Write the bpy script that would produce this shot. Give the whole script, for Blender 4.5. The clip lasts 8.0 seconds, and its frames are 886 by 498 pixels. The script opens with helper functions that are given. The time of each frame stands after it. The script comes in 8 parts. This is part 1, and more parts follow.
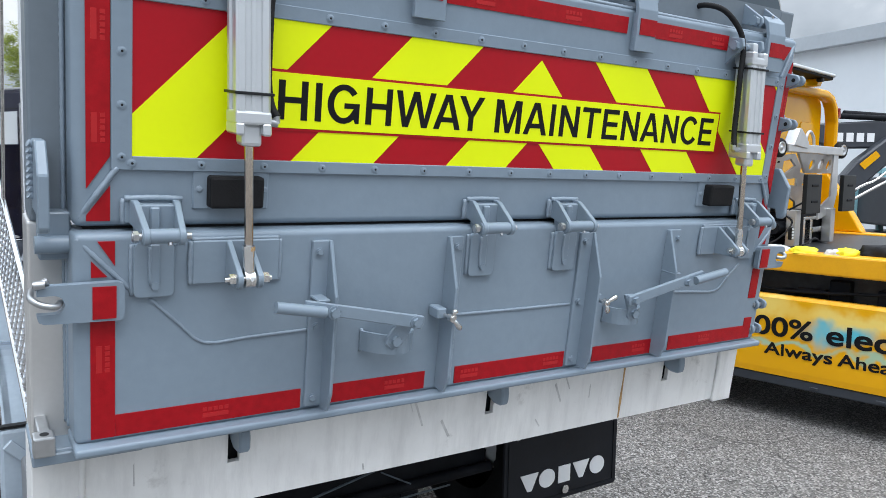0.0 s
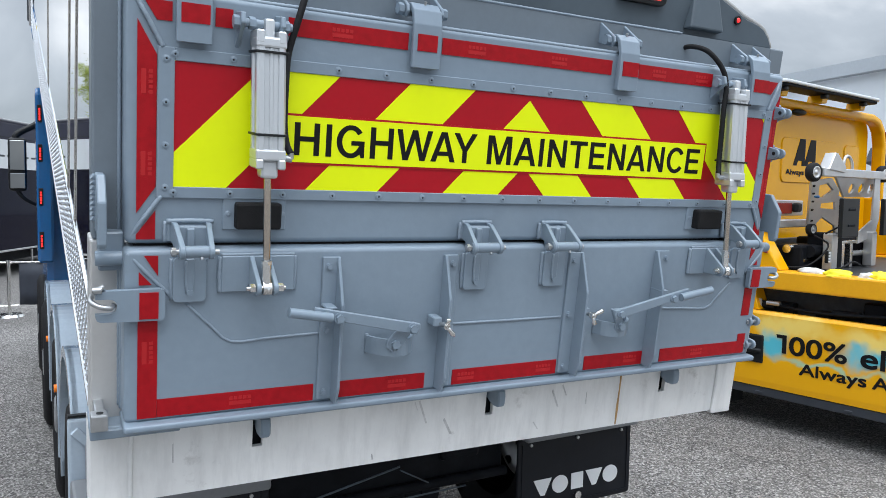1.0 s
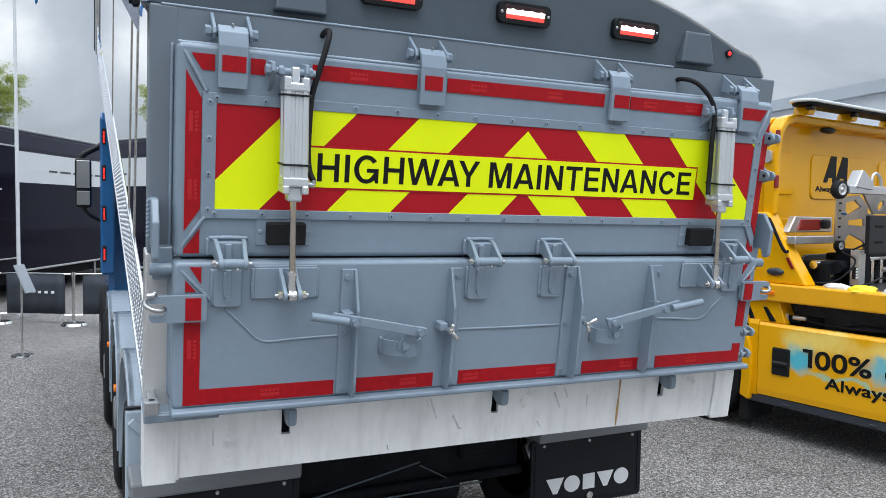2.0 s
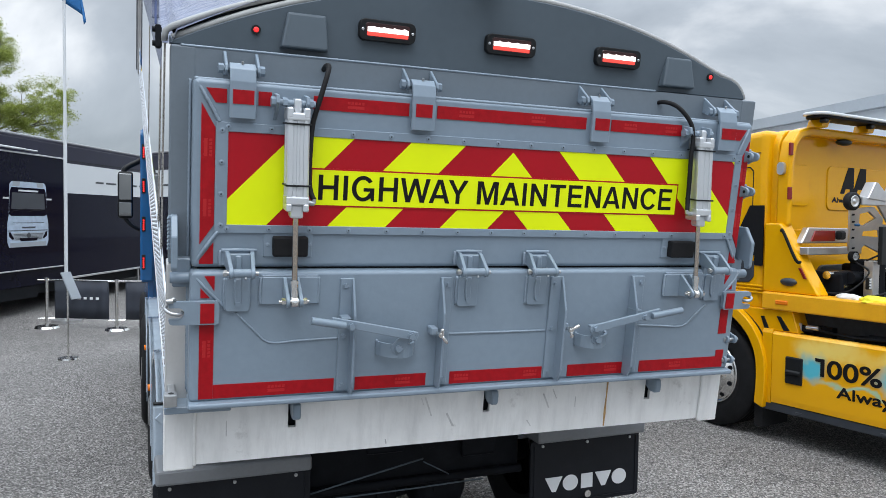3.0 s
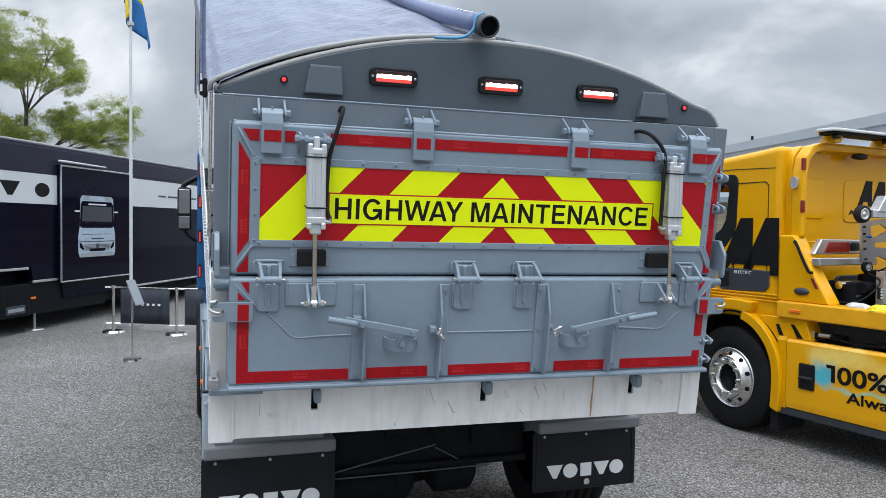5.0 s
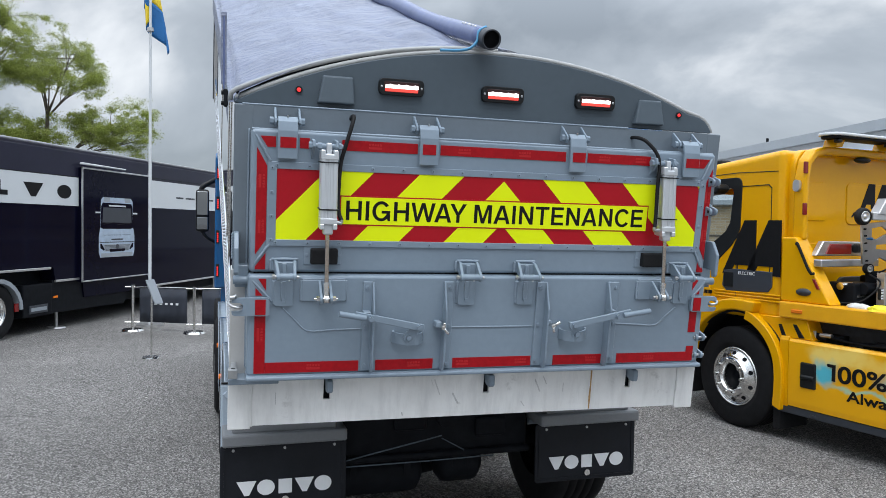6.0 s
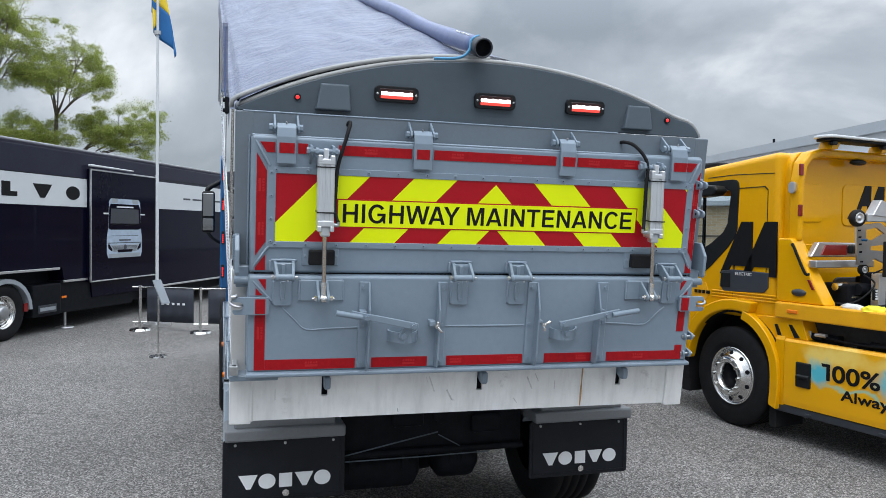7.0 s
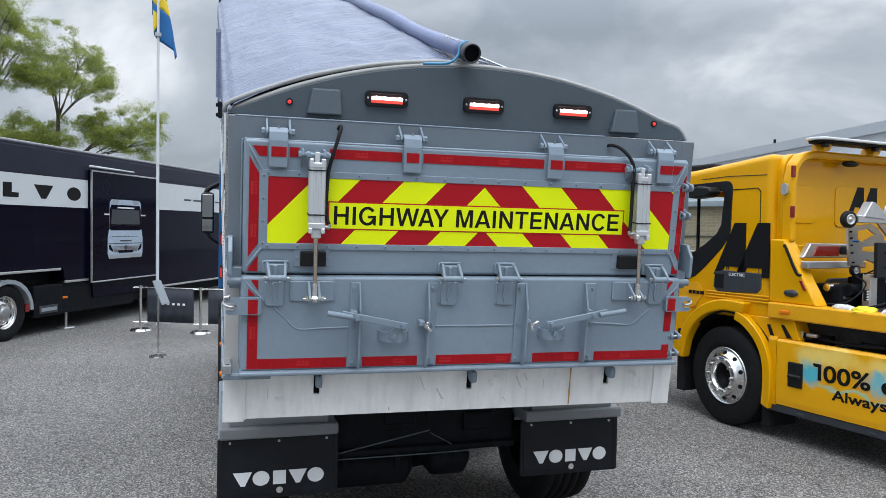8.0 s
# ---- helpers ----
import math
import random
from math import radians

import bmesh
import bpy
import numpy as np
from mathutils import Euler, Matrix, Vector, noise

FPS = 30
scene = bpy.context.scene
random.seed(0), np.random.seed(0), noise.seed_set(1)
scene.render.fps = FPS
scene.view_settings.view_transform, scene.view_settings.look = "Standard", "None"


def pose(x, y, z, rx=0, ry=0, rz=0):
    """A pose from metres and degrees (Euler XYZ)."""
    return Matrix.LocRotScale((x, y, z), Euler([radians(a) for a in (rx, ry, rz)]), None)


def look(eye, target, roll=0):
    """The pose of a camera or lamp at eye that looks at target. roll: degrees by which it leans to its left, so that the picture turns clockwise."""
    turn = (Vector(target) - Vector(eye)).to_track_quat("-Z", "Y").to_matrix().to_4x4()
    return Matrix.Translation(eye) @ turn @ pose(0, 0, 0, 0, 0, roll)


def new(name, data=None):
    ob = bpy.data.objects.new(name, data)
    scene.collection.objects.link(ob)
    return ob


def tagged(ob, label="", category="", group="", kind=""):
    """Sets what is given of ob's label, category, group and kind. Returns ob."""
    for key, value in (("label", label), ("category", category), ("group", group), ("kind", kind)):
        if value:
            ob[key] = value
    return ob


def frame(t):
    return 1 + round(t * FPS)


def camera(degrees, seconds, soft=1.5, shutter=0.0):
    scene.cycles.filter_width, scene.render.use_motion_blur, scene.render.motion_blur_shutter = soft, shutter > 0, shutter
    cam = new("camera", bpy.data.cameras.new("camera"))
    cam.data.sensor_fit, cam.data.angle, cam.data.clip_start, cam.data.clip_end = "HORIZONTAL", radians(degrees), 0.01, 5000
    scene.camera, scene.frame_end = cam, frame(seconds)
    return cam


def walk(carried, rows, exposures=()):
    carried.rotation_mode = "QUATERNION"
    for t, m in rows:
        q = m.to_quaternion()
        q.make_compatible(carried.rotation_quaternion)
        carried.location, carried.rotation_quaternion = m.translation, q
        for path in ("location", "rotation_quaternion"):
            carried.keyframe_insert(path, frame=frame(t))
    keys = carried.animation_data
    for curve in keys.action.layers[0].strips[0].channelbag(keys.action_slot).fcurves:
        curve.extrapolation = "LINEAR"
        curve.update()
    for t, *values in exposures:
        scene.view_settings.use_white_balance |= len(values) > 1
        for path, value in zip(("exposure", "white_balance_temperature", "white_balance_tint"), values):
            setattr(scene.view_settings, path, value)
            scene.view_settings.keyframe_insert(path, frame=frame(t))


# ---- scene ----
cam = camera(61.1, 8.0, soft=0.5)
PATH = [
    (0, (-1.343, -1.762, 1.861), (-0.267, -0.088, 1.659), 0.8),
    (0.5, (-1.326, -1.919, 1.877), (-0.321, -0.198, 1.706), 0.8),
    (1, (-1.33, -2.106, 1.876), (-0.395, -0.344, 1.731), 0.8),
    (1.5, (-1.342, -2.268, 1.878), (-0.466, -0.474, 1.755), 0.8),
    (2, (-1.337, -2.436, 1.897), (-0.52, -0.614, 1.789), 0.8),
    (3.5, (-1.243, -2.876, 1.939), (-0.562, -0.997, 1.861), 0.8),
    (4, (-1.225, -3.021, 1.955), (-0.583, -1.128, 1.885), 0.8),
    (4.5, (-1.22, -3.15, 1.955), (-0.608, -1.247, 1.889), 0.7),
    (6, (-1.242, -3.488, 1.95), (-0.692, -1.566, 1.892), 0.8),
    (6.5, (-1.235, -3.554, 1.956), (-0.696, -1.629, 1.898), 0.8),
    (7, (-1.214, -3.622, 1.959), (-0.682, -1.695, 1.902), 0.8),
    (7.5, (-1.191, -3.67, 1.967), (-0.662, -1.743, 1.91), 0.8),
    (8, (-1.174, -3.707, 1.967), (-0.647, -1.779, 1.911), 0.8),
]
walk(cam, [(t, look(eye, target, roll)) for t, eye, target, roll in PATH],
     exposures=[(0, 0.24), (1.5, 0.17), (2.5, 0.11), (3.5, 0.07), (6, 0.0), (8, 0.0)])

# ---------------------------------------------------------------- world and sun: a bright overcast day
world = bpy.data.worlds.new("overcast_sky")
scene.world = world
world.use_nodes = True
wn, wl = world.node_tree.nodes, world.node_tree.links
wn.clear()
w_out = wn.new("ShaderNodeOutputWorld")
w_bg = wn.new("ShaderNodeBackground")
w_co = wn.new("ShaderNodeTexCoord")
w_map = wn.new("ShaderNodeMapping")
w_map.inputs["Scale"].default_value = (1.0, 1.0, 1.4)
w_map.inputs["Location"].default_value = (0.557, 2.55, 3.685)
w_noise = wn.new("ShaderNodeTexNoise")
w_noise.inputs["Scale"].default_value = 3.0
w_noise.inputs["Detail"].default_value = 7.0
w_noise.inputs["Roughness"].default_value = 0.52
w_noise.inputs["Distortion"].default_value = 0.35
w_ramp = wn.new("ShaderNodeValToRGB")
w_ramp.color_ramp.elements[0].position = 0.41
w_ramp.color_ramp.elements[0].color = (0.310, 0.352, 0.402, 1)
w_ramp.color_ramp.elements[1].position = 0.665
w_ramp.color_ramp.elements[1].color = (0.83, 0.865, 0.905, 1)
w_mid = w_ramp.color_ramp.elements.new(0.545)
w_mid.color = (0.462, 0.510, 0.567, 1)
# an overcast sky grows brighter towards the zenith
w_sep = wn.new("ShaderNodeSeparateXYZ")
w_up = wn.new("ShaderNodeMapRange")
w_up.inputs["From Min"].default_value = 0.25
w_up.inputs["From Max"].default_value = 1.0
w_up.inputs["To Min"].default_value = 1.0
w_up.inputs["To Max"].default_value = 5.5
w_mul = wn.new("ShaderNodeVectorMath")
w_mul.operation = "SCALE"
w_sky = wn.new("ShaderNodeTexSky")
w_sky.sky_type = "NISHITA"
w_sky.sun_disc = False
w_sky.sun_elevation = radians(62)
w_sky.sun_rotation = radians(200)
w_skys = wn.new("ShaderNodeVectorMath")
w_skys.operation = "SCALE"
w_skys.inputs["Scale"].default_value = 0.012
w_add = wn.new("ShaderNodeVectorMath")
w_add.operation = "ADD"
wl.new(w_co.outputs["Generated"], w_map.inputs["Vector"])
wl.new(w_map.outputs["Vector"], w_noise.inputs["Vector"])
wl.new(w_noise.outputs["Fac"], w_ramp.inputs["Fac"])
wl.new(w_co.outputs["Generated"], w_sep.inputs["Vector"])
wl.new(w_sep.outputs["Z"], w_up.inputs["Value"])
wl.new(w_ramp.outputs["Color"], w_mul.inputs[0])
wl.new(w_up.outputs["Result"], w_mul.inputs["Scale"])
wl.new(w_sky.outputs["Color"], w_skys.inputs[0])
wl.new(w_mul.outputs["Vector"], w_add.inputs[0])
wl.new(w_skys.outputs["Vector"], w_add.inputs[1])
wl.new(w_add.outputs["Vector"], w_bg.inputs["Color"])
w_bg.inputs["Strength"].default_value = 1.0
wl.new(w_bg.outputs["Background"], w_out.inputs["Surface"])

sun_data = bpy.data.lights.new("sun", "SUN")
sun_data.energy, sun_data.angle, sun_data.color = 1.45, radians(38), (0.985, 0.985, 1.01)
sun = new("sun", sun_data)
sun.matrix_world = look((-3.5, -10.5, 21), (0, 0, 0))

# ---------------------------------------------------------------- materials


def material(name, colour, rough=0.5, metal=0.0, vary=0.08, scale=6.0, bump=0.0, bump_scale=60.0, spec=0.5, coat=0.0, dirt=None, dirt_at=0.62):
    """A surface with two scales of tone: broad patches and fine grain, in object space."""
    m = bpy.data.materials.new(name)
    m.use_nodes = True
    nt, lk = m.node_tree.nodes, m.node_tree.links
    bsdf = nt["Principled BSDF"]
    bsdf.inputs["Metallic"].default_value = metal
    bsdf.inputs["Specular IOR Level"].default_value = spec
    bsdf.inputs["Coat Weight"].default_value = coat
    bsdf.inputs["Coat Roughness"].default_value = 0.06
    co = nt.new("ShaderNodeTexCoord")
    broad, fine = nt.new("ShaderNodeTexNoise"), nt.new("ShaderNodeTexNoise")
    broad.inputs["Scale"].default_value, broad.inputs["Detail"].default_value = scale, 4
    fine.inputs["Scale"].default_value, fine.inputs["Detail"].default_value = scale * 14, 3
    for n in (broad, fine):
        lk.new(co.outputs["Object"], n.inputs["Vector"])
    ramp = nt.new("ShaderNodeValToRGB")
    ramp.color_ramp.elements[0].position, ramp.color_ramp.elements[1].position = 0.3, 0.7
    lo, hi = [c * (1 - vary) for c in colour], [min(1, c * (1 + vary)) for c in colour]
    ramp.color_ramp.elements[0].color, ramp.color_ramp.elements[1].color = (*lo, 1), (*hi, 1)
    lk.new(broad.outputs["Fac"], ramp.inputs["Fac"])
    mix = nt.new("ShaderNodeMix")
    mix.data_type, mix.blend_type = "RGBA", "OVERLAY"
    mix.inputs[0].default_value = min(1, vary * 1.6)
    lk.new(ramp.outputs["Color"], mix.inputs[6])
    lk.new(fine.outputs["Fac"], mix.inputs[7])
    out = mix.outputs[2]
    if dirt:
        dn = nt.new("ShaderNodeTexNoise")
        dn.inputs["Scale"].default_value, dn.inputs["Detail"].default_value, dn.inputs["Roughness"].default_value = scale * 2.2, 8, 0.7
        lk.new(co.outputs["Object"], dn.inputs["Vector"])
        dr = nt.new("ShaderNodeMapRange")
        dr.inputs["From Min"].default_value, dr.inputs["From Max"].default_value = dirt_at, dirt_at + 0.14
        lk.new(dn.outputs["Fac"], dr.inputs["Value"])
        dm = nt.new("ShaderNodeMix")
        dm.data_type = "RGBA"
        lk.new(dr.outputs["Result"], dm.inputs[0])
        lk.new(out, dm.inputs[6])
        dm.inputs[7].default_value = (*dirt, 1)
        out = dm.outputs[2]
    lk.new(out, bsdf.inputs["Base Color"])
    rr = nt.new("ShaderNodeMapRange")
    rr.inputs["To Min"].default_value, rr.inputs["To Max"].default_value = rough * 0.85, min(1, rough * 1.15)
    lk.new(fine.outputs["Fac"], rr.inputs["Value"])
    lk.new(rr.outputs["Result"], bsdf.inputs["Roughness"])
    if bump:
        bn, bp = nt.new("ShaderNodeTexNoise"), nt.new("ShaderNodeBump")
        bn.inputs["Scale"].default_value, bn.inputs["Detail"].default_value = bump_scale, 4
        bp.inputs["Strength"].default_value, bp.inputs["Distance"].default_value = bump, 0.01
        lk.new(co.outputs["Object"], bn.inputs["Vector"])
        lk.new(bn.outputs["Fac"], bp.inputs["Height"])
        lk.new(bp.outputs["Normal"], bsdf.inputs["Normal"])
    return m


def lamp_material(name, colour, strength):
    m = bpy.data.materials.new(name)
    m.use_nodes = True
    b = m.node_tree.nodes["Principled BSDF"]
    b.inputs["Base Color"].default_value = (*colour, 1)
    b.inputs["Emission Color"].default_value = (*colour, 1)
    b.inputs["Emission Strength"].default_value = strength
    return m


GREY = material("grey_body_paint", (0.207, 0.262, 0.318), 0.32, spec=0.45, vary=0.045, scale=2.2, bump=0.035, bump_scale=70)
FRAME_GREY = material("grey_frame_paint", (0.150, 0.180, 0.208), 0.40, spec=0.35, vary=0.04, scale=3, bump=0.03, bump_scale=70)
GREY_DARK = material("dark_grey_board_paint", (0.076, 0.098, 0.118), 0.45, spec=0.3, vary=0.05, scale=2)
WELD = material("painted_weld_bead", (0.225, 0.280, 0.338), 0.34, vary=0.06, bump=0.12, bump_scale=200)
ALU = material("bare_dull_aluminium", (0.84, 0.84, 0.83), 0.45, metal=0.2, vary=0.08, scale=4, bump=0.05, bump_scale=90, dirt=(0.58, 0.575, 0.56), dirt_at=0.62)
STAINLESS = material("brushed_stainless_post", (0.60, 0.595, 0.585), 0.32, metal=0.5, vary=0.04, scale=6)
STAIN = material("grey_scuff", (0.57, 0.565, 0.56), 0.6, vary=0.2, scale=20)
RUST = material("rust_streak", (0.42, 0.25, 0.10), 0.7, vary=0.25, scale=30)
POLISH = material("polished_aluminium", (0.88, 0.89, 0.90), 0.015, metal=1.0, vary=0.01, scale=1.5, bump=0.012, bump_scale=1.6)
MIRROR = material("mirror_glass", (0.22, 0.23, 0.24), 0.02, metal=1.0, vary=0.01, scale=2)
CHROME = material("zinc_plated_steel", (0.72, 0.71, 0.69), 0.22, metal=1.0, vary=0.05, scale=40)
ZINC = material("dull_zinc_plating", (0.46, 0.47, 0.48), 0.36, metal=0.9, vary=0.08, scale=40)
ROD = material("bright_steel_rod", (0.52, 0.455, 0.39), 0.11, metal=1.0, vary=0.04, scale=30)
CYL = material("satin_anodised_cylinder", (0.62, 0.64, 0.66), 0.30, metal=0.65, vary=0.02, scale=5)
RED = material("red_sign_film", (0.40, 0.008, 0.016), 0.3, spec=0.22, vary=0.04, scale=5)
TAPE = material("red_reflective_tape", (0.34, 0.005, 0.010), 0.4, spec=0.22, vary=0.12, scale=45, bump=0.08, bump_scale=400)
TAPE_MARK = material("pale_red_tape_print", (0.45, 0.018, 0.021), 0.4, spec=0.25, vary=0.05, scale=40)
LIME = material("fluorescent_yellow_film", (0.80, 0.90, 0.006), 0.3, spec=0.2, vary=0.02, scale=4)
INK = material("black_print", (0.010, 0.010, 0.011), 0.5, spec=0.12, vary=0.1, scale=30)
BLACK = material("black_plastic", (0.010, 0.011, 0.012), 0.45, spec=0.25, vary=0.15, scale=20)
RUBBER = material("black_rubber", (0.012, 0.012, 0.013), 0.65, spec=0.2, vary=0.15, scale=30, bump=0.1, bump_scale=200)
FLAP = material("black_mudflap_rubber", (0.011, 0.0125, 0.0165), 0.5, spec=0.2, vary=0.15, scale=8, bump=0.04, bump_scale=60)
TYRE = material("tyre_rubber", (0.010, 0.010, 0.011), 0.75, spec=0.2, vary=0.2, scale=14, bump=0.15, bump_scale=120, dirt=(0.018, 0.0175, 0.017))
FRAME_BLACK = material("black_chassis_paint", (0.0075, 0.0085, 0.011), 0.6, spec=0.10, vary=0.25, scale=12, bump=0.1, bump_scale=50)
WHITE = material("white_print", (0.78, 0.79, 0.80), 0.4, vary=0.03, scale=10)
TARP = material("pale_blue_tarpaulin", (0.150, 0.172, 0.250), 0.38, spec=0.45, vary=0.18, scale=3, bump=0.6, bump_scale=4)


def creased(m, amount):
    """Fine creases that run across a sheet, as relief and as a faint bloom."""
    nt, lk = m.node_tree.nodes, m.node_tree.links
    b = nt["Principled BSDF"]
    co, mp, no, bp = nt.new("ShaderNodeTexCoord"), nt.new("ShaderNodeMapping"), nt.new("ShaderNodeTexNoise"), nt.new("ShaderNodeBump")
    mp.inputs["Scale"].default_value = (2.2, 16.0, 16.0)
    mp.inputs["Rotation"].default_value = (0, 0, radians(12))
    no.inputs["Scale"].default_value, no.inputs["Detail"].default_value, no.inputs["Roughness"].default_value = 1.0, 7, 0.62
    no.inputs["Distortion"].default_value = 0.6
    bp.inputs["Strength"].default_value, bp.inputs["Distance"].default_value = amount, 0.03
    lk.new(co.outputs["Object"], mp.inputs["Vector"])
    lk.new(mp.outputs["Vector"], no.inputs["Vector"])
    lk.new(no.outputs["Fac"], bp.inputs["Height"])
    old = b.inputs["Normal"].links[0].from_socket
    lk.new(old, bp.inputs["Normal"])
    lk.new(bp.outputs["Normal"], b.inputs["Normal"])
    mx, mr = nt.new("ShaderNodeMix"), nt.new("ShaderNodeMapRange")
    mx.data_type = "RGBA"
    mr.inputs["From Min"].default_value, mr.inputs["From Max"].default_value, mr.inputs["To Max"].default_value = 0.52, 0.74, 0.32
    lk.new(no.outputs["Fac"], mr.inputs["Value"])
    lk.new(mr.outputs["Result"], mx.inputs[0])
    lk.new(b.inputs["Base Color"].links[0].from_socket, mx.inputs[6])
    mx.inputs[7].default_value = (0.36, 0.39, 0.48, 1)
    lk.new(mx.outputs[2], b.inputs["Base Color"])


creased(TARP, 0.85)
TARP_DARK = material("blue_tarpaulin_roll", (0.100, 0.130, 0.255), 0.3, spec=0.35, vary=0.10, scale=5, bump=0.2, bump_scale=14)
TARP_HEM = material("bright_blue_tarpaulin_hem", (0.06, 0.26, 0.46), 0.4, vary=0.08, scale=8)
TRIM = material("pale_rubber_trim", (0.34, 0.345, 0.34), 0.5, vary=0.08, scale=10)
BLUE = material("blue_cab_paint", (0.010, 0.10, 0.27), 0.22, vary=0.05, scale=3, coat=0.5)
VALANCE = material("grey_plastic_valance", (0.175, 0.184, 0.195), 0.42, vary=0.06, scale=5)
SILVER = material("silver_blue_mudguard", (0.36, 0.43, 0.50), 0.22, vary=0.05, scale=4, coat=0.7)
YELLOW = material("yellow_cab_paint", (0.725, 0.355, 0.002), 0.16, spec=0.3, vary=0.03, scale=2)
YELLOW_MATT = material("yellow_bed_paint", (0.80, 0.38, 0.008), 0.35, vary=0.06, scale=5, dirt=(0.62, 0.26, 0.02), dirt_at=0.66)
SKIRT = material("dark_slate_plastic", (0.035, 0.04, 0.05), 0.45, vary=0.08, scale=8)
RAW = material("brushed_aluminium", (0.58, 0.58, 0.585), 0.32, metal=0.8, vary=0.06, scale=12)
MACHINE = material("dark_machinery", (0.025, 0.027, 0.03), 0.45, vary=0.4, scale=16, bump=0.2, bump_scale=30)
AMBER = material("amber_lens", (0.80, 0.19, 0.01), 0.2, vary=0.03, scale=20)
LAMP_LENS = material("dark_lamp_lens", (0.035, 0.012, 0.012), 0.12, spec=0.5, vary=0.05, scale=20)
RED_LENS = material("red_lens", (0.20, 0.008, 0.008), 0.16, vary=0.05, scale=20)
NAVY = material("black_gloss_trailer_paint", (0.004, 0.004, 0.013), 0.06, spec=0.07, vary=0.1, scale=1.0)
NAVY_TOP = material("dark_slate_trailer_roof", (0.017, 0.017, 0.035), 0.3, spec=0.25, vary=0.1, scale=1.5)
PALE = material("pale_grey_vinyl", (0.62, 0.645, 0.66), 0.35, vary=0.02, scale=2)
TRUCK_PRINT = material("silver_truck_print", (0.38, 0.46, 0.56), 0.4, vary=0.12, scale=10)
CLOTH = material("dark_banner_cloth", (0.030, 0.036, 0.050), 0.7, vary=0.12, scale=6, bump=0.1, bump_scale=20)
FLAG_BLUE = material("flag_blue_cloth", (0.012, 0.13, 0.36), 0.7, vary=0.08, scale=3)
FLAG_YELLOW = material("flag_yellow_cloth", (0.80, 0.58, 0.03), 0.7, vary=0.06, scale=3)
BARK = material("grey_brown_bark", (0.09, 0.075, 0.06), 0.85, vary=0.3, scale=9, bump=0.5, bump_scale=20)
CLAD = material("pale_blue_grey_cladding", (0.74, 0.78, 0.82), 0.45, vary=0.04, scale=0.3)
SHED_FASCIA = material("pale_grey_shed_fascia", (0.42, 0.455, 0.49), 0.45, vary=0.04, scale=0.6)
FASCIA = material("grey_roof_fascia", (0.30, 0.33, 0.36), 0.45, vary=0.05, scale=0.6)
LED = lamp_material("white_led_strip", (1.0, 0.90, 0.86), 2.2)
LED_RED = lamp_material("red_led_strip", (0.95, 0.07, 0.05), 0.55)
DOT_RED = lamp_material("red_marker_lens", (0.9, 0.03, 0.03), 0.9)


CHEQUER_BASE = material("chequer_plate_aluminium", (0.66, 0.67, 0.69), 0.10, metal=1.0, vary=0.12, scale=30, bump=0.10, bump_scale=60)


def glass_material(name, tint, rough=0.02):
    m = bpy.data.materials.new(name)
    m.use_nodes = True
    b = m.node_tree.nodes["Principled BSDF"]
    b.inputs["Base Color"].default_value = (*tint, 1)
    b.inputs["Roughness"].default_value = rough
    b.inputs["Transmission Weight"].default_value = 1.0
    b.inputs["IOR"].default_value = 1.1
    return m


GLASS = glass_material("cab_window_glass", (0.78, 0.86, 0.86))


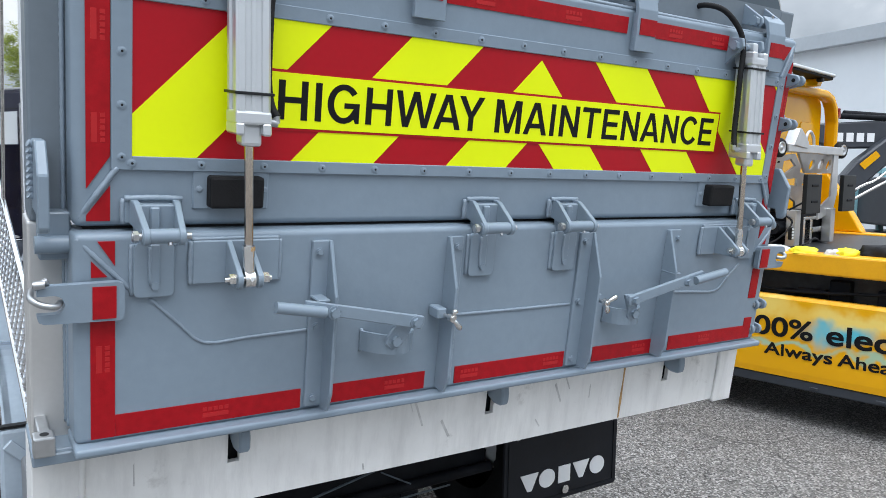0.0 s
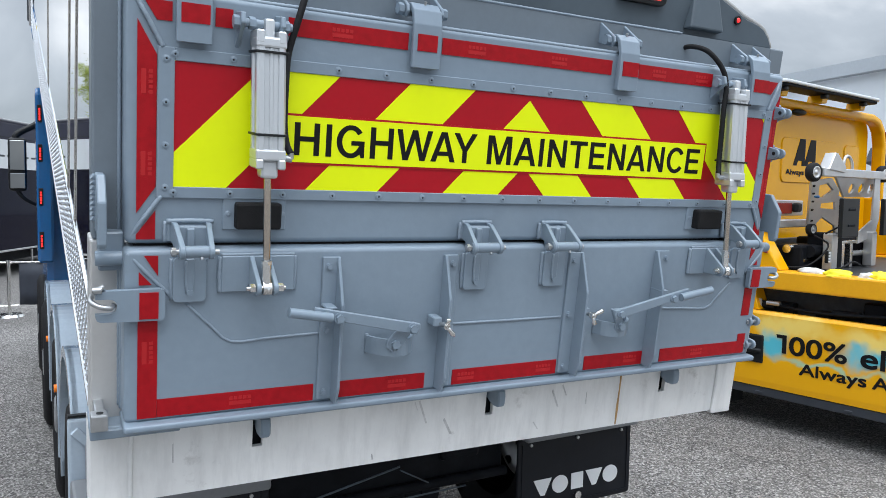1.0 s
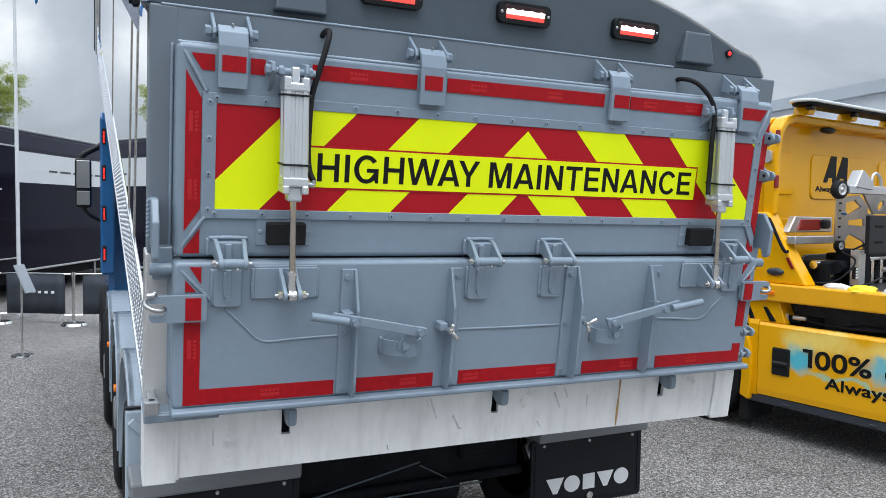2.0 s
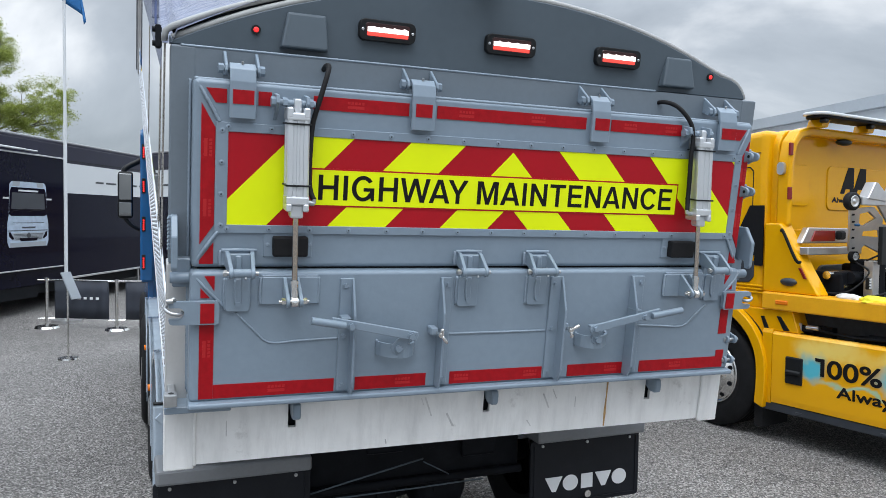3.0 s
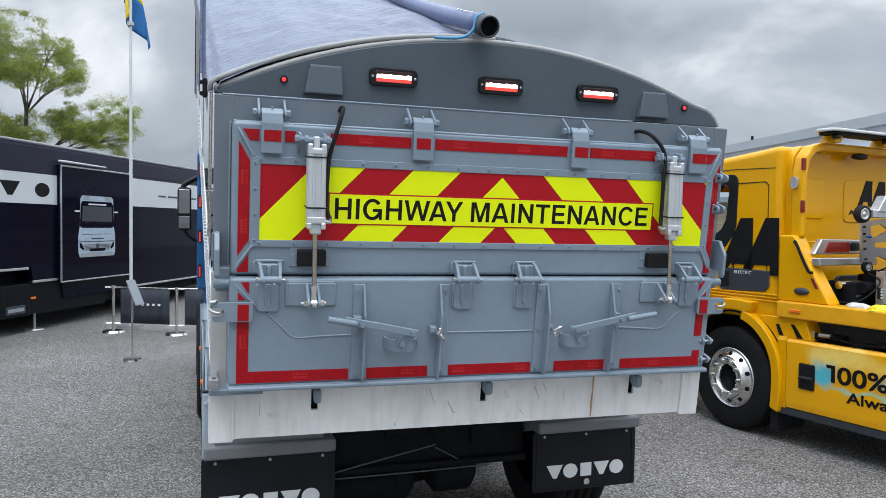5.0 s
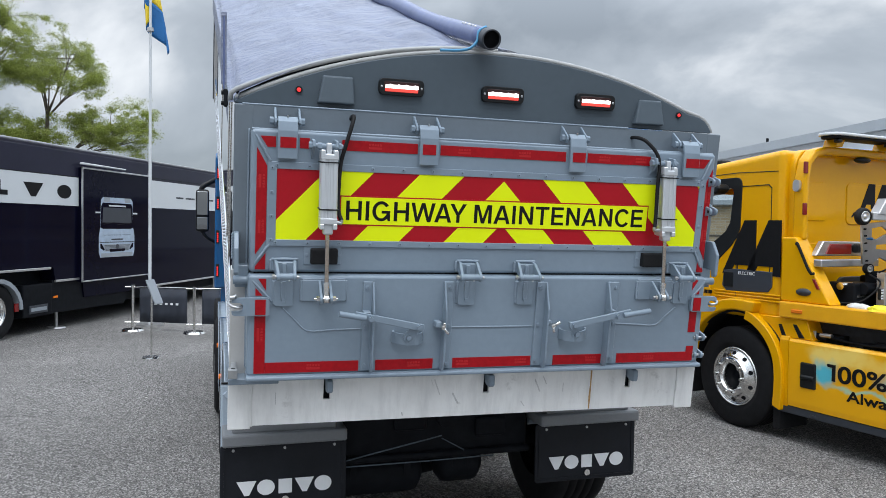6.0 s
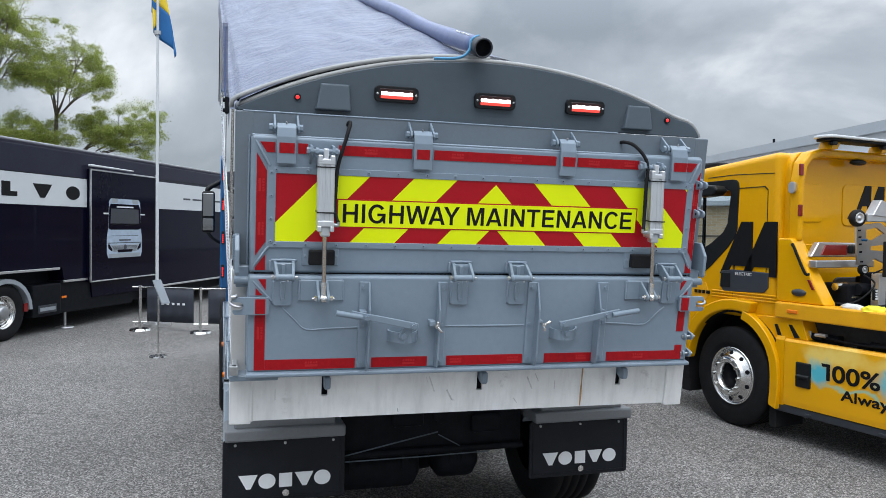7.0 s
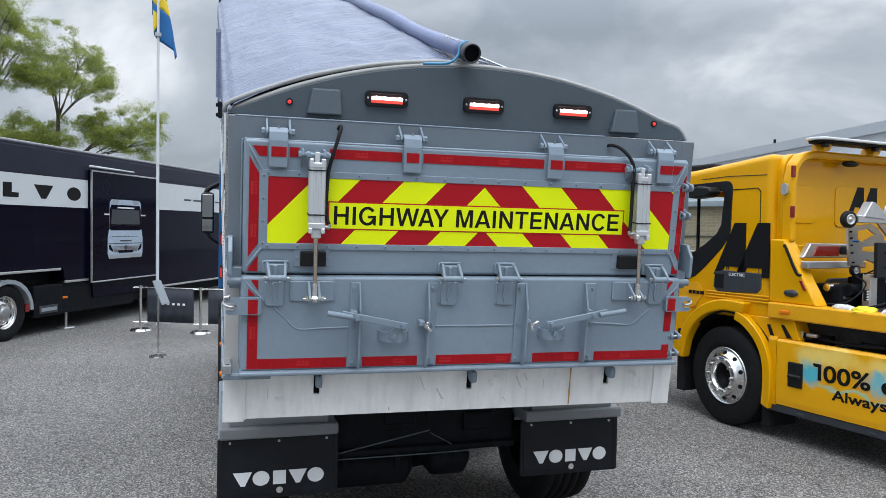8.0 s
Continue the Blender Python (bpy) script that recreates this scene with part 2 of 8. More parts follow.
def asphalt_material():
    m = bpy.data.materials.new("worn_asphalt")
    m.use_nodes = True
    nt, lk = m.node_tree.nodes, m.node_tree.links
    b = nt["Principled BSDF"]
    co = nt.new("ShaderNodeTexCoord")
    stone, broad, fine = nt.new("ShaderNodeTexVoronoi"), nt.new("ShaderNodeTexNoise"), nt.new("ShaderNodeTexNoise")
    stone.inputs["Scale"].default_value = 92.0
    broad.inputs["Scale"].default_value, broad.inputs["Detail"].default_value = 0.45, 6
    fine.inputs["Scale"].default_value, fine.inputs["Detail"].default_value = 60, 6
    for n in (stone, broad, fine):
        lk.new(co.outputs["Object"], n.inputs["Vector"])
    ramp = nt.new("ShaderNodeValToRGB")
    e = ramp.color_ramp.elements
    e[0].position, e[0].color = 0.20, (0.034, 0.0325, 0.0310, 1)
    e[1].position, e[1].color = 0.85, (0.45, 0.432, 0.412, 1)
    mid = e.new(0.55)
    mid.color = (0.156, 0.149, 0.142, 1)
    mixv = nt.new("ShaderNodeMix")
    mixv.data_type = "RGBA"
    mixv.inputs[0].default_value = 0.3
    lk.new(stone.outputs["Color"], mixv.inputs[6])
    lk.new(fine.outputs["Fac"], mixv.inputs[7])
    lk.new(mixv.outputs[2], ramp.inputs["Fac"])
    tone = nt.new("ShaderNodeMapRange")
    tone.inputs["From Min"].default_value, tone.inputs["From Max"].default_value = 0.3, 0.7
    tone.inputs["To Min"].default_value, tone.inputs["To Max"].default_value = 0.85, 1.25
    lk.new(broad.outputs["Fac"], tone.inputs["Value"])
    sc = nt.new("ShaderNodeVectorMath")
    sc.operation = "SCALE"
    lk.new(ramp.outputs["Color"], sc.inputs[0])
    lk.new(tone.outputs["Result"], sc.inputs["Scale"])
    # long thin cracks
    warp, wadd, crack, cr, cm = nt.new("ShaderNodeTexNoise"), nt.new("ShaderNodeVectorMath"), nt.new("ShaderNodeTexVoronoi"), nt.new("ShaderNodeMapRange"), nt.new("ShaderNodeMix")
    warp.inputs["Scale"].default_value, warp.inputs["Detail"].default_value = 1.6, 5
    lk.new(co.outputs["Object"], warp.inputs["Vector"])
    lk.new(co.outputs["Object"], wadd.inputs[0])
    lk.new(warp.outputs["Color"], wadd.inputs[1])
    crack.feature = "DISTANCE_TO_EDGE"
    crack.inputs["Scale"].default_value = 0.32
    lk.new(wadd.outputs["Vector"], crack.inputs["Vector"])
    cr.inputs["From Min"].default_value, cr.inputs["From Max"].default_value = 0.0008, 0.0030
    cr.inputs["To Min"].default_value, cr.inputs["To Max"].default_value = 0.55, 0.0
    lk.new(crack.outputs["Distance"], cr.inputs["Value"])
    cm.data_type = "RGBA"
    lk.new(cr.outputs["Result"], cm.inputs[0])
    lk.new(sc.outputs["Vector"], cm.inputs[6])
    cm.inputs[7].default_value = (0.02, 0.02, 0.02, 1)
    lk.new(cm.outputs[2], b.inputs["Base Color"])
    b.inputs["Roughness"].default_value = 0.82
    b.inputs["Specular IOR Level"].default_value = 0.35
    bp = nt.new("ShaderNodeBump")
    bp.inputs["Strength"].default_value, bp.inputs["Distance"].default_value = 0.9, 0.008
    lk.new(stone.outputs["Distance"], bp.inputs["Height"])
    lk.new(bp.outputs["Normal"], b.inputs["Normal"])
    return m


ASPHALT = asphalt_material()


def brick_material():
    m = bpy.data.materials.new("buff_brick")
    m.use_nodes = True
    nt, lk = m.node_tree.nodes, m.node_tree.links
    b = nt["Principled BSDF"]
    co, mp, br = nt.new("ShaderNodeTexCoord"), nt.new("ShaderNodeMapping"), nt.new("ShaderNodeTexBrick")
    mp.inputs["Rotation"].default_value = (radians(90), 0, 0)
    br.inputs["Scale"].default_value = 2.2
    br.inputs["Color1"].default_value, br.inputs["Color2"].default_value = (0.30, 0.22, 0.13, 1), (0.36, 0.28, 0.18, 1)
    br.inputs["Mortar"].default_value = (0.34, 0.31, 0.26, 1)
    lk.new(co.outputs["Object"], mp.inputs["Vector"])
    lk.new(mp.outputs["Vector"], br.inputs["Vector"])
    lk.new(br.outputs["Color"], b.inputs["Base Color"])
    b.inputs["Roughness"].default_value = 0.85
    return m


BRICK = brick_material()


def leaf_material():
    m = bpy.data.materials.new("spring_leaves")
    m.use_nodes = True
    nt, lk = m.node_tree.nodes, m.node_tree.links
    b = nt["Principled BSDF"]
    geo, ramp = nt.new("ShaderNodeNewGeometry"), nt.new("ShaderNodeValToRGB")
    e = ramp.color_ramp.elements
    e[0].color, e[1].color = (0.195, 0.24, 0.052, 1), (0.40, 0.455, 0.115, 1)
    lk.new(geo.outputs["Random Per Island"], ramp.inputs["Fac"])
    lk.new(ramp.outputs["Color"], b.inputs["Base Color"])
    b.inputs["Roughness"].default_value = 0.55
    tr, add = nt.new("ShaderNodeBsdfTranslucent"), nt.new("ShaderNodeMixShader")
    lk.new(ramp.outputs["Color"], tr.inputs["Color"])
    add.inputs[0].default_value = 0.58
    lk.new(b.outputs["BSDF"], add.inputs[1])
    lk.new(tr.outputs["BSDF"], add.inputs[2])
    lk.new(add.outputs["Shader"], nt["Material Output"].inputs["Surface"])
    return m


LEAF = leaf_material()


def livery_material(base, blobs):
    """Yellow paint with soft airbrushed patches: (place, size, colour, weight) each."""
    m = bpy.data.materials.new("airbrushed_yellow_panel")
    m.use_nodes = True
    nt, lk = m.node_tree.nodes, m.node_tree.links
    b = nt["Principled BSDF"]
    b.inputs["Roughness"].default_value, b.inputs["Specular IOR Level"].default_value = 0.28, 0.4
    co, warp, wadd = nt.new("ShaderNodeTexCoord"), nt.new("ShaderNodeTexNoise"), nt.new("ShaderNodeVectorMath")
    warp.inputs["Scale"].default_value, warp.inputs["Detail"].default_value = 5.0, 3
    lk.new(co.outputs["Object"], warp.inputs["Vector"])
    half, scl = nt.new("ShaderNodeVectorMath"), nt.new("ShaderNodeVectorMath")
    half.operation, scl.operation, wadd.operation = "SUBTRACT", "SCALE", "ADD"
    half.inputs[1].default_value = (0.5, 0.5, 0.5)
    scl.inputs["Scale"].default_value = 0.28
    lk.new(warp.outputs["Color"], half.inputs[0])
    lk.new(half.outputs["Vector"], scl.inputs[0])
    lk.new(co.outputs["Object"], wadd.inputs[0])
    lk.new(scl.outputs["Vector"], wadd.inputs[1])
    colour = None
    for (place, size, tint, weight) in blobs:
        mp, gr = nt.new("ShaderNodeMapping"), nt.new("ShaderNodeTexGradient")
        mp.vector_type = "TEXTURE"
        mp.inputs["Location"].default_value, mp.inputs["Scale"].default_value = place, size
        mp.inputs["Rotation"].default_value = (0, 0, radians(11))
        gr.gradient_type = "SPHERICAL"
        lk.new(wadd.outputs["Vector"], mp.inputs["Vector"])
        lk.new(mp.outputs["Vector"], gr.inputs["Vector"])
        mr = nt.new("ShaderNodeMapRange")
        mr.interpolation_type = "SMOOTHSTEP"
        mr.inputs["From Max"].default_value, mr.inputs["To Max"].default_value = 0.75, weight
        lk.new(gr.outputs["Fac"], mr.inputs["Value"])
        mx = nt.new("ShaderNodeMix")
        mx.data_type = "RGBA"
        lk.new(mr.outputs["Result"], mx.inputs[0])
        if colour is None:
            mx.inputs[6].default_value = (*base, 1)
        else:
            lk.new(colour, mx.inputs[6])
        mx.inputs[7].default_value = (*tint, 1)
        colour = mx.outputs[2]
    lk.new(colour, b.inputs["Base Color"])
    return m


def streaked(m, colour, amount):
    """Adds long upright dirt streaks to a material."""
    nt, lk = m.node_tree.nodes, m.node_tree.links
    b = nt["Principled BSDF"]
    old = b.inputs["Base Color"].links[0].from_socket
    co, mp, no, mr, mx = nt.new("ShaderNodeTexCoord"), nt.new("ShaderNodeMapping"), nt.new("ShaderNodeTexNoise"), nt.new("ShaderNodeMapRange"), nt.new("ShaderNodeMix")
    mp.inputs["Scale"].default_value = (9.0, 9.0, 1.1)
    no.inputs["Scale"].default_value, no.inputs["Detail"].default_value, no.inputs["Roughness"].default_value = 1.6, 9, 0.68
    mr.inputs["From Min"].default_value, mr.inputs["From Max"].default_value, mr.inputs["To Max"].default_value = 0.46, 0.72, amount
    mx.data_type = "RGBA"
    lk.new(co.outputs["Object"], mp.inputs["Vector"])
    lk.new(mp.outputs["Vector"], no.inputs["Vector"])
    lk.new(no.outputs["Fac"], mr.inputs["Value"])
    lk.new(mr.outputs["Result"], mx.inputs[0])
    lk.new(old, mx.inputs[6])
    mx.inputs[7].default_value = (*colour, 1)
    lk.new(mx.outputs[2], b.inputs["Base Color"])


streaked(ALU, (0.50, 0.50, 0.495), 0.42)

# ---------------------------------------------------------------- building helpers
BASE = {}  # the place of each thing's Empty


def thing(name, base, label, category, group="", kind=""):
    """A top-level Empty at a base point; its parts are built in world coordinates."""
    ob = new(name)
    ob.location = base
    BASE[ob] = Vector(base)
    ob.empty_display_size = 0.2
    return tagged(ob, label, category, group, kind)


PIECES = {"weld_bead", "bolt_head", "rivet", "rivet_pin", "screw_head", "screw", "scuff_mark", "maker_bar", "hydraulic_pipe", "cable", "brake_line", "side_rail", "led", "wheel_nut", "rim_hole", "sill_rib", "roof_vent", "small_print_bar", "rail", "cab_seat", "print_mirror", "grab_handle", "pad_slot", "cladding_joint", "splash_flap", "bed_rail", "mirror_glass", "print_dark", "cap", "fittings", "mirror_arm", "stand", "sign_post", "clamp_bolt", "tank_strap", "plate_slot"}


def pieces(bm, reach=0.0025):
    """Splits a bmesh into its separate pieces; what all but touches stays together."""
    bm.verts.index_update()
    seen, groups = set(), []
    for v in bm.verts:
        if v in seen:
            continue
        stack, isle = [v], []
        seen.add(v)
        while stack:
            w = stack.pop()
            isle.append(w)
            for e in w.link_edges:
                o = e.other_vert(w)
                if o not in seen:
                    seen.add(o)
                    stack.append(o)
        lo = Vector([min(w.co[k] for w in isle) for k in range(3)])
        hi = Vector([max(w.co[k] for w in isle) for k in range(3)])
        groups.append([isle, [(lo, hi)]])
    merged = True
    while merged:
        merged = False
        for i in range(len(groups)):
            for j in range(i + 1, len(groups)):
                a, b = groups[i], groups[j]
                if any(all(p[0][k] - reach <= q[1][k] and q[0][k] - reach <= p[1][k] for k in range(3)) for p in a[1] for q in b[1]):
                    groups[i] = [a[0] + b[0], a[1] + b[1]]
                    del groups[j]
                    merged = True
                    break
            if merged:
                break
    out = []
    for isle, spans in groups:
        t = bmesh.new()
        made = {v: t.verts.new(v.co) for v in isle}
        for f in {f for v in isle for f in v.link_faces}:
            t.faces.new([made[v] for v in f.verts]).smooth = f.smooth
        out.append(t)
    bm.free()
    return out


def part(name, bm, mat, parent=None, label="", m=None, smooth=False):
    """Links a bmesh as one mesh object, under a thing or a part, or on its own; small loose pieces become a part each."""
    if name in PIECES:
        some = pieces(bm, -100.0 if name == "weld_bead" else 0.0025)  # each weld run stands alone
        if len(some) > 1:
            return [part_one(name, b, mat, parent, label, m, smooth) for b in some][0]
        bm = some[0]
    return part_one(name, bm, mat, parent, label, m, smooth)


def part_one(name, bm, mat, parent, label, m, smooth):
    if m is not None:
        bm.transform(m)
    base = BASE.get(parent, Vector((0, 0, 0)))
    if base.length:
        bmesh.ops.translate(bm, verts=bm.verts, vec=-base)
    bmesh.ops.recalc_face_normals(bm, faces=bm.faces)
    me = bpy.data.meshes.new(name)
    if smooth:
        for f in bm.faces:
            f.smooth = True
    bm.to_mesh(me)
    bm.free()
    me.materials.append(mat)
    ob = new(name, me)
    if parent is not None:
        ob.parent = parent
    BASE[ob] = base
    if label:
        ob["label"] = label
    return ob


def softened(ob, angle=40):
    """Shades rounded edges smoothly and keeps the flats flat."""
    for p in ob.data.polygons:
        p.use_smooth = True
    ob.data.set_sharp_from_angle(angle=radians(angle))
    ob.modifiers.new("even_normals", "WEIGHTED_NORMAL").keep_sharp = True
    return ob


def solid(name, bm, mat, label, category, group="", kind="", m=None, smooth=False):
    """A thing of one mesh."""
    return tagged(part(name, bm, mat, None, "", m, smooth), label, category, group, kind)


def take(bm, other):
    """Adds another bmesh's geometry to bm."""
    made = {v: bm.verts.new(v.co) for v in other.verts}
    for f in other.faces:
        g = bm.faces.new([made[v] for v in f.verts])
        g.smooth = f.smooth
    other.free()
    return bm


def bevelled(b, bevel, segments=2):
    if bevel:
        bmesh.ops.bevel(b, geom=list(b.edges), offset=bevel, segments=segments, affect="EDGES", profile=0.5, clamp_overlap=True)
    return b


def box(bm, x0, x1, y0, y1, z0, z1, bevel=0.0, segments=2):
    b = bmesh.new()
    v = [b.verts.new((x, y, z)) for x in (x0, x1) for y in (y0, y1) for z in (z0, z1)]
    for q in ((0, 1, 3, 2), (4, 6, 7, 5), (0, 4, 5, 1), (2, 3, 7, 6), (0, 2, 6, 4), (1, 5, 7, 3)):
        b.faces.new([v[i] for i in q])
    bmesh.ops.recalc_face_normals(b, faces=b.faces)
    return take(bm, bevelled(b, bevel, segments))


def prism(bm, outline, a, b_, axis="y", bevel=0.0, segments=1):
    """A closed outline pushed from a to b_ along an axis. Outlines are (x, z) for y, (y, z) for x, (x, y) for z."""
    t = bmesh.new()

    def at(p, d):
        return {"y": (p[0], d, p[1]), "x": (d, p[0], p[1]), "z": (p[0], p[1], d)}[axis]
    lo, hi = [t.verts.new(at(p, a)) for p in outline], [t.verts.new(at(p, b_)) for p in outline]
    t.faces.new(lo), t.faces.new(hi)
    n = len(outline)
    for i in range(n):
        t.faces.new((lo[i], lo[(i + 1) % n], hi[(i + 1) % n], hi[i]))
    bmesh.ops.recalc_face_normals(t, faces=t.faces)
    return take(bm, bevelled(t, bevel, segments))


def rounded(x0, x1, z0, z1, r, n=5):
    """The outline of a rectangle with round corners."""
    out = []
    for cx, cz, a0 in ((x1 - r, z1 - r, 0), (x0 + r, z1 - r, 90), (x0 + r, z0 + r, 180), (x1 - r, z0 + r, 270)):
        out += [(cx + r * math.cos(radians(a0 + 90 * k / n)), cz + r * math.sin(radians(a0 + 90 * k / n))) for k in range(n + 1)]
    return out


def rod(bm, p, q, r, n=14, r2=None, caps=True):
    """A round bar from p to q."""
    p, q = Vector(p), Vector(q)
    t = bmesh.new()
    bmesh.ops.create_cone(t, cap_ends=False, segments=n, radius1=r, radius2=r if r2 is None else r2, depth=(q - p).length)
    for f in t.faces:
        f.smooth = n > 6
    if caps:  # caps keep points of their own, so that the round side shades evenly
        h = (q - p).length / 2
        for rr, z in ((r, -h), (r if r2 is None else r2, h)):
            t.faces.new([t.verts.new((rr * math.cos(2 * math.pi * k / n), rr * math.sin(2 * math.pi * k / n), z)) for k in range(n)][::1 if z > 0 else -1])
    t.transform(Matrix.Translation((p + q) / 2) @ (q - p).to_track_quat("Z", "Y").to_matrix().to_4x4())
    return take(bm, t)


def tube(bm, points, r, n=8, radii=None):
    """A round tube along a line of points."""
    pts = [Vector(p) for p in points]
    rings = []
    side = None
    for i, p in enumerate(pts):
        d = (pts[min(i + 1, len(pts) - 1)] - pts[max(i - 1, 0)]).normalized()
        if side is None:
            side = d.orthogonal().normalized()
        side = (side - d * side.dot(d)).normalized()
        up = d.cross(side)
        rr = radii[i] if radii else r
        rings.append([bm.verts.new(p + (side * math.cos(2 * math.pi * k / n) + up * math.sin(2 * math.pi * k / n)) * rr) for k in range(n)])
    for a, b in zip(rings, rings[1:]):
        for k in range(n):
            bm.faces.new((a[k], a[(k + 1) % n], b[(k + 1) % n], b[k])).smooth = True
    bm.faces.new(rings[0]), bm.faces.new(rings[-1][::-1])
    return bm


def bead(bm, points, r, n=8):
    """A weld bead: a tube with the ripple of its runs."""
    pts = [Vector(p) for p in points]
    fine = [pts[0]]
    for a, b in zip(pts, pts[1:]):
        k = max(1, int((b - a).length / 0.007))
        fine += [a.lerp(b, i / k) for i in range(1, k + 1)]
    return tube(bm, fine, r, n, [r * (0.92 + 0.09 * math.sin(i * 2.3) + 0.09 * noise.noise(p * 60)) for i, p in enumerate(fine)])


def bend(points, steps=6):
    """A smooth line through a few points (Catmull-Rom)."""
    pts = [Vector(p) for p in points]
    pts = [pts[0] * 2 - pts[1]] + pts + [pts[-1] * 2 - pts[-2]]
    out = []
    for i in range(1, len(pts) - 2):
        a, b, c, d = pts[i - 1:i + 3]
        for s in range(steps):
            t = s / steps
            out.append(0.5 * (2 * b + (c - a) * t + (2 * a - 5 * b + 4 * c - d) * t * t + (3 * b - a - 3 * c + d) * t ** 3))
    return out + [pts[-2]]


def lathe(bm, profile, n=40, axis="x"):
    """Turns a profile of (along, radius) about an axis through the origin."""
    rings = []
    for a, r in profile:
        ring = []
        for k in range(n):
            c, s = r * math.cos(2 * math.pi * k / n), r * math.sin(2 * math.pi * k / n)
            ring.append(bm.verts.new({"x": (a, c, s), "y": (c, a, s), "z": (c, s, a)}[axis]))
        rings.append(ring)
    for p, q in zip(rings, rings[1:]):
        for k in range(n):
            bm.faces.new((p[k], p[(k + 1) % n], q[(k + 1) % n], q[k])).smooth = True
    return bm


def clip(poly, x0, x1, z0, z1):
    """The part of a convex polygon inside a rectangle."""
    for inside, cut in (
        (lambda p: p[0] >= x0, lambda p, q: (x0, p[1] + (q[1] - p[1]) * (x0 - p[0]) / (q[0] - p[0]))),
        (lambda p: p[0] <= x1, lambda p, q: (x1, p[1] + (q[1] - p[1]) * (x1 - p[0]) / (q[0] - p[0]))),
        (lambda p: p[1] >= z0, lambda p, q: (p[0] + (q[0] - p[0]) * (z0 - p[1]) / (q[1] - p[1]), z0)),
        (lambda p: p[1] <= z1, lambda p, q: (p[0] + (q[0] - p[0]) * (z1 - p[1]) / (q[1] - p[1]), z1)),
    ):
        res = []
        for i, p in enumerate(poly):
            q = poly[(i + 1) % len(poly)]
            if inside(p):
                res.append(p)
            if inside(p) != inside(q):
                res.append(cut(p, q))
        poly = res
        if not poly:
            return []
    return poly


def words(name, text, mat, parent, x0, z0, width, height, y, m, bold=0.0, depth=0.0008):
    """Raised lettering that fills width x height from (x0, z0), facing -y, at depth y, placed by m."""
    cu = bpy.data.curves.new("lettering", "FONT")
    cu.body, cu.size, cu.extrude = text, 1.0, 0.001
    tmp = new("lettering", cu)
    bpy.context.view_layer.update()
    me = bpy.data.meshes.new_from_object(tmp.evaluated_get(bpy.context.evaluated_depsgraph_get()))
    bpy.data.objects.remove(tmp)
    bm = bmesh.new()
    bm.from_mesh(me)
    bpy.data.meshes.remove(me)
    xs, ys = [v.co.x for v in bm.verts], [v.co.y for v in bm.verts]
    lx, ly, wide, tall = min(xs), min(ys), max(xs) - min(xs), max(ys) - min(ys)
    base = [(v.co.x - lx, v.co.z > 0, v.co.y - ly) for v in bm.verts]
    tris = [[v.index for v in f.verts] for f in bm.faces]
    bm.clear()
    b = bold * width
    steps = ((0, 0), (-1, -0.7), (1, -0.7), (-1, 0.7), (1, 0.7), (0, -0.9), (0, 0.9)) if bold else ((0, 0),)
    for k, (dx, dz) in enumerate(steps):  # heavier strokes from shifted copies
        vs = [bm.verts.new((x0 + b + px / wide * (width - 2 * b) + dx * b, (y - depth if front else y + depth) - k * 0.00006, z0 + b + pz / tall * (height - 2 * b) + dz * b)) for px, front, pz in base]
        for t in tris:
            bm.faces.new([vs[i] for i in t])
    return part(name, bm, mat, parent, "", m)


def hexbolt(bm, x, y, z, r=0.011, h=0.010):
    """A bolt head on its washer, facing -y."""
    rod(bm, (x, y, z), (x, y - 0.003, z), r * 1.35, 14)
    rod(bm, (x, y - 0.003, z), (x, y - 0.003 - h, z), r, 6)


def rivet(bm, x, y, z, r=0.0098):
    """A flat blind rivet."""
    rod(bm, (x, y, z), (x, y - 0.0012, z), r, 16)
    rod(bm, (x, y - 0.0012, z), (x, y - 0.0028, z), r * 0.92, 16, r * 0.55)

# ---------------------------------------------------------------- ground
bm = bmesh.new()
bmesh.ops.create_grid(bm, x_segments=24, y_segments=24, size=1500)
solid("ground", bm, ASPHALT, "worn grey asphalt lot with pale stone chips", "ground", kind="structure")

# ---------------------------------------------------------------- the tipper lorry
# Its rear end leans back over the road by 7.2 degrees; LEAN is the frame of that end, BODY the frame of the chassis.
PIVOT = Vector((0, 0, 1.2))
SET = Matrix.Translation(PIVOT + Vector((0, 0, -0.14))) @ Matrix.Rotation(radians(0.5), 4, "Y")
LEAN = SET @ Matrix.Rotation(radians(7.2), 4, "X") @ Matrix.Translation(-PIVOT)
BODY = Matrix.Rotation(radians(1.3), 4, "Z") @ Matrix.Rotation(radians(0.25), 4, "Y")  # it stands a little askew

tipper = thing("tipper_lorry", (0, 3.2, 0), "grey and polished aluminium tipper lorry with a closed tailgate", "lorry")


def rear(name, bm, mat, parent=tipper, label="", smooth=False):
    return part(name, bm, mat, parent, label, LEAN, smooth)


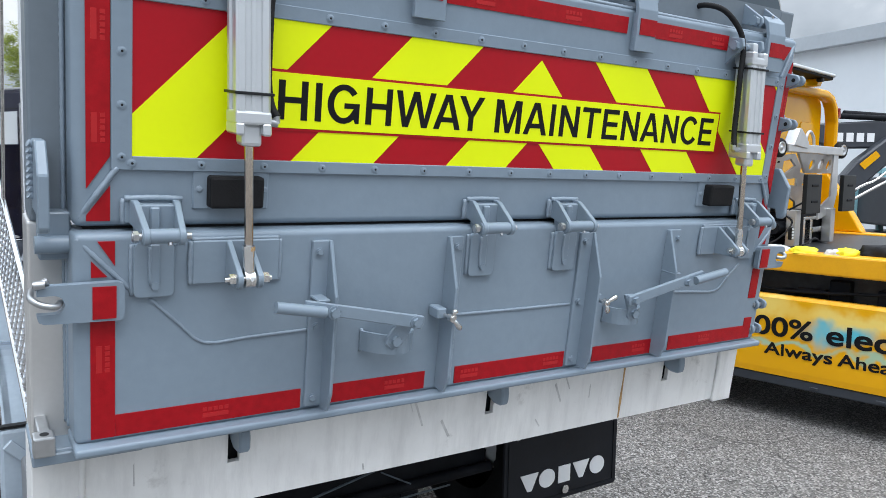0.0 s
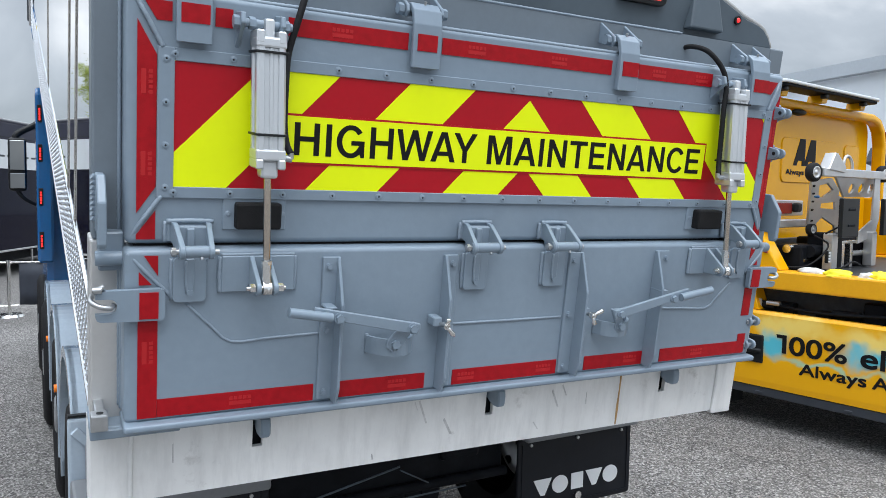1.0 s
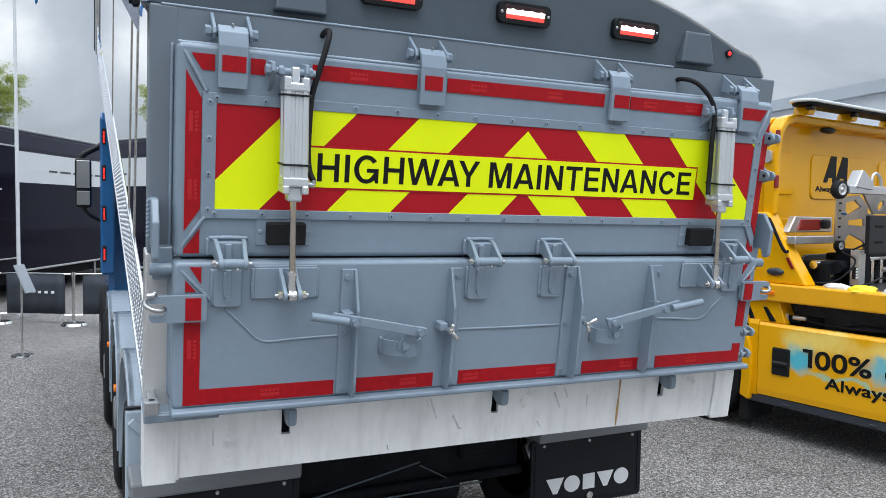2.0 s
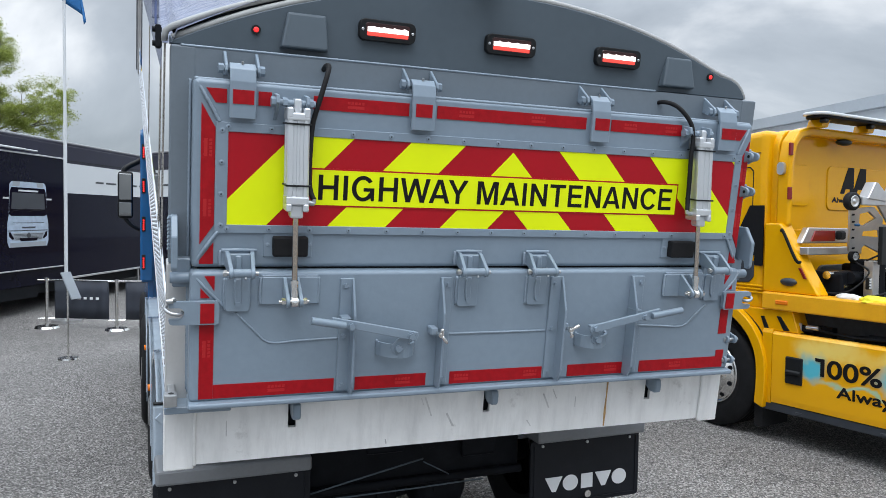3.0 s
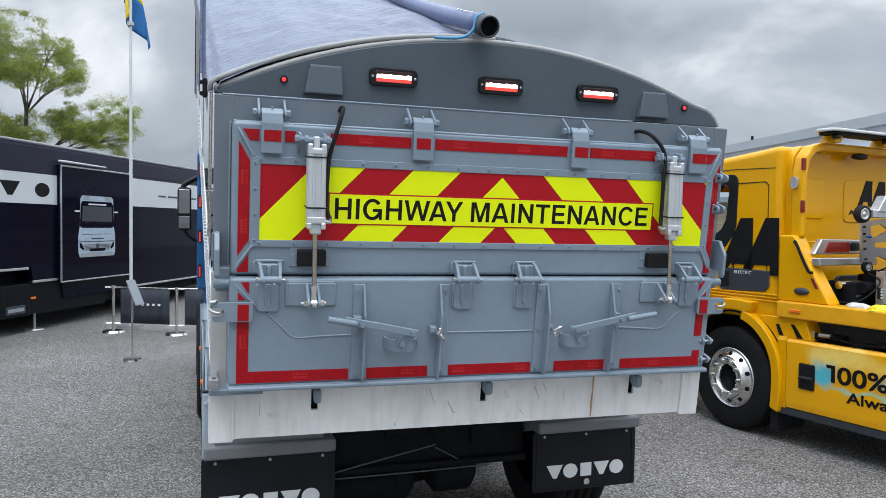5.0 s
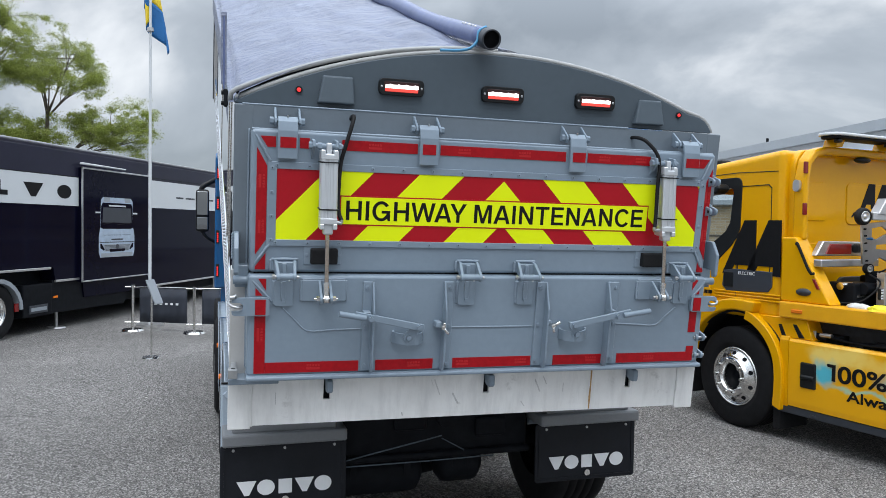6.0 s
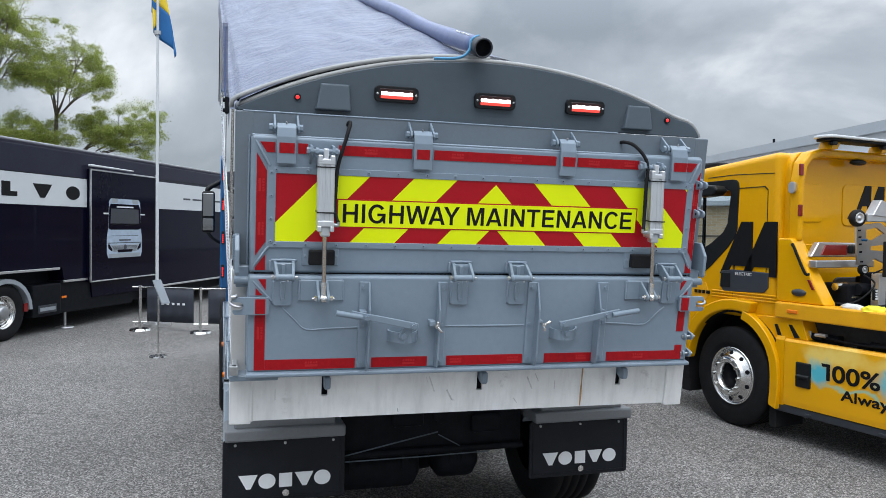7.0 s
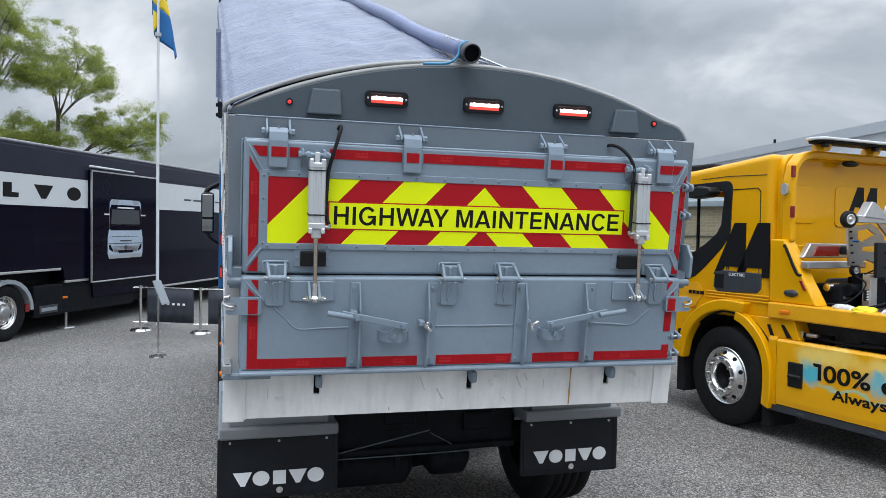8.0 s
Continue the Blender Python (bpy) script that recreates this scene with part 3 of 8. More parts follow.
# --- upper tailgate with its sign
bm = bmesh.new()
box(bm, -1.162, 1.152, 0.004, 0.10, 1.874, 2.503, 0.018, 3)
gate_top = softened(rear("upper_tailgate", bm, GREY, label="grey painted upper tailgate with a warning sign"))
bm = bmesh.new()
for sx in (-1, 1):
    o = 0 if sx < 0 else 0.010
    bead(bm, [(sx * (1.150 - o), 0.012, 2.492), (sx * (1.120 - o), -0.001, 2.440), (sx * 1.078, 0.000, 2.365)], 0.0065, 8)
    bead(bm, [(sx * (1.150 - o), 0.012, 1.892), (sx * (1.120 - o), -0.001, 1.940), (sx * 1.078, 0.000, 2.000)], 0.0065, 8)
bead(bm, [(-1.158, 0.02, 2.500), (-0.6, 0.013, 2.501), (0.2, 0.013, 2.500), (1.14, 0.02, 2.500)], 0.007, 6)
rear("weld_bead", bm, WELD, gate_top)

SX0, SX1, SZ0, SZ1 = -1.053, 1.070, 2.022, 2.337
bm = bmesh.new()
box(bm, SX0, SX1, 0.0, 0.007, SZ0, SZ1)
sign = rear("warning_sign", bm, RED, gate_top, "red and fluorescent yellow chevron sign reading HIGHWAY MAINTENANCE")
stripes = []
for k in range(-2, 2):
    a = -0.7105 + 0.4265 * k
    z_a, z_b = 2.022, 2.337
    stripes.append([(a, z_a), (a + 0.2133, z_a), (a + 0.2133 + 0.955 * (z_b - z_a), z_b), (a + 0.955 * (z_b - z_a), z_b)])
stripes[-1][1] = (stripes[-1][1][0] - 0.018, 2.022)
stripes[-1][2] = (stripes[-1][2][0] - 0.018, 2.337)
for poly in stripes:
    for sx in (1, -1):
        shape = clip(poly, SX0 if sx > 0 else -SX1, 0.0, SZ0, SZ1)
        if len(shape) > 2:
            bm = bmesh.new()
            prism(bm, [(sx * x + 0.003, z) for x, z in shape], -0.0012, 0.003)
            part("yellow_stripe", bm, LIME, sign, "fluorescent yellow stripe", LEAN)
bm = bmesh.new()
box(bm, -0.772, 0.785, -0.0024, 0.003, 2.093, 2.228)
part("sign_border", bm, RED, sign, "", LEAN)
bm = bmesh.new()
box(bm, -0.766, 0.779, -0.0036, 0.003, 2.099, 2.222)
part("lettering_field", bm, LIME, sign, "yellow field behind the lettering", LEAN)


def glyph(ch):
    """Outlines of one heavy sans-serif capital, one unit tall, and the width that it takes with its margins."""
    q, t = 0.180, 0.155  # stem and bar

    def bow(cx, rx, rz, a0, a1, n=22):
        return [(cx + rx * math.cos(radians(a0 + (a1 - a0) * k / n)), 0.5 + rz * math.sin(radians(a0 + (a1 - a0) * k / n))) for k in range(n + 1)]
    if ch == "H":
        w = 0.80
        return [[(0, 0), (q, 0), (q, 0.43), (w - q, 0.43), (w - q, 0), (w, 0), (w, 1), (w - q, 1), (w - q, 0.43 + t), (q, 0.43 + t), (q, 1), (0, 1)]], w, 0.105, 0.105
    if ch == "I":
        return [[(0, 0), (q, 0), (q, 1), (0, 1)]], q, 0.105, 0.105
    if ch == "N":
        w = 0.80
        return [[(0, 0), (q, 0), (q, 0.69), (w - q * 1.04, 0), (w, 0), (w, 1), (w - q, 1), (w - q, 0.31), (q * 1.04, 1), (0, 1)]], w, 0.105, 0.105
    if ch == "M":
        w = 0.97
        return [[(0, 0), (q, 0), (q, 0.76), (w / 2 - 0.085, 0), (w / 2 + 0.085, 0), (w - q, 0.76), (w - q, 0), (w, 0), (w, 1), (w - 0.25, 1), (w / 2, 0.27), (0.25, 1), (0, 1)]], w, 0.10, 0.10
    if ch == "T":
        w = 0.79
        return [[(w / 2 - q / 2, 0), (w / 2 + q / 2, 0), (w / 2 + q / 2, 1 - t), (w, 1 - t), (w, 1), (0, 1), (0, 1 - t), (w / 2 - q / 2, 1 - t)]], w, 0.03, 0.03
    if ch == "E":
        w = 0.72
        return [[(0, 0), (w, 0), (w, t), (q, t), (q, 0.43), (w * 0.93, 0.43), (w * 0.93, 0.43 + t), (q, 0.43 + t), (q, 1 - t), (w * 0.98, 1 - t), (w * 0.98, 1), (0, 1)]], w, 0.105, 0.06
    if ch == "A":
        w = 0.93
        half = [(0, 0), (0.195, 0), (0.262, 0.205), (w / 2, 0.205), (w / 2, 0.35), (0.31, 0.35), (w / 2, 0.80), (w / 2, 1), (w / 2 - 0.11, 1)]
        return [half, [(w - x, z) for x, z in half[::-1]]], w, 0.02, 0.02
    if ch == "Y":
        w = 0.91
        return [[(w / 2 - q / 2, 0), (w / 2 + q / 2, 0), (w / 2 + q / 2, 0.39), (w, 1), (w - 0.21, 1), (w / 2, 0.56), (0.21, 1), (0, 1), (w / 2 - q / 2, 0.39)]], w, 0.0, 0.02
    if ch == "W":
        return [[(0, 1), (0.188, 1), (0.345, 0.26), (0.555, 1), (0.745, 1), (0.955, 0.26), (1.112, 1), (1.3, 1), (1.055, 0), (0.865, 0), (0.65, 0.72), (0.435, 0), (0.245, 0)]], 1.3, 0.01, 0.01
    if ch == "C":
        return [bow(0.46, 0.46, 0.52, 35, 325) + bow(0.46, 0.275, 0.365, 325, 35)], 0.86, 0.06, 0.05
    return [bow(0.47, 0.47, 0.52, 36, 312) + [(0.825, 0.0), (0.94, 0.0), (0.94, 0.53), (0.49, 0.53), (0.49, 0.385), (0.77, 0.385)] + bow(0.47, 0.285, 0.365, 322, 36)], 0.94, 0.06, 0.09


def sign_word(text, x0, z0, width, height):
    """A word of the sign, letter by letter, fitted to width x height from (x0, z0)."""
    spread = {"WA": -0.06, "AY": -0.11, "TE": 0.01}
    at, placed = 0.0, []
    for k, ch in enumerate(text):
        shapes, w, before, after = glyph(ch)
        at += before if k else 0
        placed.append((shapes, at))
        at += w + (after + spread.get(text[k:k + 2], 0) if k < len(text) - 1 else 0)
    for shapes, at_x in placed:
        bm = bmesh.new()
        for outline in shapes:
            prism(bm, [(x0 + (at_x + x) * width / at, z0 + z * height) for x, z in outline], -0.0042, 0.002)
        part("letter", bm, INK, sign, "", LEAN)


sign_word("HIGHWAY", -0.743, 2.1175, 0.567, 0.088)
sign_word("MAINTENANCE", -0.137, 2.1175, 0.893, 0.088)

for name, (x0, x1, z0, z1) in {"side": (-1.090, -1.050, 1.995, 2.366), "side_b": (1.067, 1.104, 1.995, 2.366), "top": (-1.050, 1.067, 2.335, 2.366), "foot": (-1.050, 1.067, 1.995, 2.024)}.items():
    bm = bmesh.new()
    box(bm, x0, x1, -0.0045, 0.006, z0, z1, 0.0015, 1)
    strip = rear("sign_frame_strip", bm, GREY, gate_top)
    bm = bmesh.new()
    if name.startswith("side"):
        spots = [((x0 + x1) / 2, 2.0215 + i * 0.1055) for i in range(4)]
    else:
        spots = [(-1.050 + 0.1405 * i, (z0 + z1) / 2) for i in range(16)]
    for x, z in spots:
        rivet(bm, x, -0.0045, z)
    rear("rivet", bm, GREY, strip)
    bm = bmesh.new()
    for x, z in spots:
        rod(bm, (x, -0.0066, z), (x, -0.0078, z), 0.0026, 8)
    rear("rivet_pin", bm, BLACK, strip, "dark rivet pins")


def tape(x0, x1, z0, z1, parent, y, marks=(), upright=False):
    bm = bmesh.new()
    box(bm, x0, x1, y, y + 0.004, z0, z1)
    ob = rear("reflective_tape", bm, TAPE, parent, "red reflective tape")
    for c in marks:
        bm = bmesh.new()
        if upright:
            x_m = (x0 + x1) / 2
            for i in range(5):
                box(bm, x_m + 0.004, x_m + 0.013, y - 0.0008, y, c - 0.030 + i * 0.0125, c - 0.0215 + i * 0.0125)
            box(bm, x_m - 0.013, x_m - 0.002, y - 0.0008, y, c - 0.030, c + 0.029)
        else:
            z_m = (z0 + z1) / 2
            for i in range(5):
                box(bm, c - 0.030 + i * 0.0125, c - 0.0215 + i * 0.0125, y - 0.0008, y, z_m + 0.003, z_m + 0.012)
            box(bm, c - 0.030, c + 0.029, y - 0.0008, y, z_m - 0.012, z_m - 0.002)
        rear("printed_mark", bm, TAPE_MARK, ob)
    return ob


def cut_tape(points, parent, y):
    bm = bmesh.new()
    prism(bm, points, y, y + 0.004)
    return rear("reflective_tape", bm, TAPE, parent, "red reflective tape, cut slanting")


TZ0, TZ1 = 2.427, 2.473
cut_tape([(-1.092, TZ0), (-1.057, TZ0), (-1.057, TZ1), (-1.122, TZ1)], gate_top, 0.001)
tape(-0.955, -0.912, TZ0, TZ1, gate_top, 0.001)
tape(-0.770, -0.425, TZ0, TZ1, gate_top, 0.001, (-0.62,))
tape(-0.317, 0.312, TZ0, TZ1, gate_top, 0.001, (-0.20, 0.10))
tape(0.428, 0.772, TZ0, TZ1, gate_top, 0.001, (0.52, 0.72))
cut_tape([(1.050, TZ0), (1.085, TZ0), (1.115, TZ1), (1.050, TZ1)], gate_top, 0.001)
for sx, xo, xi in ((-1, 1.136, 1.091), (1, 1.140, 1.104)):
    ob = cut_tape([(sx * xo, 1.955), (sx * xi, 2.022), (sx * xi, 2.345), (sx * xo, 2.425)], gate_top, 0.001)
    cut_tape([(sx * xo, 1.888), (sx * xo, 1.900), (sx * xi, 1.962), (sx * xi, 1.888)], gate_top, 0.001)
    for c in (2.28, 2.08):
        bm = bmesh.new()
        xm = sx * (xo + xi) / 2
        for i in range(5):
            box(bm, xm + 0.004, xm + 0.013, 0.0002, 0.001, c - 0.030 + i * 0.0125, c - 0.0215 + i * 0.0125)
        box(bm, xm - 0.013, xm - 0.002, 0.0002, 0.001, c - 0.030, c + 0.029)
        rear("printed_mark", bm, TAPE_MARK, ob)

# --- lower tailgate
bm = bmesh.new()
box(bm, -1.166, 1.147, -0.030, 0.09, 1.408, 1.868, 0.016, 3)
gate_low = softened(rear("lower_tailgate", bm, GREY, label="grey painted lower tailgate with bolted ribs"))
bm = bmesh.new()
box(bm, -1.168, 1.150, -0.060, 0.07, 1.392, 1.412, 0.007, 3)
softened(rear("bottom_lip", bm, GREY, gate_low))
bm = bmesh.new()
box(bm, -1.14, 1.13, 0.022, 0.08, 1.860, 1.880)
rear("rubber_seal", bm, RUBBER, gate_low)
bm = bmesh.new()
bead(bm, bend([(-1.017, -0.030, 1.724), (-0.955, -0.031, 1.662), (-0.901, -0.030, 1.614), (-0.80, -0.031, 1.617), (-0.656, -0.030, 1.621)], 3), 0.0045, 6)
bead(bm, [(-0.227, -0.030, 1.622), (0.0, -0.031, 1.621), (0.190, -0.030, 1.621)], 0.005, 6)
bead(bm, bend([(0.622, -0.030, 1.629), (0.75, -0.031, 1.622), (0.868, -0.030, 1.617), (0.92, -0.031, 1.66), (0.978, -0.030, 1.71)], 3), 0.005, 6)
for sx in (-1, 1):
    o = 0 if sx < 0 else 0.012
    bead(bm, [(sx * (1.158 - o), -0.022, 1.857), (sx * 1.12, -0.031, 1.815), (sx * 1.055, -0.028, 1.745)], 0.0060, 8)
    bead(bm, [(sx * (1.165 - o), 0.06, 1.42), (sx * (1.165 - o), 0.058, 1.62), (sx * (1.165 - o), 0.06, 1.85)], 0.0055, 6)
rear("weld_bead", bm, WELD, gate_low)
BZ0, BZ1, BY = 1.421, 1.470, -0.0325
tape(-1.086, -0.664, BZ0, BZ1, gate_low, BY, (-0.87,))
tape(-0.585, -0.308, BZ0, BZ1, gate_low, BY, (-0.40,))
tape(-0.210, 0.192, BZ0, BZ1, gate_low, BY, (-0.16, 0.14))
tape(0.312, 0.588, BZ0, BZ1, gate_low, BY, (0.52,))
tape(0.664, 1.068, BZ0, BZ1, gate_low, BY, (0.85,))
tape(-1.134, -1.0865, 1.421, 1.687, gate_low, BY, (1.60,), True)
tape(1.0685, 1.110, 1.421, 1.50, gate_low, BY)
tape(1.068, 1.110, 1.575, 1.687, gate_low, BY)
for sx in (-1, 1):
    xo, xi = (1.132, 1.087) if sx < 0 else (1.112, 1.068)
    cut_tape([(sx * (xo - 0.012), 1.852), (sx * xi, 1.852), (sx * xi, 1.800)], gate_low, BY)
    cut_tape([(sx * xo, 1.777), (sx * xo, 1.812), (sx * (xi + 0.014), 1.777)], gate_low, BY)


def rib(x_flat0, x_flat1, flange_right):
    bm = bmesh.new()
    box(bm, x_flat0, x_flat1, -0.040, -0.028, 1.424, 1.842, 0.002, 1)
    xf0, xf1 = (x_flat1 - 0.007, x_flat1 + 0.002) if flange_right else (x_flat0 - 0.002, x_flat0 + 0.007)
    prism(bm, [(-0.030, 1.842), (-0.044, 1.842), (-0.092, 1.715), (-0.092, 1.470), (-0.075, 1.420), (-0.030, 1.420)], xf0, xf1, "x", 0.0015)
    ob = rear("rib", bm, GREY, gate_low, "folded grey stiffening rib")
    bm = bmesh.new()
    xb = x_flat0 + 0.018 if flange_right else x_flat1 - 0.018
    for z in (1.815, 1.63, 1.447):
        hexbolt(bm, xb, -0.040, z, 0.0075, 0.006)
    rear("bolt_head", bm, GREY, ob)


rib(-0.656, -0.608, True)
rib(-0.272, -0.226, False)
rib(0.196, 0.248, True)
rib(0.578, 0.640, False)


def lever(sx, x_handle, x_a, x_b, x_c):
    """A hand lever on its link: handle end, middle bolt, link bolt, lower bolt."""
    y = -0.118
    bm = bmesh.new()
    za, zb, zc = 1.689, 1.646, 1.594
    d = Vector((x_b - x_a, 0, zb - za)).normalized()
    n = Vector((-d.z, 0, d.x)) * (1 if d.x > 0 else -1)
    e0, e1 = Vector((x_a, 0, za)) - d * 0.075, Vector((x_b, 0, zb)) + d * 0.022
    w = 0.019
    pts = [e0 + n * w * 1.05, e1 + n * w * 0.85, e1 + d * 0.004, e1 - n * w * 0.9, e0 - n * w * 0.4]
    prism(bm, [(p.x, p.z) for p in pts], y - 0.006, y + 0.006, "y", 0.002)
    bar = rear("lever_arm", bm, GREY, gate_low, "grey steel lever arm")
    bm = bmesh.new()
    h0, h1 = Vector((x_handle, y - 0.014, 1.715)), Vector((x_a, y - 0.014, za)) - Vector((d.x, 0, d.z)) * 0.026
    rod(bm, h0, h1, 0.0135, 18)
    rear("handle_grip", bm, GREY, bar, "pale grey round handle")
    bm = bmesh.new()
    hexbolt(bm, x_a, y - 0.006, za, 0.012, 0.010)
    hexbolt(bm, x_b, y - 0.006, zb, 0.012, 0.010)
    hexbolt(bm, x_c, y + 0.020, zc, 0.0135, 0.011)
    rear("bolt_head", bm, GREY, bar)
    bm = bmesh.new()
    o = 0.017 * (1 if x_b > x_c else -1)
    prism(bm, [(x_b - 0.020, zb + 0.010), (x_b + 0.020, zb + 0.010), (x_c + 0.024 + o * 0.3, zc - 0.004), (x_c + 0.012, zc - 0.021), (x_c - 0.008, zc - 0.024), (x_c - 0.026, zc - 0.008), (x_c - 0.022, zc + 0.012)], y + 0.018, y + 0.028, "y", 0.0015)
    rear("link_plate", bm, GREY, bar)
    bm = bmesh.new()
    ends = (x_c - 0.062, x_c + 0.078)
    arc = [(ends[0] + (ends[1] - ends[0]) * k / 14, -0.030 - 0.062 * math.sin(math.pi * (k / 14 if sx > 0 else 1 - k / 14) ** 0.85) ** 0.75) for k in range(15)]
    outer = [(x + 0.004 * (1 if k > 7 else -1), yy - 0.008) for k, (x, yy) in enumerate(arc)]
    prism(bm, arc + outer[::-1], 1.556, 1.606, "z")
    hoop_bracket = rear("curved_bracket", bm, GREY, gate_low, "curved grey bracket welded to the gate")
    bm = bmesh.new()
    for xe in ends:
        bead(bm, [(xe, -0.033, 1.552), (xe, -0.036, 1.58), (xe, -0.033, 1.610)], 0.0055, 6)
    rear("weld_bead", bm, WELD, hoop_bracket)
    bm = bmesh.new()
    box(bm, x_a - 0.026, x_a + 0.006, y + 0.030, -0.03, za + 0.014, za + 0.021, 0.002, 1)
    rear("lever_rest", bm, GREY, gate_low)


lever(-1, -0.775, -0.630, -0.406, -0.447)
lever(1, 0.771, 0.601, 0.370, 0.397)


def wing_nut(x, side):
    bm = bmesh.new()
    box(bm, x - 0.032 if side < 0 else x - 0.022, x - 0.004 if side < 0 else x + 0.002, -0.082, -0.035, 1.632, 1.660, 0.003, 1)
    block = rear("clamp_block", bm, GREY, gate_low)
    bm = bmesh.new()
    rod(bm, (x - 0.010, -0.075, 1.642), (x - 0.002, -0.118, 1.641), 0.0060, 12)
    rod(bm, (x - 0.004, -0.100, 1.641), (x - 0.002, -0.112, 1.641), 0.0115, 14)
    wings = ((0.004, 0.020), (0.022, -0.026)) if side < 0 else ((0.030, 0.016), (0.004, -0.026))
    for dx, dz in wings:
        tube(bm, [(x - 0.003, -0.106, 1.641), (x - 0.003 + dx * 0.5, -0.110, 1.641 + dz * 0.5), (x - 0.003 + dx, -0.112, 1.641 + dz), (x - 0.003 + dx * 1.2, -0.112, 1.641 + dz * 1.2)], 0.006, 10, [0.0060, 0.0062, 0.0085, 0.005])
    rear("wing_nut", bm, CHROME, block, "shiny wing nut")


wing_nut(-0.284, -1)
wing_nut(0.268, 1)


# --- brackets that lock the upper gate to the lower one
def lock_bracket(x0, x1, tab, p0, p1):
    """Two arms from a welded plate p0 to p1 that hold a roller before the slide plate."""
    bm = bmesh.new()
    box(bm, p0, p1, -0.012, 0.008, 1.884, 1.934, 0.003, 1)
    for x, xt in ((x0, p0 + 0.014), (x1 - 0.012, p1 - 0.014)):
        tb = bmesh.new()
        prism(tb, [(0.006, 1.934), (-0.030, 1.936), (-0.042, 1.931)] + [(-0.092 + 0.0195 * math.cos(a), 1.873 + 0.0195 * math.sin(a)) for a in (2.25, 2.6, 2.95, 3.3, 3.7, 4.1, 4.5, 4.8)] + [(-0.060, 1.876), (0.006, 1.888)], 0.0, 0.013, "x", 0.0015)
        for v in tb.verts:
            k = max(0.0, min(1.0, -v.co.y / 0.092))
            v.co.x += xt - 0.006 + (x - xt + 0.006) * k
        take(bm, tb)
    ob = rear("lock_bracket", bm, GREY, gate_top, "welded grey lock bracket")
    bm = bmesh.new()
    rod(bm, (x0 - 0.002, -0.092, 1.873), (x1 + 0.002, -0.092, 1.873), 0.0155, 20)
    rear("roller", bm, GREY, ob)
    bm = bmesh.new()
    rod(bm, (x0 - 0.020, -0.092, 1.873), (x1 + 0.014, -0.092, 1.873), 0.0075, 12)
    rod(bm, (x0 - 0.018, -0.092, 1.873), (x0 - 0.008, -0.092, 1.873), 0.0115, 6)
    rod(bm, ((x0 + x1) / 2 + 0.012, -0.098, 1.864), ((x0 + x1) / 2 + 0.012, -0.102, 1.855), 0.0045, 10)
    rear("pin", bm, ZINC, ob)
    bm = bmesh.new()
    bead(bm, [(p0 - 0.001, -0.006, 1.936), (p0 - 0.003, -0.007, 1.91), (p0 - 0.001, -0.006, 1.884)], 0.0065, 7)
    bead(bm, [(p0, -0.010, 1.937), ((p0 + p1) / 2, -0.012, 1.939), (p1, -0.010, 1.937)], 0.0070, 7)
    rear("weld_bead", bm, WELD, ob)
    bm = bmesh.new()
    prism(bm, rounded(tab - 0.041, tab + 0.041, 1.731, 1.848, 0.012), -0.044, -0.028, "y", 0.003, 2)
    plate = rear("lock_plate", bm, GREY, gate_low)
    bm = bmesh.new()
    prism(bm, [(tab - 0.009, 1.846), (tab + 0.011, 1.846), (tab + 0.011, 1.762), (tab + 0.008, 1.756), (tab + 0.001, 1.753), (tab - 0.006, 1.756), (tab - 0.009, 1.762)], -0.0485, -0.040, "y", 0.002)
    rod(bm, (tab + 0.001, -0.046, 1.757), (tab + 0.001, -0.052, 1.757), 0.0085, 14)
    box(bm, p0 + 0.016, p1 - 0.014, -0.036, -0.013, 1.838, 1.928, 0.003, 1)
    box(bm, tab - 0.009, tab + 0.011, -0.046, -0.034, 1.835, 1.924, 0.003, 1)
    rear("slide_bar", bm, GREY, plate)
    bm = bmesh.new()
    bead(bm, [(tab - 0.009, -0.046, 1.84), (tab - 0.010, -0.046, 1.79), (tab - 0.006, -0.046, 1.757)], 0.0045, 6)
    bead(bm, [(tab - 0.043, -0.032, 1.845), (tab - 0.044, -0.033, 1.79), (tab - 0.042, -0.032, 1.735)], 0.006, 6)
    rear("weld_bead", bm, WELD, plate)


lock_bracket(-1.046, -0.964, -1.012, -1.066, -0.950)
lock_bracket(-0.214, -0.112, -0.164, -0.210, -0.104)
lock_bracket(0.078, 0.186, 0.132, 0.086, 0.186)
lock_bracket(0.938, 1.028, 0.992, 0.926, 1.040)


# --- black buffers under the rods
for x0 in (-0.896, 0.765):
    bm = bmesh.new()
    box(bm, x0 - 0.030, x0 + 0.140, -0.0015, 0.008, 1.912, 2.000, 0.003, 1)
    plate = rear("buffer_plate", bm, GREY, gate_top)
    bm = bmesh.new()
    box(bm, x0, x0 + 0.120, -0.034, 0.002, 1.918, 1.988, 0.006, 2)
    rear("rubber_buffer", bm, RUBBER, plate, "black rubber buffer block")
    bm = bmesh.new()
    rivet(bm, x0 - 0.016, -0.0015, 1.956, 0.008)
    rivet(bm, x0 + 0.131, -0.0015, 1.956, 0.008)
    rear("screw_head", bm, WELD, plate)


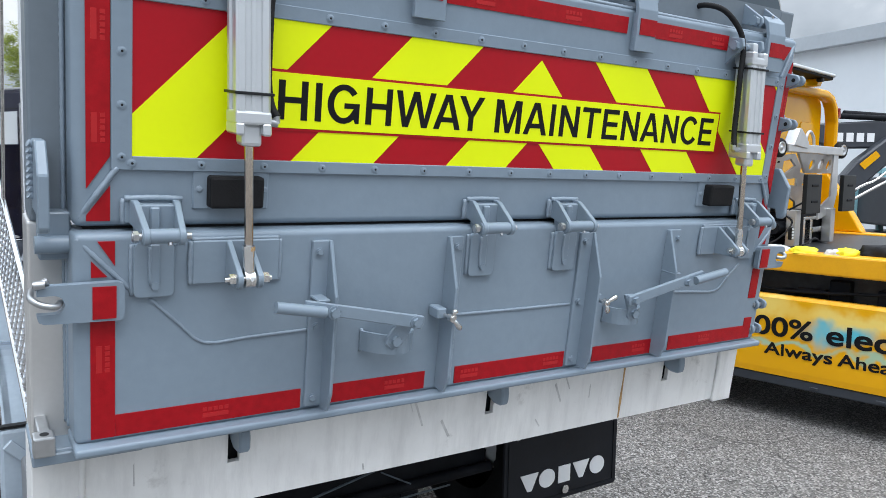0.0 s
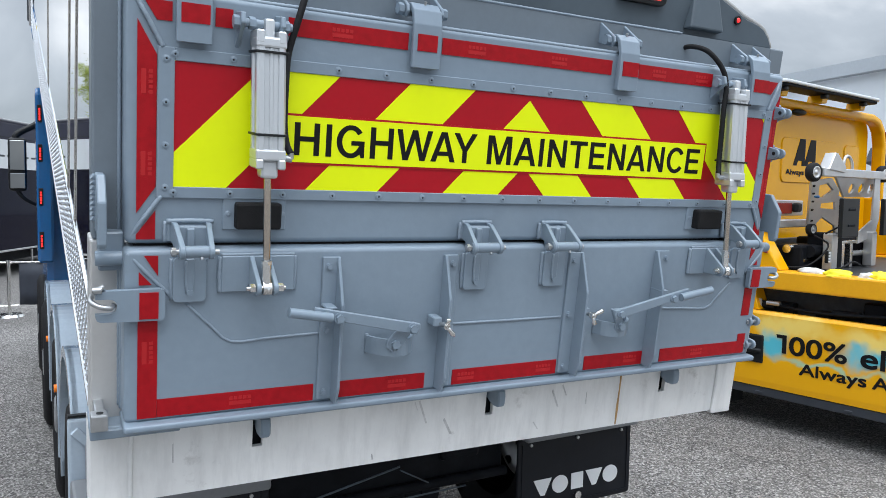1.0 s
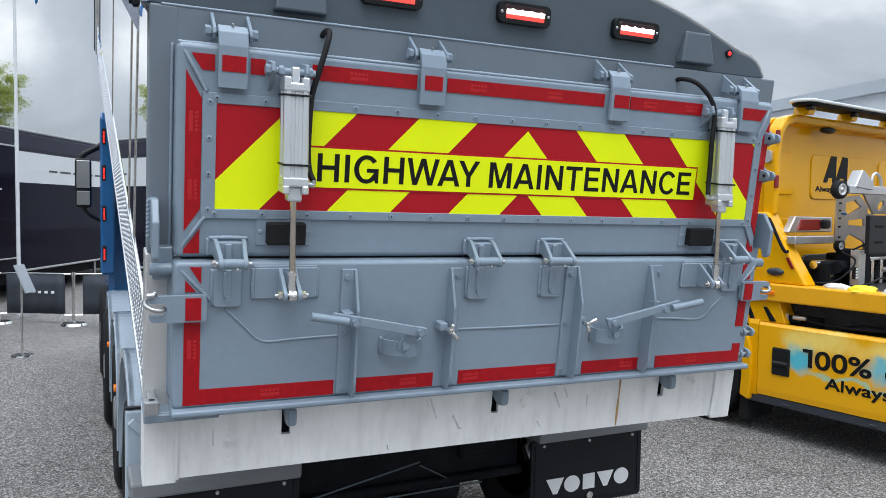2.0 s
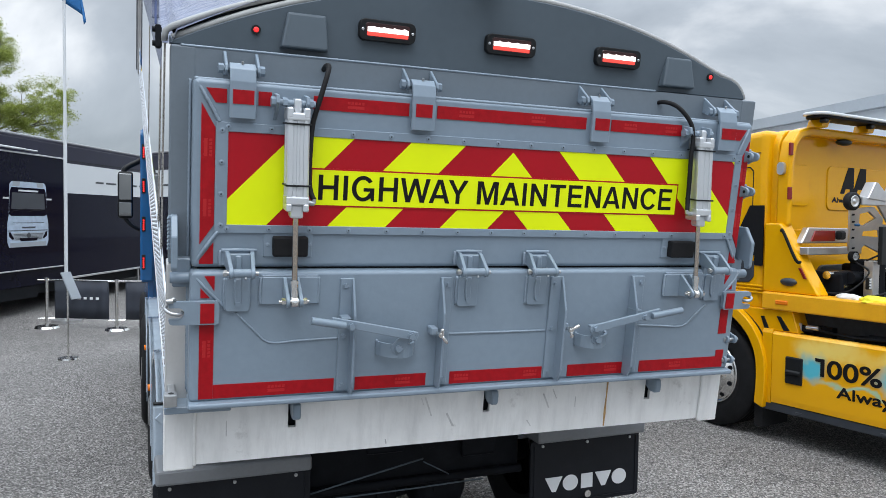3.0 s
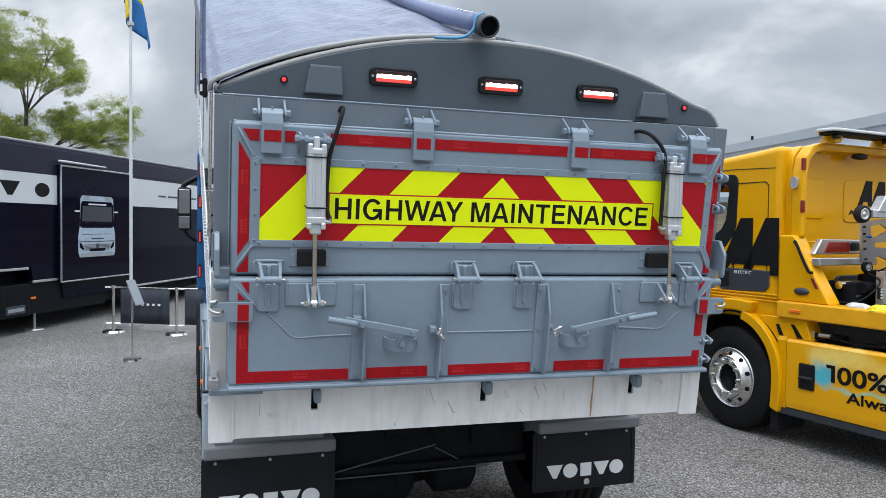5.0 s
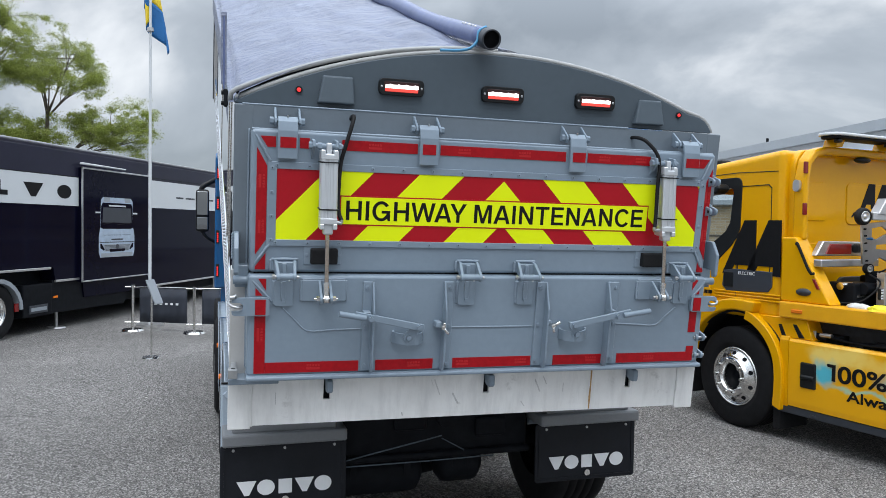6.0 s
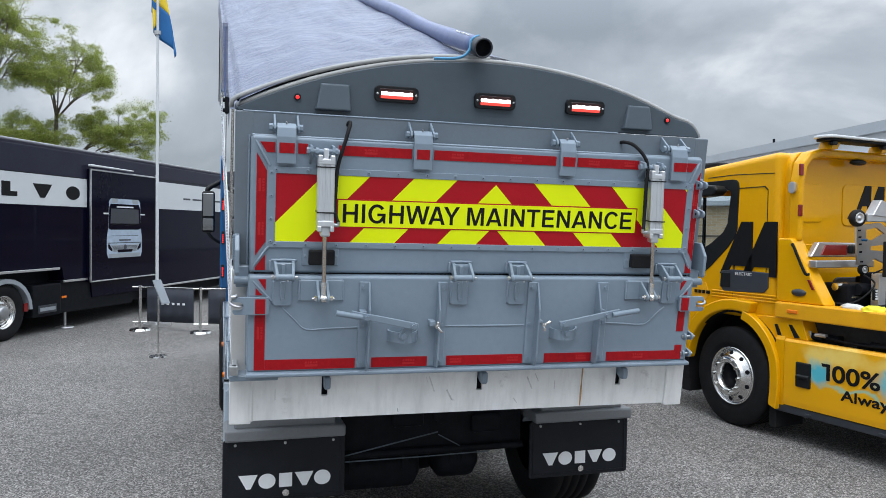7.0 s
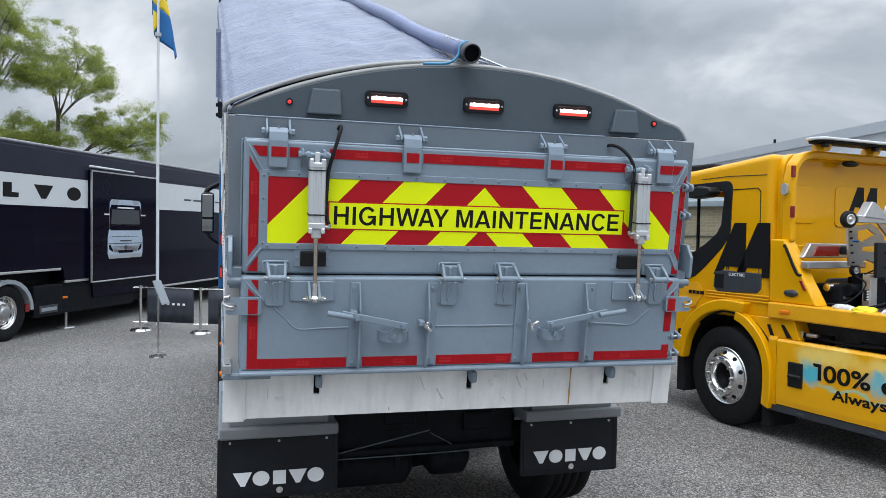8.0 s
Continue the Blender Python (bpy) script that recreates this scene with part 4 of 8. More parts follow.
# --- pneumatic cylinders
def cylinder(xc, y, hose_pts):
    def lean(bm):
        """The whole cylinder leans: its head stands nearer to the gate than its foot."""
        for v in bm.verts:
            v.co.y += (v.co.z - 2.07) * 0.112
        return bm

    def slim(bm):
        for v in bm.verts:
            v.co.x, v.co.y = xc + (v.co.x - xc) * 0.86, y + (v.co.y - y) * 0.80
        return lean(bm)

    bm = bmesh.new()
    fl = 0.043  # an extruded barrel with rounded corner ribs and shallow flutes
    ring = [(-fl, -0.020), (-fl, -0.036), (-0.036, -fl), (-0.022, -fl), (-0.019, -0.0375), (-0.007, -0.0370), (-0.004, -0.0408), (0.004, -0.0408), (0.007, -0.0370), (0.019, -0.0375), (0.022, -fl), (0.036, -fl), (fl, -0.036), (fl, -0.020), (0.037, -0.016), (0.037, 0.016), (fl, 0.020), (fl, 0.036), (0.036, fl), (-0.036, fl), (-fl, 0.036), (-fl, 0.020), (-0.037, 0.016), (-0.037, -0.016)]
    prism(bm, [(xc + a, y + b) for a, b in ring], 2.130, 2.400, "z")
    ob = rear("pneumatic_cylinder", slim(bm), CYL, tipper, "satin silver pneumatic cylinder with black cable ties")
    bm = bmesh.new()
    box(bm, xc - 0.045, xc + 0.045, y - 0.045, y + 0.045, 2.385, 2.412, 0.006, 2)
    for sx in (-1, 1):
        box(bm, xc + sx * 0.032 - 0.012, xc + sx * 0.032 + 0.012, y - 0.046, y + 0.046, 2.395, 2.428, 0.004, 1)
    box(bm, xc - 0.014, xc + 0.014, y - 0.02, y + 0.03, 2.40, 2.458, 0.006, 2)
    rear("top_cap", slim(bm), CYL, ob)
    bm = bmesh.new()
    box(bm, xc - 0.0445, xc + 0.0445, y - 0.0445, y + 0.0445, 2.108, 2.136, 0.005, 2)
    for sx in (-1, 1):
        box(bm, xc + sx * 0.033 - 0.011, xc + sx * 0.033 + 0.011, y - 0.047, y + 0.047, 2.086, 2.112, 0.004, 1)
    box(bm, xc - 0.026, xc + 0.026, y - 0.026, y + 0.026, 2.062, 2.11, 0.008, 2)
    rear("end_cap", slim(bm), CYL, ob)
    bm = bmesh.new()
    rod(bm, (xc, y, 2.07), (xc, y, 1.855), 0.0098, 24)
    rear("piston_rod", lean(bm), ROD, ob, "bright steel piston rod")
    bm = bmesh.new()
    rod(bm, (xc, y, 1.875), (xc, y, 1.850), 0.0085, 16)
    rod(bm, (xc, y, 1.851), (xc, y, 1.841), 0.0140, 6)
    rod(bm, (xc, y, 1.841), (xc, y, 1.828), 0.0130, 18)
    rod(bm, (xc, y, 1.828), (xc, y, 1.795), 0.0118, 18, 0.0128)
    rod(bm, (xc - 0.011, y, 1.780), (xc + 0.011, y, 1.780), 0.0185, 24)
    rod(bm, (xc, y - 0.017, 1.782), (xc, y - 0.024, 1.784), 0.0040, 10)
    rear("rod_end", lean(bm), CHROME, ob)
    for z in (2.395 - 0.02, 2.172):
        bm = bmesh.new()
        box(bm, xc - 0.048, xc + 0.050, y - 0.048, y + 0.048, z - 0.003, z + 0.003, 0.001, 1)
        rear("cable_tie", slim(bm), BLACK, ob)
    # head pin and its ears on the upper gate
    bm = bmesh.new()
    rod(bm, (xc - 0.082, y + 0.01, 2.443), (xc + 0.062, y + 0.01, 2.443), 0.011, 16)
    for x in (xc - 0.078, xc - 0.040, xc + 0.046):
        rod(bm, (x - 0.008, y + 0.01, 2.443), (x + 0.008, y + 0.01, 2.443), 0.0165, 6)
    rear("head_pin", lean(bm), GREY, ob)
    for x in (xc - 0.066, xc + 0.034):
        bm = bmesh.new()
        prism(bm, [(0.006, 2.472), (y + 0.030, 2.466), (y + 0.022, 2.440), (0.006, 2.380)], x - 0.006, x + 0.006, "x", 0.002)
        rear("head_ear", bm, GREY, gate_top)
    # foot bracket on the lower gate
    yf = y + (1.780 - 2.07) * 0.112
    bm = bmesh.new()
    box(bm, xc - 0.100, xc + 0.096, -0.041, -0.028, 1.752, 1.850, 0.003, 1)
    foot = rear("rod_bracket", bm, GREY, gate_low)
    for x in (xc - 0.022, xc + 0.022):
        bm = bmesh.new()
        prism(bm, [(-0.035, 1.848), (-0.046, 1.848)] + [(yf + 0.021 * math.cos(a), 1.780 + 0.021 * math.sin(a)) for a in (2.6, 2.95, 3.3, 3.7, 4.1, 4.5, 4.8)] + [(-0.035, 1.758)], x - 0.006, x + 0.006, "x", 0.0015)
        rear("lug", bm, GREY, foot)
    bm = bmesh.new()
    bead(bm, [(xc - 0.102, -0.035, 1.752), (xc - 0.104, -0.036, 1.80), (xc - 0.102, -0.035, 1.848)], 0.006, 6)
    bead(bm, [(xc - 0.100, -0.034, 1.852), (xc, -0.034, 1.853), (xc + 0.096, -0.034, 1.852)], 0.005, 6)
    bead(bm, [(xc + 0.098, -0.035, 1.752), (xc + 0.099, -0.036, 1.80), (xc + 0.098, -0.035, 1.848)], 0.005, 6)
    rear("weld_bead", bm, WELD, foot)
    bm = bmesh.new()
    rod(bm, (xc - 0.052, yf, 1.780), (xc + 0.050, yf, 1.780), 0.0060, 12)
    for x in (xc - 0.036, xc + 0.036):
        rod(bm, (x - 0.007, yf, 1.780), (x + 0.007, yf, 1.780), 0.0125, 6)
    rear("pin", bm, CHROME, foot)
    bm = bmesh.new()
    line = bend(hose_pts, 22)
    tube(bm, line, 0.0100, 10, [0.0092 if i // 2 % 2 else 0.0089 for i in range(len(line))])
    rear("air_hose", bm, RUBBER, ob, "black corrugated air hose")
    bm = bmesh.new()
    side = 1 if hose_pts[-1][0] > xc else -1
    rod(bm, (xc + side * 0.030, y, 2.115), (xc + side * 0.062, y, 2.112), 0.009, 12)
    rod(bm, (xc + side * 0.060, y, 2.112), (xc + side * 0.060, y, 2.128), 0.0085, 12)
    rear("hose_fitting", lean(bm), ZINC, ob)


cylinder(-0.833, -0.084, [(-0.722, 0.11, 2.560), (-0.722, 0.06, 2.578), (-0.722, 0.005, 2.575), (-0.735, -0.025, 2.535), (-0.758, -0.035, 2.455), (-0.776, -0.030, 2.38), (-0.784, -0.044, 2.30), (-0.787, -0.056, 2.20), (-0.782, -0.066, 2.15), (-0.773, -0.080, 2.125)])
cylinder(0.845, -0.080, [(0.700, 0.115, 2.556), (0.712, 0.06, 2.564), (0.742, 0.010, 2.548), (0.786, -0.022, 2.495), (0.804, -0.036, 2.435), (0.797, -0.046, 2.35), (0.796, -0.054, 2.25), (0.795, -0.060, 2.17), (0.787, -0.074, 2.122)])


# --- hinges along the top
def hinge(x0, x1, tape_x):
    xc = (x0 + x1) / 2
    bm = bmesh.new()
    for x in (x0 - 0.014, x1 + 0.006):
        prism(bm, [(0.112, 2.604), (0.096, 2.606), (0.010, 2.552), (0.004, 2.534), (0.016, 2.518), (0.112, 2.540)], x, x + 0.010, "x", 0.002)
    box(bm, x0 - 0.012, x1 + 0.014, 0.096, 0.112, 2.590, 2.606, 0.002, 1)
    ob = rear("hinge", bm, GREY, tipper, "grey welded tailgate hinge")
    bm = bmesh.new()
    rod(bm, (x0 - 0.032, 0.028, 2.540), (x1 + 0.030, 0.028, 2.540), 0.010, 14)
    for x in (x0 - 0.026, x1 + 0.024):
        rod(bm, (x - 0.008, 0.028, 2.540), (x + 0.008, 0.028, 2.540), 0.0165, 6)
    rear("hinge_pin", bm, GREY, ob)
    bm = bmesh.new()
    line = [(0.052, 2.536), (0.040, 2.558), (0.016, 2.560), (-0.008, 2.540), (-0.020, 2.500), (-0.022, 2.440), (-0.022, 2.380)]
    inner = [(0.050, 2.524), (0.036, 2.545), (0.018, 2.546), (0.004, 2.530), (-0.008, 2.496), (-0.009, 2.440), (-0.009, 2.380)]
    prism(bm, line + inner[::-1], x0, x1, "x", 0.0015)
    box(bm, x0 + 0.006, x1 - 0.006, -0.010, 0.006, 2.384, 2.49)
    strap = rear("hinge_strap", bm, GREY, gate_top)
    bm = bmesh.new()
    rod(bm, (xc, 0.014, 2.556), (xc, 0.010, 2.566), 0.0045, 8)
    rear("grease_nipple", bm, ZINC, ob)
    tape(tape_x[0], tape_x[1], TZ0, TZ1, strap, -0.0242)


hinge(-1.050, -0.966, (-1.040, -0.972))
hinge(-0.420, -0.332, (-0.407, -0.345))
hinge(0.326, 0.408, (0.338, 0.404))
hinge(0.950, 1.040, (0.962, 1.036))

# --- rear frame: posts, header, arched board
bm = bmesh.new()
box(bm, -1.232, -1.150, 0.085, 0.20, 1.873, 2.606, 0.006, 2)
box(bm, 1.142, 1.222, 0.085, 0.20, 1.36, 2.606, 0.006, 2)
box(bm, -1.152, 1.144, 0.0865, 0.20, 2.45, 2.606)
rear_frame = rear("rear_frame", bm, FRAME_GREY, label="grey painted rear body frame")
bm = bmesh.new()
bead(bm, [(-1.168, 0.085, 1.42), (-1.169, 0.084, 1.9), (-1.168, 0.085, 2.50)], 0.0055, 6)
bead(bm, [(-1.20, 0.088, 2.607), (-0.4, 0.087, 2.608), (0.4, 0.088, 2.607), (0.68, 0.087, 2.608)], 0.0045, 6)
bead(bm, [(-1.06, 0.084, 2.598), (-1.06, 0.084, 2.52)], 0.004, 6)
rear("weld_bead", bm, WELD, rear_frame)
bm = bmesh.new()
box(bm, -1.238, -1.152, 0.088, 0.20, 1.36, 1.873, 0.006, 2)
rear("lower_post", bm, STAINLESS, rear_frame, "brushed metal lower post")


def arch(x):
    """Height of the arched board above the header at x."""
    c, r = -0.01, 2.72
    return 2.909 - r + math.sqrt(r * r - (x - c) ** 2)


top_line = [(-1.236, 2.610), (-1.234, 2.640)] + [(-1.225 + i * 0.0983, arch(-1.225 + i * 0.0983)) for i in range(25)]
top_line = [p for p in top_line if p[0] < 1.05] + [(1.072, 2.694), (1.105, 2.686), (1.135, 2.672), (1.160, 2.650), (1.178, 2.625), (1.184, 2.610)]
bm = bmesh.new()
prism(bm, top_line, 0.118, 0.160, "y", 0.003)
board = rear("arched_board", bm, GREY_DARK, label="dark grey arched rear board with lamps")
bm = bmesh.new()
tube(bm, [(x, 0.135, arch(x) + 0.008) for x in [-1.225 + i * 0.08 for i in range(29)] if x < 1.05] + [(1.075, 0.135, 2.700), (1.108, 0.135, 2.692), (1.140, 0.135, 2.677), (1.165, 0.135, 2.654), (1.183, 0.135, 2.628), (1.189, 0.135, 2.612)], 0.0125, 8)
rear("edge_trim", bm, TRIM, board, "pale trim along the arched edge")
bm = bmesh.new()
tube(bm, [(x, 0.150, arch(x) + 0.030 - 0.012 * (x + 1.225)) for x in [-1.225 + i * 0.06 for i in range(21)]], 0.009, 8)
rear("sheet_rail", bm, FRAME_BLACK, board)
bm = bmesh.new()
tube(bm, [(-1.252, 0.140, 2.612), (-1.246, 0.140, 2.652)] + [(x, 0.140, arch(x) + 0.046 - 0.020 * (x + 1.225)) for x in [-1.225 + i * 0.06 for i in range(21)]], 0.011, 8)
rear("sheet_hem", bm, TRIM, board, "pale hem of the sheet along the arch")
for x0, x1, x2, x3 in ((-0.877, -0.706, -0.713, -0.853), (0.711, 0.884, 0.870, 0.740)):
    t = bmesh.new()
    lo = [t.verts.new(p) for p in ((x0, 0.119, 2.628), (x1, 0.119, 2.628), (x2, 0.119, 2.757), (x3, 0.119, 2.757))]
    hi = [t.verts.new(p) for p in ((x0 + 0.004, 0.082, 2.634), (x1 - 0.004, 0.082, 2.634), (x2 - 0.006, 0.106, 2.752), (x3 + 0.006, 0.106, 2.752))]
    t.faces.new(lo), t.faces.new(hi)
    for i in range(4):
        t.faces.new((lo[i], lo[(i + 1) % 4], hi[(i + 1) % 4], hi[i]))
    bmesh.ops.recalc_face_normals(t, faces=t.faces)
    bm = bmesh.new()
    take(bm, bevelled(t, 0.006, 2))
    rear("vent_cowl", bm, GREY_DARK, board, "dark grey tapered cowl")
for xc in (-0.492, 0.005, 0.493):
    bm = bmesh.new()
    prism(bm, rounded(xc - 0.106, xc + 0.106, 2.687, 2.763, 0.022), 0.094, 0.122, "y", 0.006, 2)
    lamp = rear("warning_lamp", bm, BLACK, board, "black framed warning lamp, lit white and red")
    bm = bmesh.new()
    prism(bm, rounded(xc - 0.084, xc + 0.084, 2.699, 2.750, 0.010), 0.0925, 0.098, "y", 0.002, 1)
    rear("lens", bm, LAMP_LENS, lamp, "dark glossy lamp lens")
    bm = bmesh.new()
    prism(bm, [(xc - 0.077, 2.7185), (xc + 0.077, 2.7185), (xc + 0.077, 2.7345)] + [(xc + 0.077 - k * 0.0077, 2.7345 + (0.0035 if k % 5 == 2 else 0.0)) for k in range(1, 20)] + [(xc - 0.077, 2.7345)], 0.0895, 0.094)
    rear("white_led", bm, LED, lamp)
    bm = bmesh.new()
    box(bm, xc - 0.078, xc + 0.077, 0.0905, 0.094, 2.7035, 2.7183, 0.003, 1)
    rear("red_led", bm, LED_RED, lamp)
    bm = bmesh.new()
    for k in (-1, 1):
        rivet(bm, xc + k * 0.094, 0.0945, 2.725, 0.0055)
    rear("screw_head", bm, ZINC, lamp)
for x, z in ((-0.956, 2.683), (0.978, 2.691)):
    bm = bmesh.new()
    rod(bm, (x, 0.119, z), (x, 0.110, z), 0.016, 18)
    lamp = rear("marker_lamp", bm, BLACK, board)
    bm = bmesh.new()
    rod(bm, (x, 0.111, z), (x, 0.106, z), 0.010, 16, 0.006)
    rear("lens", bm, DOT_RED, lamp, "small red marker lens")

# --- bare aluminium sill
SLOTS = (-0.79, 0.010, 0.807)
bm = bmesh.new()
edges = [-1.138] + [e for s in SLOTS for e in (s - 0.016, s + 0.014)] + [1.100]
for i in range(0, len(edges), 2):
    box(bm, edges[i], edges[i + 1], 0.073, 0.090, 1.136, 1.366)
for s in SLOTS:
    box(bm, s - 0.016, s + 0.014, 0.073, 0.090, 1.136, 1.250)
    box(bm, s - 0.016, s + 0.014, 0.073, 0.090, 1.349, 1.366)
box(bm, -1.242, -1.140, 0.066, 0.20, 1.122, 1.366, 0.004, 1)
box(bm, 1.102, 1.208, 0.066, 0.20, 1.122, 1.366, 0.004, 1)
box(bm, -1.138, 1.10, 0.090, 0.26, 1.130, 1.140)
sill = rear("sill_beam", bm, ALU, label="bare scuffed aluminium rear sill")
bm = bmesh.new()
bead(bm, [(-1.139, 0.070, 1.135), (-1.141, 0.068, 1.25), (-1.138, 0.070, 1.350)], 0.0085, 8)
bead(bm, [(1.101, 0.070, 1.13), (1.103, 0.068, 1.25), (1.101, 0.070, 1.355)], 0.007, 6)
rear("weld_bead", bm, ALU, sill)
bm = bmesh.new()
box(bm, -1.10, 1.06, 0.10, 0.14, 1.16, 1.36)
rear("dark_backing", bm, FRAME_BLACK, sill)
for s in SLOTS:
    bm = bmesh.new()
    prism(bm, [(0.10, 1.362), (0.012, 1.362), (0.006, 1.340), (0.006, 1.312), (0.014, 1.300), (0.050, 1.296), (0.075, 1.305), (0.10, 1.325)], s - 0.009, s + 0.020, "x", 0.005)
    rear("hook", bm, GREY, sill, "grey steel hook in its slot")
for x, z, h, w, lean in ((0.30, 1.245, 0.07, 0.007, 0.03), (0.335, 1.285, 0.045, 0.005, 0.02), (-0.235, 1.25, 0.085, 0.006, 0.03), (-0.14, 1.20, 0.06, 0.009, 0.03), (-0.42, 1.15, 0.02, 0.006, 0.003), (0.43, 1.24, 0.05, 0.005, 0.0), (-1.03, 1.235, 0.06, 0.004, 0.0), (0.22, 1.17, 0.03, 0.006, 0.02), (-0.27, 1.30, 0.03, 0.003, 0.01)):
    bm = bmesh.new()
    prism(bm, [(x, z), (x + w, z), (x + w * 0.7 - lean, z + h), (x - lean, z + h * 0.9)], 0.0722, 0.076)
    rear("scuff_mark", bm, STAIN, sill)
bm = bmesh.new()
prism(bm, [(0.586, 1.140), (0.592, 1.140), (0.5945, 1.20), (0.5925, 1.27), (0.594, 1.362), (0.584, 1.362), (0.5865, 1.28), (0.583, 1.21)], 0.0722, 0.076)
rear("rust_streak", bm, RUST, sill)
bm = bmesh.new()
box(bm, -1.242, 1.205, 0.020, 0.18, 1.366, 1.386, 0.003, 1)
box(bm, -1.242, -1.02, 0.005, 0.10, 1.358, 1.384, 0.003, 1)
rear("ledge", bm, GREY, sill)


# --- side locks
def latch(sx):
    """A slotted latch plate that reaches from the lower gate over the post."""
    x_in, x_out = (1.072, 1.232) if sx < 0 else (1.055, 1.205)
    notch = [(x_out - 0.030 - 0.019 * math.sin(i * math.pi / 8), 1.731 + 0.019 * math.cos(i * math.pi / 8)) for i in range(9)]
    outline = [(x_in + 0.012, 1.690), (x_in + 0.003, 1.694), (x_in, 1.704), (x_in, 1.758), (x_in + 0.003, 1.768), (x_in + 0.012, 1.772), (x_out - 0.012, 1.770), (x_out - 0.003, 1.765), (x_out, 1.756), (x_out, 1.750)] + notch + [(x_out, 1.712), (x_out, 1.706), (x_out - 0.003, 1.697), (x_out - 0.012, 1.692)]
    bm = bmesh.new()
    prism(bm, [(sx * x, z) for x, z in outline], -0.056, -0.038)
    ob = rear("latch_plate", bm, GREY, gate_low, "grey slotted latch plate")
    x0, x1 = (-1.133, -1.088) if sx < 0 else (1.066, 1.110)
    tape(x0, x1, 1.696, 1.764, ob, -0.0585)
    # shackle through the slot
    bm = bmesh.new()
    cx = sx * (x_out - 0.002)
    tube(bm, bend([(cx + sx * 0.006, 0.02, 1.742), (cx + sx * 0.012, -0.04, 1.743), (cx - sx * 0.006, -0.064, 1.735), (cx - sx * 0.030, -0.066, 1.731), (cx - sx * 0.040, -0.040, 1.731)], 5), 0.0068, 10)
    if sx < 0:
        rod(bm, (cx + sx * 0.008, -0.060, 1.774), (cx - sx * 0.012, -0.062, 1.776), 0.0085, 8)
        bead(bm, [(cx + sx * 0.006, -0.050, 1.766), (cx - sx * 0.014, -0.055, 1.782), (cx - sx * 0.016, -0.045, 1.772)], 0.0065, 8)
    rear("shackle", bm, ZINC, ob, "bright steel shackle")
    # bent arm on the post
    xa0, xa1 = (1.205, 1.226) if sx < 0 else (1.190, 1.208)
    bm = bmesh.new()
    prism(bm, [(0.09, 2.045), (0.015, 2.048), (-0.035, 1.985), (-0.035, 1.880), (-0.025, 1.868), (-0.005, 1.868), (0.005, 1.90), (0.09, 1.90)], sx * xa0, sx * xa1, "x", 0.003)
    ob = rear("lock_arm", bm, GREY, rear_frame, "bent grey lock arm")
    bm = bmesh.new()
    rod(bm, (sx * 1.228, 0.03, 1.835), (sx * 1.150, 0.03, 1.835), 0.019, 16)
    box(bm, sx * 1.190 - 0.03, sx * 1.190 + 0.03, 0.04, 0.095, 1.80, 1.90, 0.004, 1)
    rear("pivot_tube", bm, GREY, ob)
    bm = bmesh.new()
    for i in range(9):
        z = 1.93 + i * 0.013
        rod(bm, (sx * xa1, 0.06, z), (sx * (xa1 + 0.008), 0.058, z + 0.004), 0.008, 8)
    rear("weld_bead", bm, WELD, ob)


latch(-1)
latch(1)
bm = bmesh.new()
box(bm, -1.243, -1.202, -0.044, -0.004, 1.402, 1.446, 0.004, 2)
box(bm, -1.232, -1.206, -0.002, 0.09, 1.400, 1.440, 0.005, 2)
stop = rear("stop_block", bm, ZINC, rear_frame, "bright metal stop block")
bm = bmesh.new()
rod(bm, (-1.221, -0.024, 1.445), (-1.221, -0.024, 1.4465), 0.009, 16)
rear("bolt_hole", bm, BLACK, stop, "dark bolt hole")
for z, out in ((2.362, 0.0), (2.210, 0.0), (1.545, 0.010), (1.450, 0.006)):
    cheek = [(0.034, z - 0.034), (0.034, z + 0.030), (0.0, z + 0.023)] + [(-0.026 + 0.0185 * math.cos(radians(a)), z + 0.0185 * math.sin(radians(a))) for a in range(80, 281, 20)] + [(0.0, z - 0.026)]
    bm = bmesh.new()
    for x in (1.118, 1.150 + out):
        prism(bm, cheek, x, x + 0.013, "x", 0.003, 2)
    box(bm, 1.108, 1.166 + out, 0.012, 0.036, z - 0.034, z + 0.032, 0.003, 1)
    lug = rear("side_lug", bm, GREY, gate_top if z > 1.9 else gate_low, "grey forked side lug")
    bm = bmesh.new()
    if z > 1.9:
        rod(bm, (1.1150, -0.026, z), (1.1165, -0.026, z), 0.0070, 16)
        rear("bolt_hole", bm, BLACK, lug, "dark bolt hole")
    else:
        rod(bm, (1.106, -0.026, z), (1.176 + out, -0.026, z), 0.0070, 12)
        rod(bm, (1.107, -0.026, z), (1.115, -0.026, z), 0.0115, 6)
        rear("bolt", bm, ZINC, lug)

# --- side walls: the body is tipped by 19 degrees, and its gate slants; chequer plate below, mirror-bright sheet above
HEEL = Matrix.Translation((-1.222, 0.1, 1.3))
TIP = LEAN @ HEEL @ Matrix.Rotation(radians(1.75), 4, "Z") @ Matrix.Rotation(radians(12), 4, "X") @ HEEL.inverted()
SLANT = math.tan(radians(12))  # of the gate against the body


def hull(name, bm, mat, parent=tipper, label=""):
    return part(name, bm, mat, parent, label, TIP)


